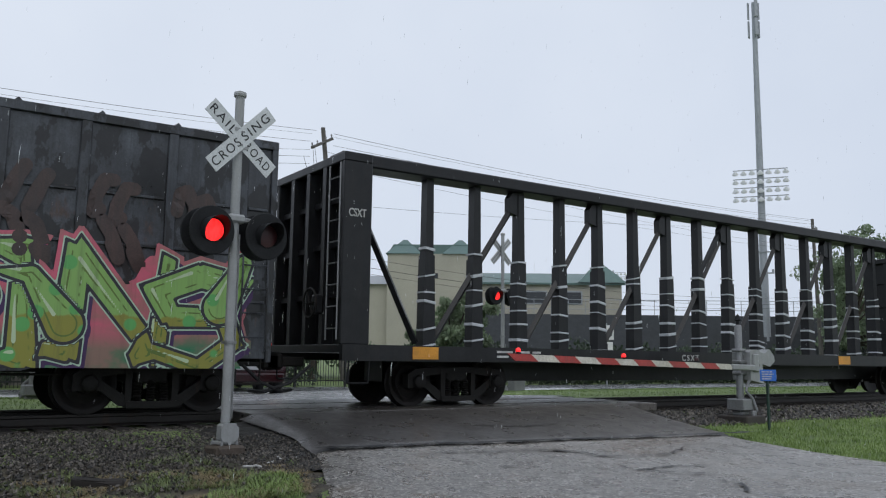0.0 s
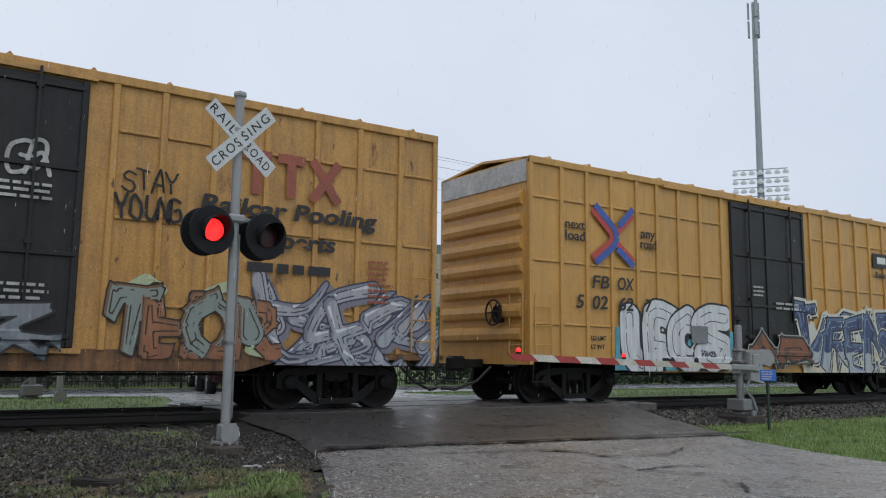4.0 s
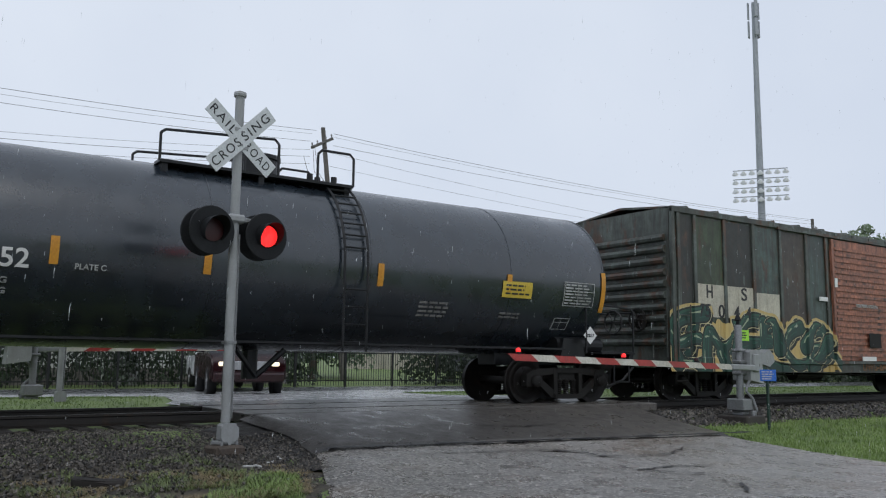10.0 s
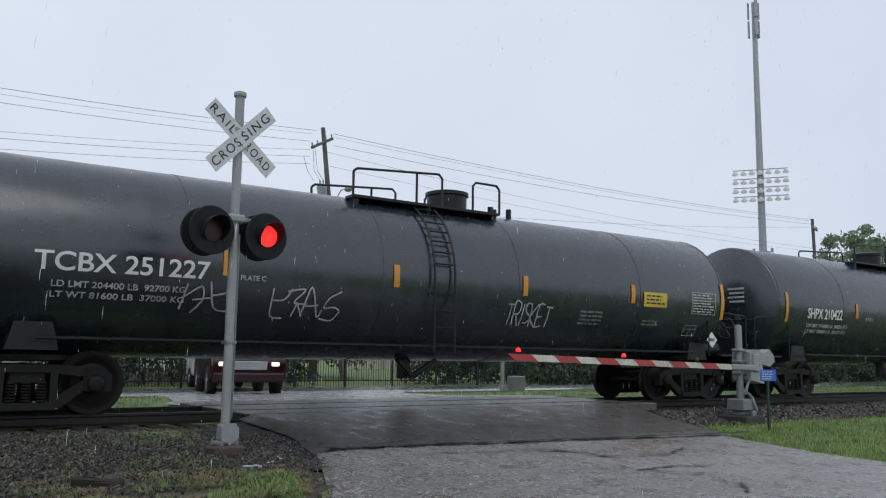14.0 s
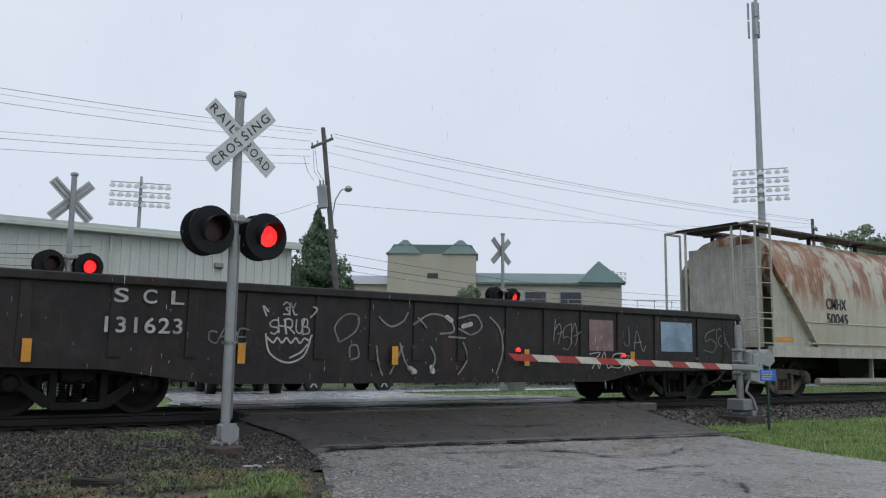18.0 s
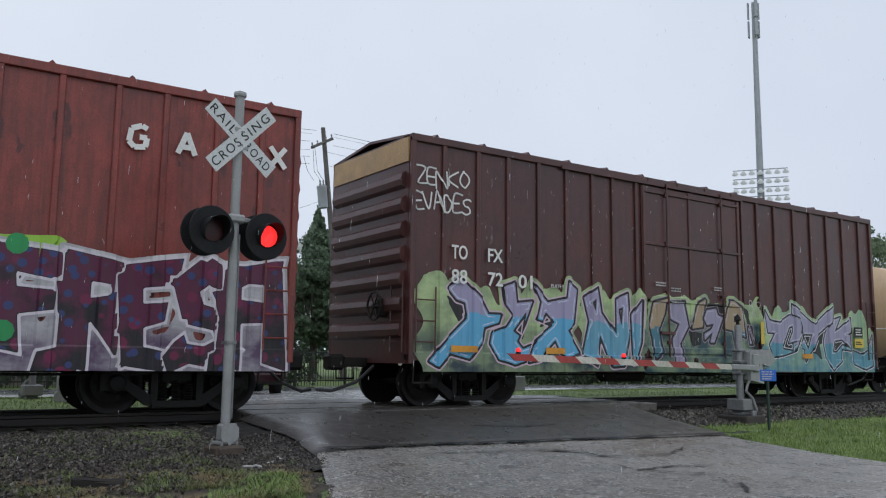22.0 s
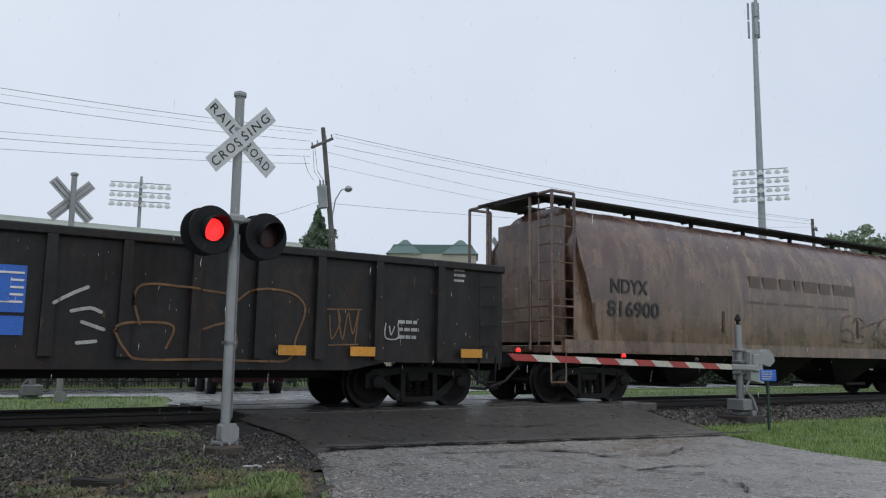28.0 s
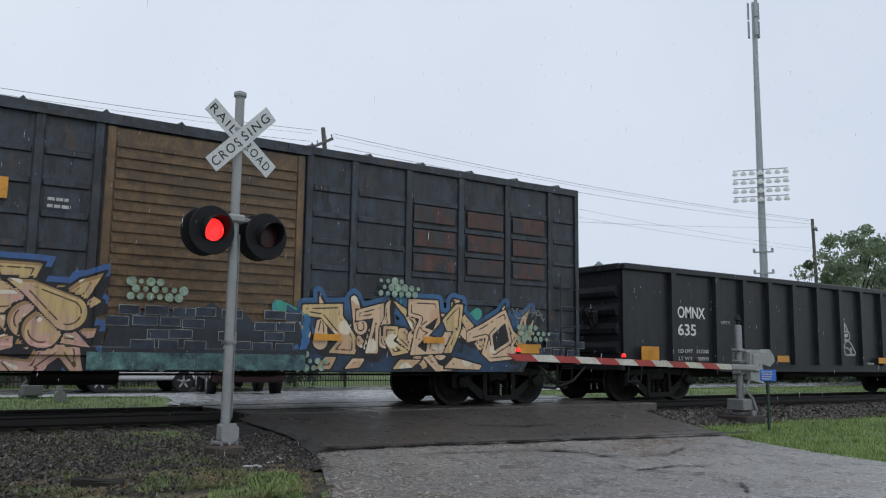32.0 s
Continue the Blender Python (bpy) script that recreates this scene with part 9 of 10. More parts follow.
for x, y in ((4.1, 9.75), (4.3, 9.95), (4.45, 9.9), (3.75, 9.6), (3.85, 9.55), (4.6, 10.1)):
    sc = thing("pale_scrap", "small pale scrap lying on the gravel", "litter", "scraps on the gravel", at=(x, y, ground_z(x, y) + 0.03))
    sc.rotation_euler = (rnd.uniform(-.2, .2), rnd.uniform(-.3, .3), rnd.uniform(0, 3))
    part("scrap", boxed(-0.06, 0.06, -0.025, 0.025, -0.012, 0.016, bev=0.008), M["faded_white"], sc)


# ---- crossing signals ----
M["footing_dark"] = surf("footing_dark", (0.045, 0.037, 0.032), 0.7, var=0.4, scale=5, streak=0.7, grime=(0.02, 0.017, 0.015), bump=0.6, off=33)
M["footing"] = surf("footing", (0.075, 0.058, 0.044), 0.75, var=0.35, scale=5, streak=0.7, grime=(0.04, 0.03, 0.025), bump=0.6, off=31)
FLASH = {}       # lamps: the light source, left or right of the pair


def lamp_unit(parent, x, y, z, facing, side, name="signal_head"):
    """A round black signal head with hood, on its own arm; facing: degrees about z, 0 faces -y."""
    g = new(name, None)
    g.parent, g.location, g.rotation_euler = parent, (x, y, z), (0, 0, radians(facing))
    g.empty_display_size = 0.1
    tagged(g, "round black signal backing with hooded red lamp")
    part("backing", lathe([(0.02, -0.012), (0.31, -0.012), (0.318, -0.006), (0.318, 0.006), (0.31, 0.012), (0.02, 0.012)], 40, "y"), M["signal_black"], g)
    soft_shade(part("housing", lathe([(0.02, 0.26), (0.10, 0.25), (0.15, 0.16), (0.16, 0.02), (0.02, 0.015)], 28, "y"), M["signal_black"], g), 40)
    # hood: an open half tube over the lens
    bm = bmesh.new()
    ring = []
    n = 24
    for i in range(n + 1):
        a = radians(-45 + 270 * i / n)
        d = -0.27 + 0.20 * (abs(i - n / 2) / (n / 2)) ** 1.6
        ring.append([bm.verts.new((r * math.cos(a), yy, r * math.sin(a))) for r, yy in ((0.172, -0.015), (0.172, d), (0.164, d), (0.164, -0.015))])
    for a, b in zip(ring, ring[1:]):
        for k in range(3):
            bm.faces.new((a[k], a[k + 1], b[k + 1], b[k]))
    soft_shade(part("hood", bm, M["signal_black"], g), 50)
    soft_shade(part("lens", lathe([(0.15, -0.022), (0.15, -0.03), (0.12, -0.036), (0.066, -0.041), (0.013, -0.043)], 28, "y"), M["red_lens"], g, "dark red glass lens"), 40)
    b = part("bulb", lathe([(0.146, 0.0), (0.146, -0.008), (0.115, -0.014), (0.066, -0.018), (0.01, -0.02)], 26, "y"), M["red_on"], g, "glowing red light of the lamp")
    FLASH[b] = side
    return g


def crossbuck(parent, z, y, face, words=True, spread=45, scale=1.0):
    """Two crossed boards on the mast; the lettering is on the -y face when words is true."""
    for k, (s, txt) in enumerate(((-1, ("RAIL", "ROAD")), (1, ("CROS", "SING")))):
        g = part("crossbuck_board", boxed(-0.61 * scale, 0.61 * scale, -0.004, 0.004, -0.115 * scale, 0.115 * scale), M["crossbuck_white"] if words else M["gunmetal"], parent, "white crossbuck board with black lettering" if words else "bare metal back of a crossbuck board")
        g.location, g.rotation_euler = (0, y + face * 0.014 * k, z), (0, -s * radians(spread - (5.8 if s < 0 else 0.0) * words), 0)
        if words:
            for t, x0 in ((txt[0], -0.575), (txt[1], 0.10 if s < 0 else 0.02)):
                letters(t, g, x0, -0.06, 0.12, M["black_letter"], y=-0.0055, depth=0.001, width=0.45 if s < 0 else 0.52, spread=1.25, bold=0.004)
    bm = bmesh.new()
    for dz in (-0.12, 0.12):
        box(bm, -0.1, 0.1, y - 0.015 + (0.02 if face > 0 else -0.0), y + 0.015, z + dz - 0.02, z + dz + 0.02)
    part("bracket", bm, M["steel"], parent)
    for dz in (-0.09, 0.09) if words else ():
        part("bolt", lathe([(0.016, y - 0.03), (0.016, y - 0.02), (0.004, y - 0.034)], 8, "y"), M["steel_dark"], parent).location = (0, 0, z + dz)
    if not words:
        for k, s in enumerate((-1, 1)):       # stiffening channels on the back of the boards
            for dz in (-0.05, 0.05):
                g = part("stiffener", boxed(-0.58, 0.58, -0.02, -0.005, dz - 0.007, dz + 0.007), M["steel_dark"], parent)
                g.location, g.rotation_euler = (0, y + face * 0.014 * k - 0.006, z), (0, -s * radians(spread), 0)


def mast_signal(at, height, yaw, lamp_z, xb_z, words=True, lamps=((-0.42, -1), (0.42, 1)), back=True, base_z=-0.3, r=0.062):
    g = thing("crossing_signal", "grey steel crossing signal mast with crossbuck and paired red lamps", "railroad signal", "crossing signals", at=(at[0], at[1], 0))
    g.rotation_euler = (0, 0, radians(yaw))
    soft_shade(part("mast", lathe([(r, base_z + 0.25), (r, height), (r, height)], 20), M["steel"], g), 40)
    part("cap", lathe([(r + 0.02, height - 0.02), (r + 0.025, height + 0.01), (r + 0.02, height + 0.04), (0.01, height + 0.07)], 18), M["steel"], g)
    bm = bmesh.new()
    box(bm, -0.115, 0.115, -0.115, 0.115, base_z - 0.02, base_z + 0.02, 0.008)
    box(bm, -0.085, 0.085, -0.085, 0.085, base_z + 0.02, base_z + 0.24, 0.025)
    part("mast_base", bm, M["steel"], g)
    bm = bmesh.new()
    prism(bm, [(-0.125, 0.17), (-0.09, 0.2), (-0.08, 0.23), (0.08, 0.23), (0.09, 0.2), (0.125, 0.17), (0.125, 0.05), (0.085, 0.0), (0.035, -0.01), (0.0, -0.06), (-0.035, -0.01), (-0.085, 0.0), (-0.125, 0.05)], -0.14, -0.10)
    bmesh.ops.translate(bm, verts=bm.verts, vec=(0, 0, base_z + 0.02))
    part("base_door", bm, M["steel"], g)
    for x, y in ((-0.105, -0.13), (0.105, -0.13), (-0.105, 0.13), (0.105, 0.13)):
        part("anchor_bolt", lathe([(0.02, base_z - 0.03), (0.02, base_z + 0.015), (0.01, base_z + 0.015), (0.01, base_z + 0.045), (0.002, base_z + 0.045)], 8), M["steel_dark"], g).location = (x, y, 0)
    bm = boxed(-0.2, 0.2, -0.2, 0.2, base_z - 0.45, base_z - 0.03, bev=0.03)
    bmesh.ops.subdivide_edges(bm, edges=bm.edges, cuts=3, use_grid_fill=True)
    for v in bm.verts:       # broken edges
        v.co += Vector((noise.noise(v.co * 9), noise.noise(v.co * 9 + Vector((5, 0, 0))), 0.6 * noise.noise(v.co * 8 + Vector((0, 7, 0))))) * 0.03
    part("footing", bm, M["footing"], g, "stained brown-grey concrete footing")
    crossbuck(g, xb_z, -r - 0.02 if words else r + 0.02, -1 if words else 1, words)
    bm = bmesh.new()
    box(bm, -0.12, 0.12, -0.1, 0.1, lamp_z + 0.14, lamp_z + 0.26, 0.03)
    box(bm, -0.45, 0.45, -0.03, 0.03, lamp_z + 0.17, lamp_z + 0.23, 0.01)
    part("cross_arm", bm, M["steel"], g)
    for x, s in lamps:
        lamp_unit(g, x, -0.12, lamp_z, 0, s)
        if back:
            lamp_unit(g, x, 0.12, lamp_z, 180, s)
    bm = bmesh.new()
    bar(bm, (r + 0.02, 0, base_z + 0.3), (r + 0.02, 0, lamp_z), 0.014, 6)
    box(bm, -r - 0.01, r + 0.01, -r - 0.01, r + 0.01, lamp_z - 1.45, lamp_z - 1.41)
    part("conduit", bm, M["steel_dark"], g)
    return g


near_signal = mast_signal((3.81, 10.60), 4.40, 9, 2.50, 3.785, lamps=((-0.38, -1), (0.42, 1)), base_z=-0.21)
far_signal = mast_signal((3.42, 20.1), 4.95, 7, 2.87, 4.37, words=False, base_z=-0.16)
side_signal = mast_signal((18.5, 23.5), 5.4, 5, 3.15, 4.80, words=False, base_z=-0.25)


def gate(at, yaw, length, base_z, lights, label, hinge_z=0.79, droop=1.2, alternate=True):
    """A barrier with its drive on a short post; the arm is down and points to -x."""
    g = thing("crossing_gate", label, "crossing gate", "crossing gates", at=(at[0], at[1], 0))
    g.rotation_euler = (0, 0, radians(yaw))
    soft_shade(part("post", lathe([(0.075, base_z + 0.2), (0.075, hinge_z + 0.86), (0.06, hinge_z + 0.9)], 18), M["steel_dark"], g), 40)
    part("finial", lathe([(0.035, hinge_z + 0.88), (0.035, hinge_z + 0.98), (0.075, hinge_z + 1.0), (0.035, hinge_z + 1.1), (0.005, hinge_z + 1.13)], 12), M["signal_black"], g)
    bm = bmesh.new()
    for z in (hinge_z - 0.12, hinge_z + 0.12, hinge_z + 0.36):
        box(bm, -0.12, 0.12, -0.11, 0.11, z - 0.035, z + 0.035, 0.02)
    box(bm, -0.2, 0.2, -0.2, 0.2, base_z + 0.1, base_z + 0.34, 0.02)
    box(bm, -0.13, 0.13, -0.13, 0.13, base_z, base_z + 0.1, 0.02)
    box(bm, 0.05, 0.2, -0.26, -0.18, base_z - 0.02, base_z + 0.1, 0.02)
    split_part("bracket", bm, M["steel_dark"], g)
    bm = bmesh.new()
    prism(bm, [(0.10, hinge_z - 0.26), (0.62, hinge_z - 0.34), (0.58, hinge_z + 0.08), (0.5, hinge_z + 0.34), (0.46, hinge_z + 0.38), (0.16, hinge_z + 0.38), (0.10, hinge_z + 0.32)], -0.2, 0.22)
    box(bm, 0.18, 0.42, -0.24, -0.19, hinge_z - 0.1, hinge_z + 0.30, 0.03)
    for x in (0.2, 0.38):
        box(bm, x, x + 0.03, -0.255, -0.235, hinge_z + 0.02, hinge_z + 0.08)
    part("drive_box", bm, M["steel"], g)
    bm = bmesh.new()
    prism(bm, [(0.45, hinge_z + 0.05), (0.95, hinge_z - 0.04), (1.15, hinge_z + 0.08), (1.12, hinge_z + 0.2), (0.95, hinge_z + 0.34), (0.72, hinge_z + 0.24), (0.5, hinge_z + 0.28)], -0.12, 0.1)
    for i in range(3):
        bar(bm, (0.62 + i * 0.1, -0.1, hinge_z + 0.12), (0.62 + i * 0.1, 0.1, hinge_z + 0.12), 0.07, 10)
    bmesh.ops.translate(bm, verts=bm.verts, vec=(0.08, 0, 0.06))
    part("counterweight", bm, M["steel"], g)
    part("conduit", rail_of([(0.2, -0.26, base_z + 0.08), (0.14, -0.2, base_z + 0.35), (0.0, -0.14, base_z + 0.5), (0.06, -0.14, hinge_z - 0.35), (0.2, -0.16, hinge_z - 0.2)], 0.03), M["steel_dark"], g)
    arm = new("arm", None)
    arm.parent, arm.location, arm.rotation_euler = g, (-0.05, -0.22, hinge_z), (0, radians(droop), 0)
    tagged(arm, "red and white striped barrier arm")
    part("arm_root", boxed(-0.6, 0.3, -0.04, 0.04, -0.06, 0.06, bev=0.02), M["steel"], arm)
    n = int(length / 0.56)
    for i in range(n):
        x1 = -0.5 - i * (length - 0.5) / n
        x0 = x1 - (length - 0.5) / n
        sl = 0.17
        bm = bmesh.new()
        prism(bm, [(x0, -0.055), (x1, -0.055), (x1 - sl, 0.055), (x0 - sl, 0.055)], -0.012, 0.012)
        part("arm_stripe", bm, M["red_tape"] if i % 2 == (n + 1) % 2 else M["white_tape"], arm)
    for u, s in lights:
        x = -length * u
        bm = bmesh.new()
        box(bm, x - 0.03, x + 0.03, -0.03, 0.03, 0.055, 0.085)
        part("lamp_foot", bm, M["signal_black"], arm)
        lamp = part("arm_lamp", lathe([(0.04, 0.085), (0.045, 0.11), (0.035, 0.14), (0.01, 0.155)], 12), M["red_warm"] if s == 0 else M["red_lens"], arm, "small red lamp on the arm")
        lamp.location = (x, 0, 0)
    part("footing", boxed(-0.35, 0.35, -0.35, 0.35, base_z - 0.3, base_z, bev=0.02), M["footing_dark"], g)
    return g


gate((15.17, 11.18), 5, 6.75, -0.20, ((0.99, 0), (0.60, 0), (0.27, 1)), "lowered red and white crossing gate with grey drive box")
gate((3.0, 21.0), 180 + 3, 6.0, -0.14, ((0.99, 0), (0.6, 1), (0.3, 1)), "lowered far crossing gate seen from behind", hinge_z=1.0)
g = thing("relay_box", "small grey signal control box on the verge", "control box", at=(18.9, 23.2, -0.22))
part("housing", boxed(-0.25, 0.25, -0.2, 0.2, 0.0, 0.55, bev=0.03), M["steel_dark"], g)
part("foot", boxed(-0.35, 0.35, -0.25, 0.25, -0.1, 0.02), M["concrete"], g)

g = thing("sign_post", "small blue information sign on a dark green post", "sign", at=(14.50, 10.05, -0.41))
bm = bmesh.new()
box(bm, -0.03, 0.03, -0.02, 0.02, -0.2, 1.12, 0.005)
part("post", bm, M["post_green"], g)
s = part("sign_panel", boxed(-0.17, 0.17, -0.035, -0.022, 0.95, 1.17, bev=0.006), M["sign_blue"], g, "small blue emergency notice")
s.rotation_euler = (0, 0, radians(-25))
o = bars_of_text(g, -0.14, 0.97, 0.28, 0.18, 4, M["faded_white"], y=-0.042)
o.rotation_euler = (0, 0, radians(-25))


# ---- far side: fence, buildings, stadium, lights, poles ----
M["warehouse"] = surf("warehouse", (0.55, 0.57, 0.54), 0.5, var=0.06, scale=0.3, streak=0.2, grime=(0.35, 0.36, 0.33), mottle=0.0)
M["warehouse_trim"] = surf("warehouse_trim", (0.48, 0.52, 0.47), 0.5, var=0.08)
M["stucco"] = surf("stucco", (0.40, 0.38, 0.31), 0.7, var=0.08, scale=0.3)
M["green_roof"] = surf("green_roof", (0.10, 0.165, 0.15), 0.4, var=0.1, scale=0.3)
M["window_dark"] = surf("window_dark", (0.03, 0.035, 0.04), 0.15, var=0.1)
M["iron"] = surf("iron", (0.012, 0.013, 0.014), 0.5, var=0.2)
M["bleacher"] = surf("bleacher", (0.05, 0.055, 0.06), 0.5, var=0.2)
M["bark"] = surf("bark", (0.06, 0.048, 0.038), 0.85, var=0.3, scale=5, bump=0.6)
def leaf_surf(name, col, col2, through_light=0.45):
    """Thin leaves: tone changes from leaf to leaf, some light comes through."""
    m = surf(name, col, 0.45, var=0.4, scale=0.8, bump=0, col2=col2)
    nt = m.node_tree
    b = nt.nodes["Principled BSDF"]
    tr = nt.nodes.new("ShaderNodeBsdfTranslucent")
    nt.links.new(b.inputs["Base Color"].links[0].from_socket, tr.inputs[0])
    mx = nt.nodes.new("ShaderNodeMixShader")
    mx.inputs[0].default_value = through_light
    out = nt.nodes["Material Output"]
    nt.links.new(b.outputs[0], mx.inputs[1])
    nt.links.new(tr.outputs[0], mx.inputs[2])
    nt.links.new(mx.outputs[0], out.inputs[0])
    return m


M["leaf"] = leaf_surf("leaf", (0.21, 0.27, 0.17), (0.23, 0.29, 0.18), 0.5)
M["leaf_dark"] = leaf_surf("leaf_dark", (0.075, 0.115, 0.068), (0.095, 0.14, 0.08), 0.35)
M["leaf_hedge"] = leaf_surf("leaf_hedge", (0.034, 0.052, 0.03), (0.045, 0.068, 0.038), 0.25)
M["leaf_conifer"] = leaf_surf("leaf_conifer", (0.12, 0.175, 0.11), (0.14, 0.20, 0.125), 0.4)
M["pole_wood"] = surf("pole_wood", (0.13, 0.12, 0.11), 0.8, var=0.25, scale=4, streak=0.4)
M["galv"] = surf("galv", (0.33, 0.35, 0.37), 0.45, metal=0.3, var=0.1)
M["cable"] = surf("cable", (0.03, 0.03, 0.033), 0.5)

w = thing("warehouse", "long pale ribbed-metal warehouse with green-grey eave", "building", at=(0, 0, 0))
part("wall", boxed(-60, 16.2, 37.0, 62, -0.5, 6.1), M["warehouse"], w)
bm = boxed(-0.05, 0.05, 36.93, 37.0, -0.4, 5.9)
rib = part("wall_rib", bm, M["warehouse"], w)
for i in range(190):
    o = rib if i == 0 else again(rib, "wall_rib")
    o.location = (16.0 - i * 0.4, 0, 0)
bm = bmesh.new()
prism(bm, [(-60.3, 6.1), (16.5, 6.1), (16.5, 6.35), (-60.3, 6.35)], 36.6, 62.3)
part("roof", bm, M["warehouse_trim"], w)
part("gutter", boxed(-60.3, 16.5, 36.5, 36.7, 6.0, 6.2, bev=0.02), M["warehouse_trim"], w)
part("base_course", boxed(-60, 16.22, 36.9, 37.0, -0.5, 0.35), M["concrete"], w)
bm = bmesh.new()
bar(bm, (7.9, 36.85, -0.3), (7.9, 36.85, 6.0), 0.07, 6)
part("downpipe", bm, M["warehouse_trim"], w)
bm = lathe([(0.45, 0.0), (0.6, -0.05), (0.55, -0.12), (0.05, -0.13)], 24, "y")
fan = part("vent_fan", bm, M["steel_dark"], w, "round grey wall fan")
fan.location = (8.6, 36.9, 2.1)
bm = bmesh.new()
box(bm, 8.2, 9.2, 36.3, 36.95, -0.4, 1.0, 0.05)
part("cooling_unit", bm, M["steel"], w)
bm = bmesh.new()
box(bm, 12.4, 12.8, 36.75, 36.95, 4.9, 5.1, 0.02)
part("wall_lamp", bm, M["steel_dark"], w)


def hip(bm, x0, x1, y0, y1, z0, z1, inset):
    a = [bm.verts.new(p) for p in ((x0, y0, z0), (x1, y0, z0), (x1, y1, z0), (x0, y1, z0))]
    b = [bm.verts.new(p) for p in ((x0 + inset, (y0 + y1) / 2, z1), (x1 - inset, (y0 + y1) / 2, z1))]
    for f in ((a[0], a[1], b[1], b[0]), (a[2], a[3], b[0], b[1]), (a[1], a[2], b[1]), (a[3], a[0], b[0])):
        bm.faces.new(f)


# the stadium building faces the camera's way at a slant, so it is built in its own frame and turned
st = thing("stadium_building", "tan stadium building with green hipped tower roofs", "building", at=(42.7, 73.3, 0))
st.rotation_euler = (0, 0, radians(-36))
part("wall", boxed(0, 9.1, 0, 10, -1, 11.6), M["stucco"], st)
part("wall", boxed(9.1, 24.0, 1.0, 10, -1, 8.9), M["stucco"], st)
part("wall", boxed(-4.2, 0, 1.0, 9, -1, 8.6), M["stucco"], st)
bm = bmesh.new()
for x in (0.0, 5.8):
    hip(bm, x - 0.2, x + 3.5, -0.2, 4, 11.6, 13.3, 1.64)
part("tower_roof", bm, M["green_roof"], st)
bm = bmesh.new()
prism(bm, [(-0.2, 11.6), (9.3, 11.6), (8.6, 12.7), (0.5, 12.7)], 1.0, 6.0)
part("roof", bm, M["green_roof"], st)
bm = bmesh.new()
v = [bm.verts.new(p) for p in ((9.0, 0.6, 8.8), (24.3, 0.6, 8.8), (24.3, 5, 10.2), (9.0, 5, 10.2), (9.0, 0.6, 8.6), (24.3, 0.6, 8.6))]
bm.faces.new(v[:4])
bm.faces.new((v[0], v[4], v[5], v[1]))
part("roof", bm, M["green_roof"], st)
bm = bmesh.new()
hip(bm, 19.5, 24.4, 0.4, 5, 8.85, 11.3, 2.4)
part("tower_roof", bm, M["green_roof"], st)
bm = bmesh.new()
v = [bm.verts.new(p) for p in ((-4.4, 0.6, 8.5), (0, 0.6, 8.5), (0, 5, 9.8), (-4.4, 5, 9.8))]
bm.faces.new(v)
part("roof", bm, M["galv"], st)
for x in (14.0, 17.6):
    wd = part("window", boxed(x, x + 2.4, 0.93, 1.02, 6.6, 8.0, bev=0.03), M["galv"], st)
    part("pane", boxed(x + 0.15, x + 2.25, 0.90, 0.94, 6.75, 7.85), M["window_dark"], wd)
part("window", boxed(4.1, 5.2, -0.06, 0.02, 9.1, 9.6), M["window_dark"], st)

gs = thing("bleachers", "dark stepped stadium bleachers with railings", "bleachers", at=(47.0, 57.0, 0))
gs.rotation_euler = (0, 0, radians(-36))
for i in range(12):
    part("bench_row", boxed(-6, 34, i * 0.75, i * 0.75 + 0.75, -0.5, 0.8 + i * 0.42), M["bleacher"], gs)
bm = bmesh.new()
for i in range(34):
    bar(bm, (-5 + i * 1.7, 9.2, 5.0), (-5 + i * 1.7, 9.2, 7.0), 0.035, 5)
for z in (6.0, 6.95):
    bar(bm, (-5, 9.2, z), (52, 9.2, z), 0.035, 5)
part("railing", bm, M["galv"], gs)


M["lamp_shell"] = surf("lamp_shell", (0.75, 0.76, 0.77), 0.4, var=0.08)


def floodlight(at, top, bank_z, rows, per, yaw, mast_r=0.3, tall=None, width=4.9):
    g = thing("floodlight_mast", "tall grey steel stadium floodlight mast with rows of lamps", "floodlight", "stadium floodlights", at=(*at, 0))
    g.rotation_euler = (0, 0, radians(yaw))
    top_z = tall or top
    soft_shade(part("mast", lathe([(mast_r, -1), (mast_r * 0.75, bank_z), (mast_r * 0.5, top_z)], 14), M["galv"], g), 40)
    lamp = None
    for r in range(rows):
        z = bank_z - r * 0.86
        part("lamp_bar", boxed(-width / 2, width / 2, -0.36, -0.28, z + 0.18, z + 0.26), M["galv"], g)
        for i in range(per):
            if lamp is None:
                lamp = soft_shade(part("lamp", lathe([(0.05, 0.16), (0.12, 0.10), (0.30, -0.16), (0.31, -0.2), (0.02, -0.17)], 12), M["lamp_shell"], g), 40)
            else:
                lamp = again(lamp, "lamp")
            lamp.location = (-width / 2 + 0.2 + i * (width - 0.4) / (per - 1), -0.45, z)
            lamp.rotation_euler = (radians(40), 0, 0)
    return g


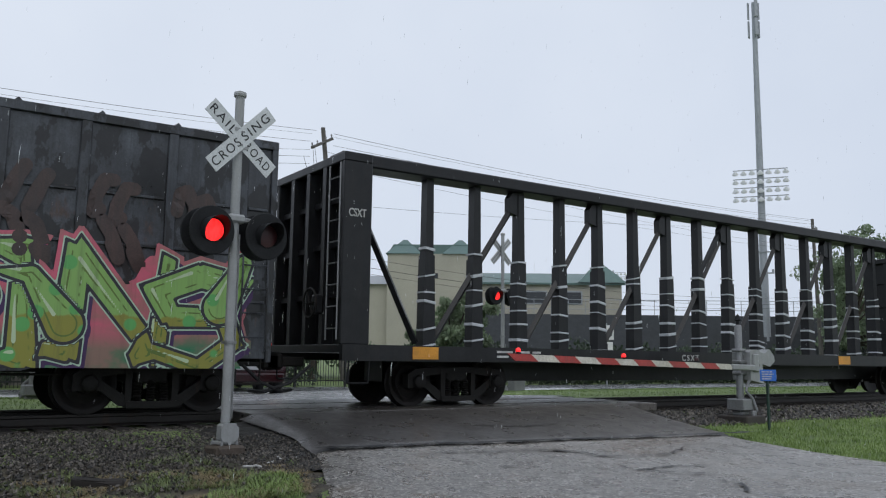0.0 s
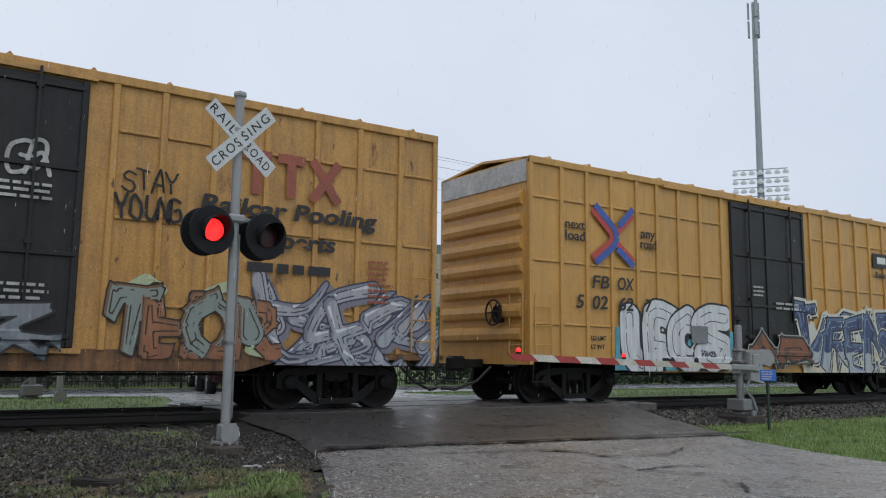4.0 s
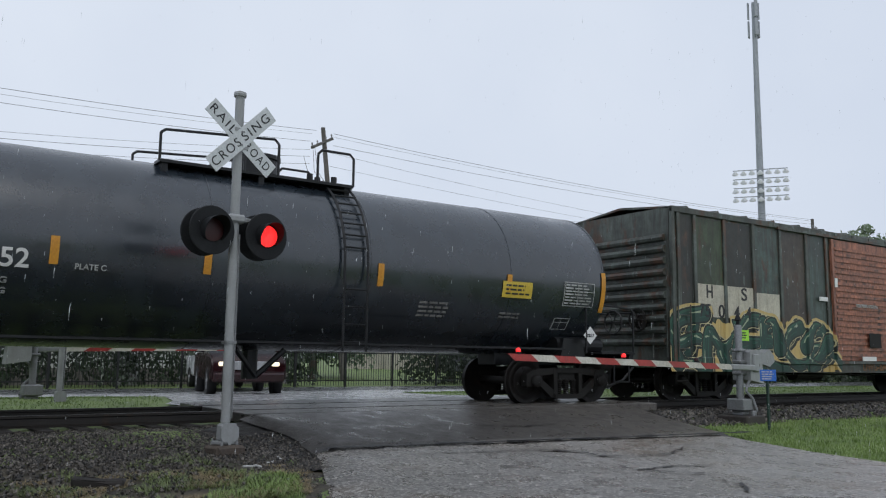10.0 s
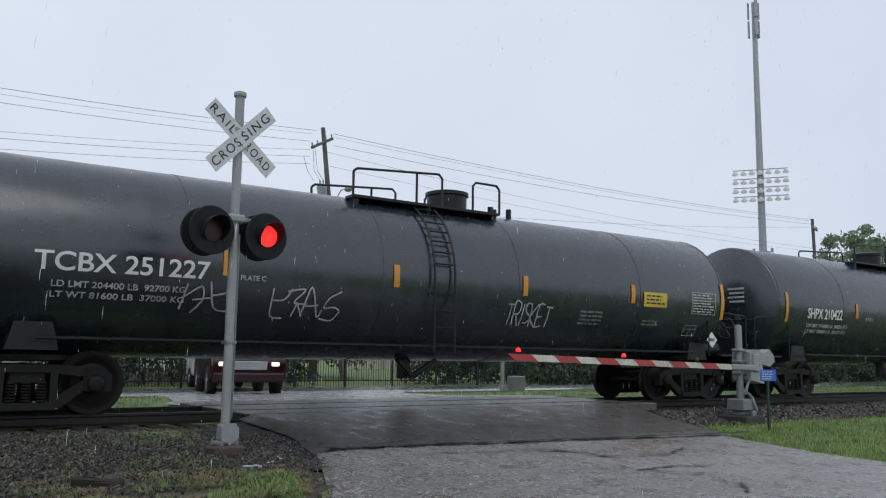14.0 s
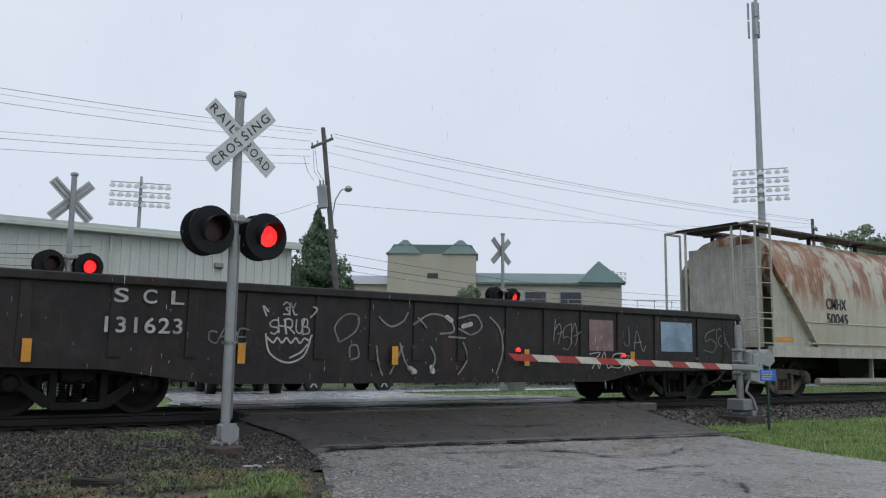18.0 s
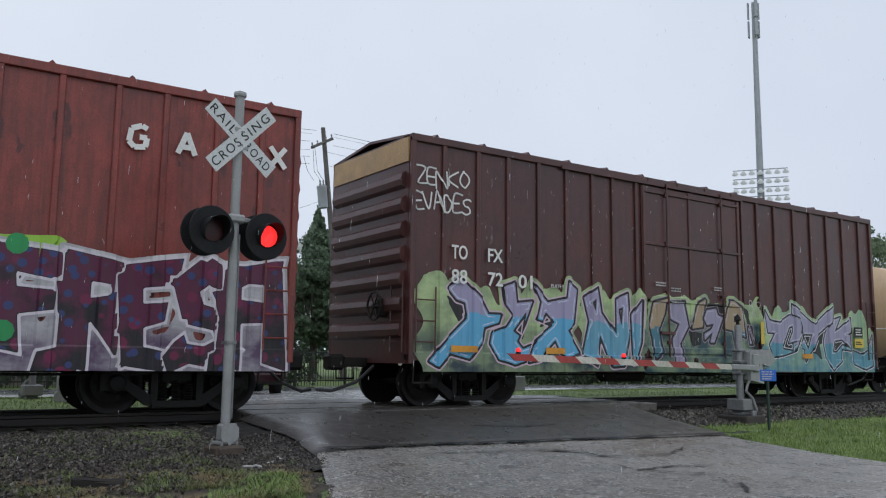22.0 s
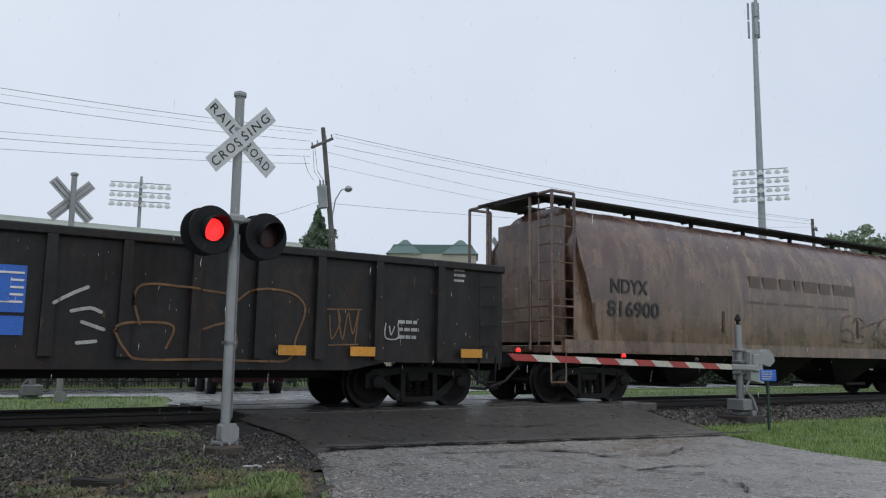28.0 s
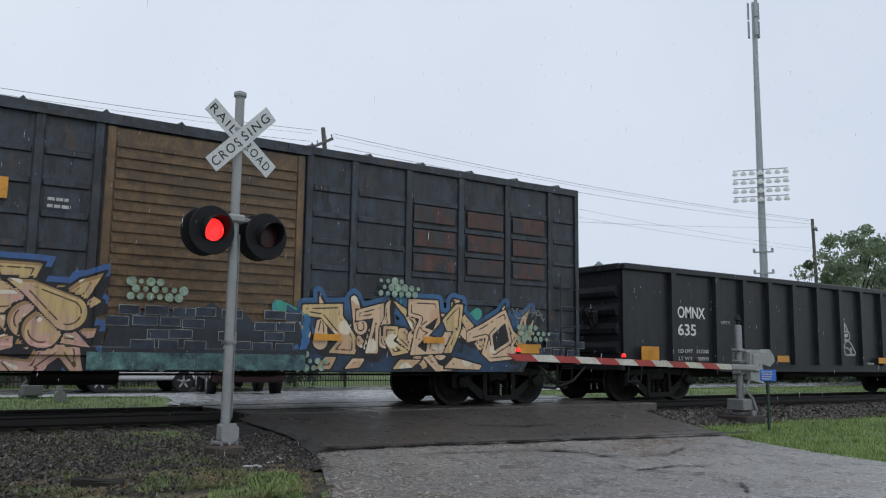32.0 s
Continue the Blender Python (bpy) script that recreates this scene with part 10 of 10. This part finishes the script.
f1 = floodlight((68.5, 47.4), 18, 18.95, 4, 7, -55, mast_r=0.42, tall=36)
for z in (33.3, 35.2):
    for a in (0, 120, 240):
        o = part("antenna_panel", boxed(-0.17, 0.17, -0.62, -0.46, z - 0.85, z + 0.85, bev=0.04), M["galv"], f1)
        o.rotation_euler = (0, 0, radians(a + 20))
bm = bmesh.new()
for z in (11.2, 9.2):
    box(bm, -0.9, 0.9, -0.4, -0.2, z, z + 0.12)
    for x in (-0.8, 0.8):
        bar(bm, (x, -0.3, z), (x, -0.3, z + 0.4), 0.12, 8)
part("speaker_arm", bm, M["galv"], f1)
floodlight((19.0, 78.0), 17.3, 16.4, 3, 8, -18, mast_r=0.2, width=5.2)
floodlight((121, 118), 19, 18.3, 3, 7, -40, mast_r=0.25, width=5.0)


def utility_pole(at, h, lean, arm, arm_l, lamp=False):
    g = thing("utility_pole", "weathered wooden utility pole with crossarm and insulators", "utility pole", "utility poles", at=(*at, 0))
    g.rotation_euler = (0, radians(lean), 0)
    soft_shade(part("pole", lathe([(0.19, -1), (0.12, h)], 12), M["pole_wood"], g), 40)
    a = part("crossarm", boxed(-arm_l, arm_l, -0.2, -0.1, h - 0.95, h - 0.82), M["pole_wood"], g)
    a.rotation_euler = (0, 0, radians(arm))
    for x in (-arm_l * 0.92, -arm_l * 0.4, arm_l * 0.4, arm_l * 0.92):
        i = part("insulator", lathe([(0.02, h - 0.83), (0.05, h - 0.8), (0.03, h - 0.74), (0.055, h - 0.7), (0.03, h - 0.62), (0.01, h - 0.6)], 8), M["steel_dark"], g)
        i.location = (x * math.cos(radians(arm)) + 0.15 * math.sin(radians(arm)), x * math.sin(radians(arm)) - 0.15 * math.cos(radians(arm)), 0)
    if lamp:
        t = soft_shade(part("transformer", lathe([(0.2, h - 4.55), (0.27, h - 4.5), (0.27, h - 3.45), (0.29, h - 3.4), (0.27, h - 3.3), (0.05, h - 3.25)], 16), M["galv"], g), 40)
        t.location = (-0.42, -0.1, 0)
        for x in (-0.5, -0.3):
            part("bushing", lathe([(0.05, h - 3.3), (0.07, h - 3.2), (0.04, h - 3.12), (0.06, h - 3.06), (0.02, h - 2.95)], 8), M["steel_dark"], g).location = (x, -0.1, 0)
        for k, (x, z) in enumerate(((-0.5, -0.9), (-0.3, -1.0), (-0.9, -1.7))):
            part("jumper_cable", rail_of([(x, -0.15, h - 3.0), (x - 0.35, -0.2, h - 2.5), (x - 0.3 - 0.1 * k, -0.2, h + z)], 0.012, 4), M["cable"], g)
        part("lamp_arm", rail_of([(0.1, -0.05, h - 5.0), (0.3, -0.2, h - 4.1), (0.6, -0.35, h - 3.6), (0.75, -0.4, h - 3.52)], 0.035), M["galv"], g)
        soft_shade(part("lamp_head", lathe([(0.05, 0.16), (0.14, 0.1), (0.24, -0.02), (0.2, -0.12), (0.1, -0.19), (0.02, -0.2)], 14), M["galv"], g), 40).location = (1.0, -0.5, h - 3.5)
    return g


utility_pole((21.25, 41.05), 13.7, -7, -87, 1.2, True)
utility_pole((64.6, 39.6), 12.95, -2, 20, 0.9)


def wire(name, pts, sag, r=0.011, n=24):
    line = []
    for p, q in zip(pts, pts[1:]):
        p, q = Vector(p), Vector(q)
        for i in range(n + 1):
            t = i / n
            line.append(p.lerp(q, t) - Vector((0, 0, 4 * sag * t * (1 - t))))
    verts, faces = [], []
    for i, c in enumerate(line):
        verts += [tuple(c + Vector((0, r * math.cos(a), r * math.sin(a)))) for a in (0.8, 2.4, 3.9, 5.5)]
        if i:
            faces += [(4 * i - 4 + k, 4 * i - 4 + (k + 1) % 4, 4 * i + (k + 1) % 4, 4 * i + k) for k in range(4)]
    me = bpy.data.meshes.new(name)
    me.from_pydata(verts, [], faces)
    me.materials.append(M["cable"])
    return tagged(new(name, me), "thin dark overhead wire between poles", "cable", "overhead wires")


for p, q, sag, r in (
        ((1.54, 38.0, 11.82), (19.12, 40.9, 13.33), 0.12, 0.012),
        ((1.56, 38.0, 11.55), (18.85, 40.9, 13.1), 0.12, 0.007),
        ((1.59, 38.0, 11.2), (18.73, 40.9, 12.66), 0.12, 0.011),
        ((1.69, 38.0, 9.88), (18.75, 40.9, 12.19), 0.12, 0.008),
        ((1.71, 38.0, 9.6), (18.76, 40.9, 11.81), 0.12, 0.011),
        ((1.75, 38.0, 9.15), (18.78, 40.9, 11.4), 0.12, 0.01),
        ((1.95, 38.0, 6.53), (19.66, 40.9, 9.5), 1.35, 0.012),
        ((20.06, 40.7, 13.25), (64.03, 39.6, 12.89), 0.45, 0.012),
        ((20.06, 40.7, 13.06), (64.35, 39.6, 12.77), 0.45, 0.008),
        ((20.08, 40.7, 12.58), (64.0, 39.6, 12.5), 0.45, 0.011),
        ((19.98, 40.7, 9.31), (64.31, 39.6, 12.29), 0.45, 0.01),
        ((19.68, 40.7, 12.16), (64.16, 39.6, 10.46), 0.5, 0.008),
        ((19.81, 40.7, 11.39), (64.14, 39.6, 10.22), 0.5, 0.008),
        ((2.0, 35.5, 4.97), (19.8, 40.6, 6.6), 0.05, 0.010),
        ((2.0, 35.5, 4.62), (19.8, 40.6, 6.22), 0.05, 0.016),
        ((2.0, 35.5, 4.48), (19.8, 40.6, 5.75), 0.05, 0.010),
        ((2.0, 35.5, 4.2), (19.8, 40.6, 5.4), 0.05, 0.014),
        ((19.9, 40.2, 6.55), (64.3, 39.6, 6.4), 0.9, 0.012),
        ((19.9, 40.2, 6.05), (64.3, 39.6, 5.9), 0.9, 0.016),
        ((19.9, 40.2, 5.7), (64.3, 39.6, 5.6), 0.9, 0.012),
        ):
    wire("overhead_wire", [p, q], sag, r)

# black iron fence along the far street
fence = thing("iron_fence", "black iron picket fence on the far side of the street", "fence", at=(0, 33.0, -0.36))
bm = bmesh.new()
for z in (0.25, 1.45):
    box(bm, -40, 75, -0.02, 0.02, z, z + 0.05)
part("rail", bm, M["iron"], fence)
post = None
for i in range(48):
    if post is None:
        post = part("post", boxed(-0.04, 0.04, -0.04, 0.04, -0.2, 1.75), M["iron"], fence)
    else:
        post = again(post, "post")
    post.location = (-38 + i * 2.4, 0, 0)
picket = None
bm = bmesh.new()
for i in range(115 * 8):
    x = -40 + i * 0.125
    if 2.0 < x < 38.0:
        if picket is None:
            picket = part("picket", boxed(-0.01, 0.01, -0.008, 0.008, 0.05, 1.62), M["iron"], fence)
        else:
            picket = again(picket, "picket")
        picket.location = (x, 0.0, 0)
    else:
        box(bm, x - 0.01, x + 0.01, -0.008, 0.008, 0.05, 1.62)
tagged(part("picket_run", bm, M["iron"], fence), kind="stuff")


# ---- trees and hedges ----
def leaf_cloud(rnd, centres, count, size):
    verts, faces = [], []
    for _ in range(count):
        c, r = rnd.choice(centres)
        while True:
            d = Vector((rnd.uniform(-1, 1), rnd.uniform(-1, 1), rnd.uniform(-1, 1)))
            if d.length < 1:
                break
        d = d * (0.55 + 0.45 * d.length)
        p = Vector(c) + Vector((d.x * r[0], d.y * r[1], d.z * r[2]))
        q = Euler((rnd.uniform(0, 6.3), rnd.uniform(0, 6.3), rnd.uniform(0, 6.3))).to_matrix()
        s = size * rnd.uniform(0.6, 1.3)
        o = len(verts)
        for v in ((-0.5, 0, 0), (0, -0.28, 0.05), (0.55, 0, 0), (0, 0.28, 0.05)):
            verts.append(tuple(p + q @ (Vector(v) * s)))
        faces.append((o, o + 1, o + 2, o + 3))
    return verts, faces


def tree(name, label, at, h, spread, seed, count=9000, size=0.42, mat="leaf", conifer=False, trunk=0.25):
    rnd = random.Random(seed)
    g = thing(name, label, "tree", "trees beyond the track", at=at)
    bm = bmesh.new()
    bar(bm, (0, 0, -0.5), (0, 0, h * 0.55), trunk, 9, trunk * 0.5)
    centres = []
    if conifer:
        bar(bm, (0, 0, h * 0.5), (0, 0, h), trunk * 0.5, 7, 0.03)
        for i in range(26):
            t = i / 25
            z = h * (0.12 + 0.86 * t)
            r = spread * (1 - t) ** 0.72 * rnd.uniform(0.75, 1.12) * (0.55 if t > 0.86 else 1) + 0.1
            for k in range(5):
                a = rnd.uniform(0, 6.3)
                centres.append(((math.cos(a) * r * 0.6, math.sin(a) * r * 0.6, z + rnd.uniform(-0.3, 0.3)), (r * 0.5, r * 0.5, h * 0.05)))
    else:
        for i in range(17):
            a, t = rnd.uniform(0, 6.3), rnd.uniform(0.35, 1.0)
            p = Vector((math.cos(a) * spread * rnd.uniform(0.3, 0.85), math.sin(a) * spread * rnd.uniform(0.3, 0.85), h * (0.35 + 0.55 * rnd.random())))
            bar(bm, (0, 0, h * 0.3 * t + 0.2 * h), p, trunk * 0.35, 6, trunk * 0.08)
            for k in range(4):
                q = p + Vector((rnd.uniform(-1, 1), rnd.uniform(-1, 1), rnd.uniform(-0.7, 0.9))) * spread * 0.3
                rr = spread * rnd.uniform(0.10, 0.27)
                centres.append((tuple(q), (rr, rr, rr * 0.75)))
    part("trunk", bm, M["bark"], g)
    v, f = leaf_cloud(rnd, centres, count, size)
    me = bpy.data.meshes.new("crown")
    me.from_pydata(v, [], f)
    me.materials.append(M[mat])
    o = new("crown", me)
    o.parent = g
    return g


tree("broadleaf_tree", "broad green leafy tree beyond the stadium fence", (59.0, 33.5, -0.3), 11.6, 4.0, 1, 9000, 0.3)
tree("broadleaf_tree", "broad green leafy tree beyond the stadium fence", (66, 33.0, -0.3), 10.0, 4.4, 2, 7000, 0.34)
tree("broadleaf_tree", "dull green tree with thin branches", (71, 39.0, -0.3), 8.0, 4.5, 3, 9000, 0.32)
tree("broadleaf_tree", "dense green tree beside the street", (26.0, 37.5, -0.3), 4.9, 2.2, 4, 8000, 0.3)
tree("conifer_tree", "dark green conifer beside the warehouse", (22.4, 47.2, -0.3), 10.2, 3.7, 5, 12000, 0.3, "leaf_conifer", True)
tree("broadleaf_tree", "dense green tree behind the utility pole", (20.6, 43.6, -0.3), 6.6, 2.0, 6, 9000, 0.32, "leaf_dark")


def hedge(name, label, x0, x1, y, h, seed, count, mat="leaf_hedge", depth=1.2):
    rnd = random.Random(seed)
    centres = []
    n = int((x1 - x0) / 0.8)
    for i in range(n + 1):
        x = x0 + (x1 - x0) * i / n
        hh = h * rnd.uniform(0.6, 1.1)
        for k in range(3):
            centres.append(((x + rnd.uniform(-0.4, 0.4), y + rnd.uniform(-0.4, 0.4) * depth, -0.3 + hh * (0.25 + 0.3 * k)), (0.8, depth * 0.6, hh * 0.3)))
    v, f = leaf_cloud(rnd, centres, count, 0.24)
    me = bpy.data.meshes.new(name)
    me.from_pydata(v, [], f)
    me.materials.append(M[mat])
    return tagged(new(name, me), label, "hedge", kind="stuff")


hedge("hedge", "dark dense hedge behind the iron fence", -35, 16, 35.0, 1.9, 11, 16000)
hedge("hedge", "dark dense hedge behind the iron fence", 22, 75, 35.2, 2.1, 12, 20000)
hedge("hedge", "low green bushes on the verge", 27, 60, 31.9, 1.1, 13, 9000)
hedge("far_woods", "distant grey-green line of trees", 80, 260, 70, 7, 14, 9000, "leaf")

# route marker
g = thing("route_sign", "white route shield sign with an arrow plate below", "sign", at=(27.2, 27.0, -0.3))
g.rotation_euler = (0, 0, radians(-40))
part("post", boxed(-0.03, 0.03, 0.0, 0.05, -0.2, 2.9), M["galv"], g)
part("shield", boxed(-0.33, 0.33, -0.02, 0.0, 2.15, 2.8, bev=0.01), M["white_paint"], g)
letters("60", g, -0.26, 2.3, 0.32, M["black_letter"], y=-0.024, depth=0.002, width=0.52)
part("arrow_plate", boxed(-0.28, 0.28, -0.02, 0.0, 1.55, 2.05, bev=0.01), M["white_paint"], g)
part("arrow", boxed(-0.05, 0.05, -0.026, -0.02, 1.62, 1.98), M["black_letter"], g)

# ---- vehicles beyond the crossing ----
M["suv_red"] = surf("suv_red", (0.024, 0.004, 0.006), 0.2, var=0.1, bump=0)
M["van_white"] = surf("van_white", (0.66, 0.67, 0.68), 0.25, var=0.05, bump=0)
M["car_dark"] = surf("car_dark", (0.05, 0.055, 0.06), 0.2, var=0.05, bump=0)
M["tyre"] = surf("tyre", (0.014, 0.014, 0.015), 0.7, var=0.2)
M["alloy"] = surf("alloy", (0.55, 0.56, 0.58), 0.3, metal=0.6, var=0.08)
M["glass_dark"] = surf("glass_dark", (0.018, 0.02, 0.022), 0.06, var=0.1, bump=0)


def vehicle(name, label, category, profile, cabin, width, wheels, body_m, wheel_r=0.36, lights_on=False):
    """A road vehicle along x, nose at +x; profile and cabin are side outlines in x and z."""
    g = thing(name, label, category)
    hw = width / 2
    bm = bmesh.new()
    prism(bm, profile, -hw, hw)
    bmesh.ops.bevel(bm, geom=[e for e in bm.edges], offset=0.05, segments=2, affect="EDGES")
    soft_shade(part("body", bm, body_m, g), 40)
    bm = bmesh.new()
    n = len(cabin)
    lo = min(z for _, z in cabin)
    a = [bm.verts.new((x, -hw + 0.06 + (z - lo) * 0.18, z)) for x, z in cabin]
    b = [bm.verts.new((x, hw - 0.06 - (z - lo) * 0.18, z)) for x, z in cabin]
    bm.faces.new(a)
    bm.faces.new(b[::-1])
    for i in range(n):
        bm.faces.new((a[i], b[i], b[(i + 1) % n], a[(i + 1) % n]))
    bmesh.ops.recalc_face_normals(bm, faces=bm.faces)
    part("side_glass", bm, M["glass_dark"], g, "dark tinted glass")
    top = max(z for _, z in cabin)
    xs = [x for x, z in cabin if z > top - 0.05]
    bm = boxed(min(xs) - 0.08, max(xs) + 0.08, -hw + 0.12 + (top - lo) * 0.16, hw - 0.12 - (top - lo) * 0.16, top - 0.02, top + 0.05, bev=0.03)
    part("roof", bm, body_m, g)
    for x in wheels:
        for s in (-1, 1):
            w = new("wheel", None)
            w.parent, w.location = g, (x, s * (hw - 0.1), wheel_r)
            soft_shade(part("tyre", lathe([(wheel_r * 0.6, -0.11), (wheel_r * 0.94, -0.12), (wheel_r, -0.08), (wheel_r, 0.08), (wheel_r * 0.94, 0.12), (wheel_r * 0.6, 0.11)], 26, "y"), M["tyre"], w), 40)
            bm = lathe([(0.03, s * 0.115), (0.07, s * 0.12), (0.075, s * 0.10), (0.03, s * 0.095)], 12, "y")
            for k in range(5):
                t = k * 2 * math.pi / 5
                box(bm, -0.03, 0.03, s * 0.10 - 0.012, s * 0.10 + 0.012, 0.05, wheel_r * 0.62, m=Matrix.Rotation(t, 4, "Y"))
            part("rim", bm, M["alloy"], w)
            part("hub_disc", lathe([(0.01, s * 0.05), (wheel_r * 0.62, s * 0.05), (wheel_r * 0.62, s * 0.06), (0.01, s * 0.06)], 20, "y"), M["tyre"], w)
    xf = max(x for x, _ in profile)
    xb = min(x for x, _ in profile)
    zl = 0.85
    for s in (-1, 1):
        part("headlight", boxed(xf - 0.12, xf + 0.015, s * (hw - 0.28) - 0.1, s * (hw - 0.28) + 0.1, zl - 0.055, zl + 0.055, bev=0.02), M["lamp_on"] if lights_on else M["alloy"], g, "lit headlight" if lights_on else "")
        part("tail_light", boxed(xb - 0.012, xb + 0.1, s * (hw - 0.15) - 0.09, s * (hw - 0.15) + 0.09, 0.8, 1.1, bev=0.02), M["red_tape"], g)
        part("mirror", boxed(xf - 1.75, xf - 1.5, s * (hw + 0.1) - 0.1, s * (hw + 0.1) + 0.1, 1.15, 1.32, bev=0.04), body_m, g)
    part("grille", boxed(xf - 0.03, xf + 0.012, -hw + 0.5, hw - 0.5, 0.70, 0.92, bev=0.01), M["alloy"], g)
    part("bumper", boxed(xf - 0.1, xf + 0.06, -hw + 0.05, hw - 0.05, 0.38, 0.62, bev=0.04), body_m, g)
    return g


suv = vehicle("suv", "red sport utility vehicle waiting with its headlights on", "car",
              [(-2.3, 0.4), (2.3, 0.4), (2.36, 0.75), (2.25, 1.02), (1.2, 1.12), (-2.3, 1.15), (-2.38, 0.8)], [(1.15, 1.1), (0.45, 1.72), (-2.0, 1.75), (-2.28, 1.12)], 1.92, (1.42, -1.42), M["suv_red"], 0.38, True)
suv.matrix_basis = pose(8.6, 23.2, -0.15, 0, 0, -102.5)
van = vehicle("van", "white van driving along the far street", "van",
              [(-2.2, 0.4), (2.1, 0.4), (2.2, 0.75), (2.05, 1.0), (1.3, 1.2), (-2.2, 1.25)], [(1.3, 1.15), (0.7, 1.75), (-2.1, 1.8), (-2.2, 1.2)], 1.95, (1.3, -1.3), M["van_white"], 0.35)
truck = vehicle("pickup_truck", "white pickup truck waiting behind the red vehicle", "pickup",
                [(-2.8, 0.45), (2.7, 0.45), (2.78, 0.8), (2.65, 1.1), (1.4, 1.2), (-2.8, 1.2)], [(1.4, 1.15), (0.8, 1.8), (-0.7, 1.82), (-0.95, 1.18)], 1.98, (1.8, -1.75), M["van_white"], 0.39)
truck.matrix_basis = pose(10.7, 30.2, -0.29, 0, 0, -100)
sedan = vehicle("sedan", "silver-grey car with spoked alloy wheels on the far street", "car",
                [(-2.3, 0.35), (2.25, 0.35), (2.35, 0.65), (1.2, 0.95), (-2.2, 1.0), (-2.36, 0.7)], [(1.0, 0.92), (0.25, 1.42), (-1.3, 1.42), (-2.0, 0.97)], 1.84, (1.38, -1.4), M["car_dark"], 0.34)


# ---- falling rain: one tall cloud of thin drops that sinks through the place ----
RAIN_SPEED = 6.6
draw = np.random.RandomState(5)
count = 42000
at = np.stack([draw.uniform(-2, 15, count), draw.uniform(2.4, 12.2, count), draw.uniform(-0.5, 218, count)], 1)
long, thick = draw.uniform(0.012, 0.038, count), draw.uniform(0.0008, 0.0018, count)
corner = np.array([(0, 0, 1), (1, 0, 0.2), (-0.5, 0.87, 0.2), (-0.5, -0.87, 0.2), (0, 0, -1)])
verts = at[:, None, :] + corner[None] * np.stack([thick, thick, long], 1)[:, None, :]
verts[:, 0, 0] += long * 0.12
faces = (np.arange(count)[:, None, None] * 5 + np.array([(0, 1, 2), (0, 2, 3), (0, 3, 1), (4, 2, 1), (4, 3, 2), (4, 1, 3)])[None]).reshape(-1, 3)
me = bpy.data.meshes.new("rain")
me.from_pydata(verts.reshape(-1, 3).tolist(), [], faces.tolist())
M["drop"], nt, b = nodes_of("drop")
b.inputs["Base Color"].default_value, b.inputs["Roughness"].default_value = (0.82, 0.85, 0.88, 1), 0.15
me.materials.append(M["drop"])
rain = tagged(new("rain", me), "fine falling rain before the train", "rain", kind="stuff")


# ---- everything that moves ----
def motions():
    for ob, x in TRAIN:
        walk(ob, [(t, pose(x + run(t), YC, 0)) for t in range(0, 33, 1)])
    step = 2 / FPS
    for w, x0 in WHEELSETS:
        base = w.location.copy()
        rows = []
        k = 0
        while k * step <= 32.0 + 1e-6:
            t = k * step
            x = x0 + run(t)
            if -3.0 < x < 42.0 or k == 0 or k * step > 32.0 - step:
                ang = math.degrees(run(t) / WHEEL_R) % 360
                rows.append((t, pose(base.x, base.y, base.z, 0, ang, 0)))
            k += 1
        walk(w, rows)
    walk(rain, [(t, pose(0, 0, -RAIN_SPEED * t)) for t in range(0, 33, 2)])
    period, first, on = 1.337, 1.03, 0.70
    for b, side in FLASH.items():
        rows = []
        lit, dark = pose(0, -0.03, 0), pose(0, 0.10, 0)
        e = 0.034
        if side > 0:
            a0, dur = first + on - 0.03, period - on + 0.05
        else:
            a0, dur = first, on
        state = lambda t: ((t - a0) % period) < dur
        rows.append((0.0, lit if state(0.0) else dark))
        k = -3
        while a0 + k * period < 33:
            s = a0 + k * period
            for t, m in ((s - e, dark), (s, lit), (s + dur - e, lit), (s + dur, dark)):
                if 0.05 < t < 31.95:
                    rows.append((t, m))
            k += 1
        rows.append((32.0, lit if state(32.0) else dark))
        walk(b, rows)
    # passing traffic: (vehicle, lane y, heading, seconds at which x = x0, speed)
    for v, y, head, t0, x0, sp in ((van, 28.5, 180, 31.0, 18.46, -11.34), (sedan, 27.2, 0, 18.0, 13.9, 10.8)):
        walk(v, [(t, pose(x0 + sp * (t - t0), y, -0.29, 0, 0, head)) for t in (0, 8, 16, 24, 32)])


motions()
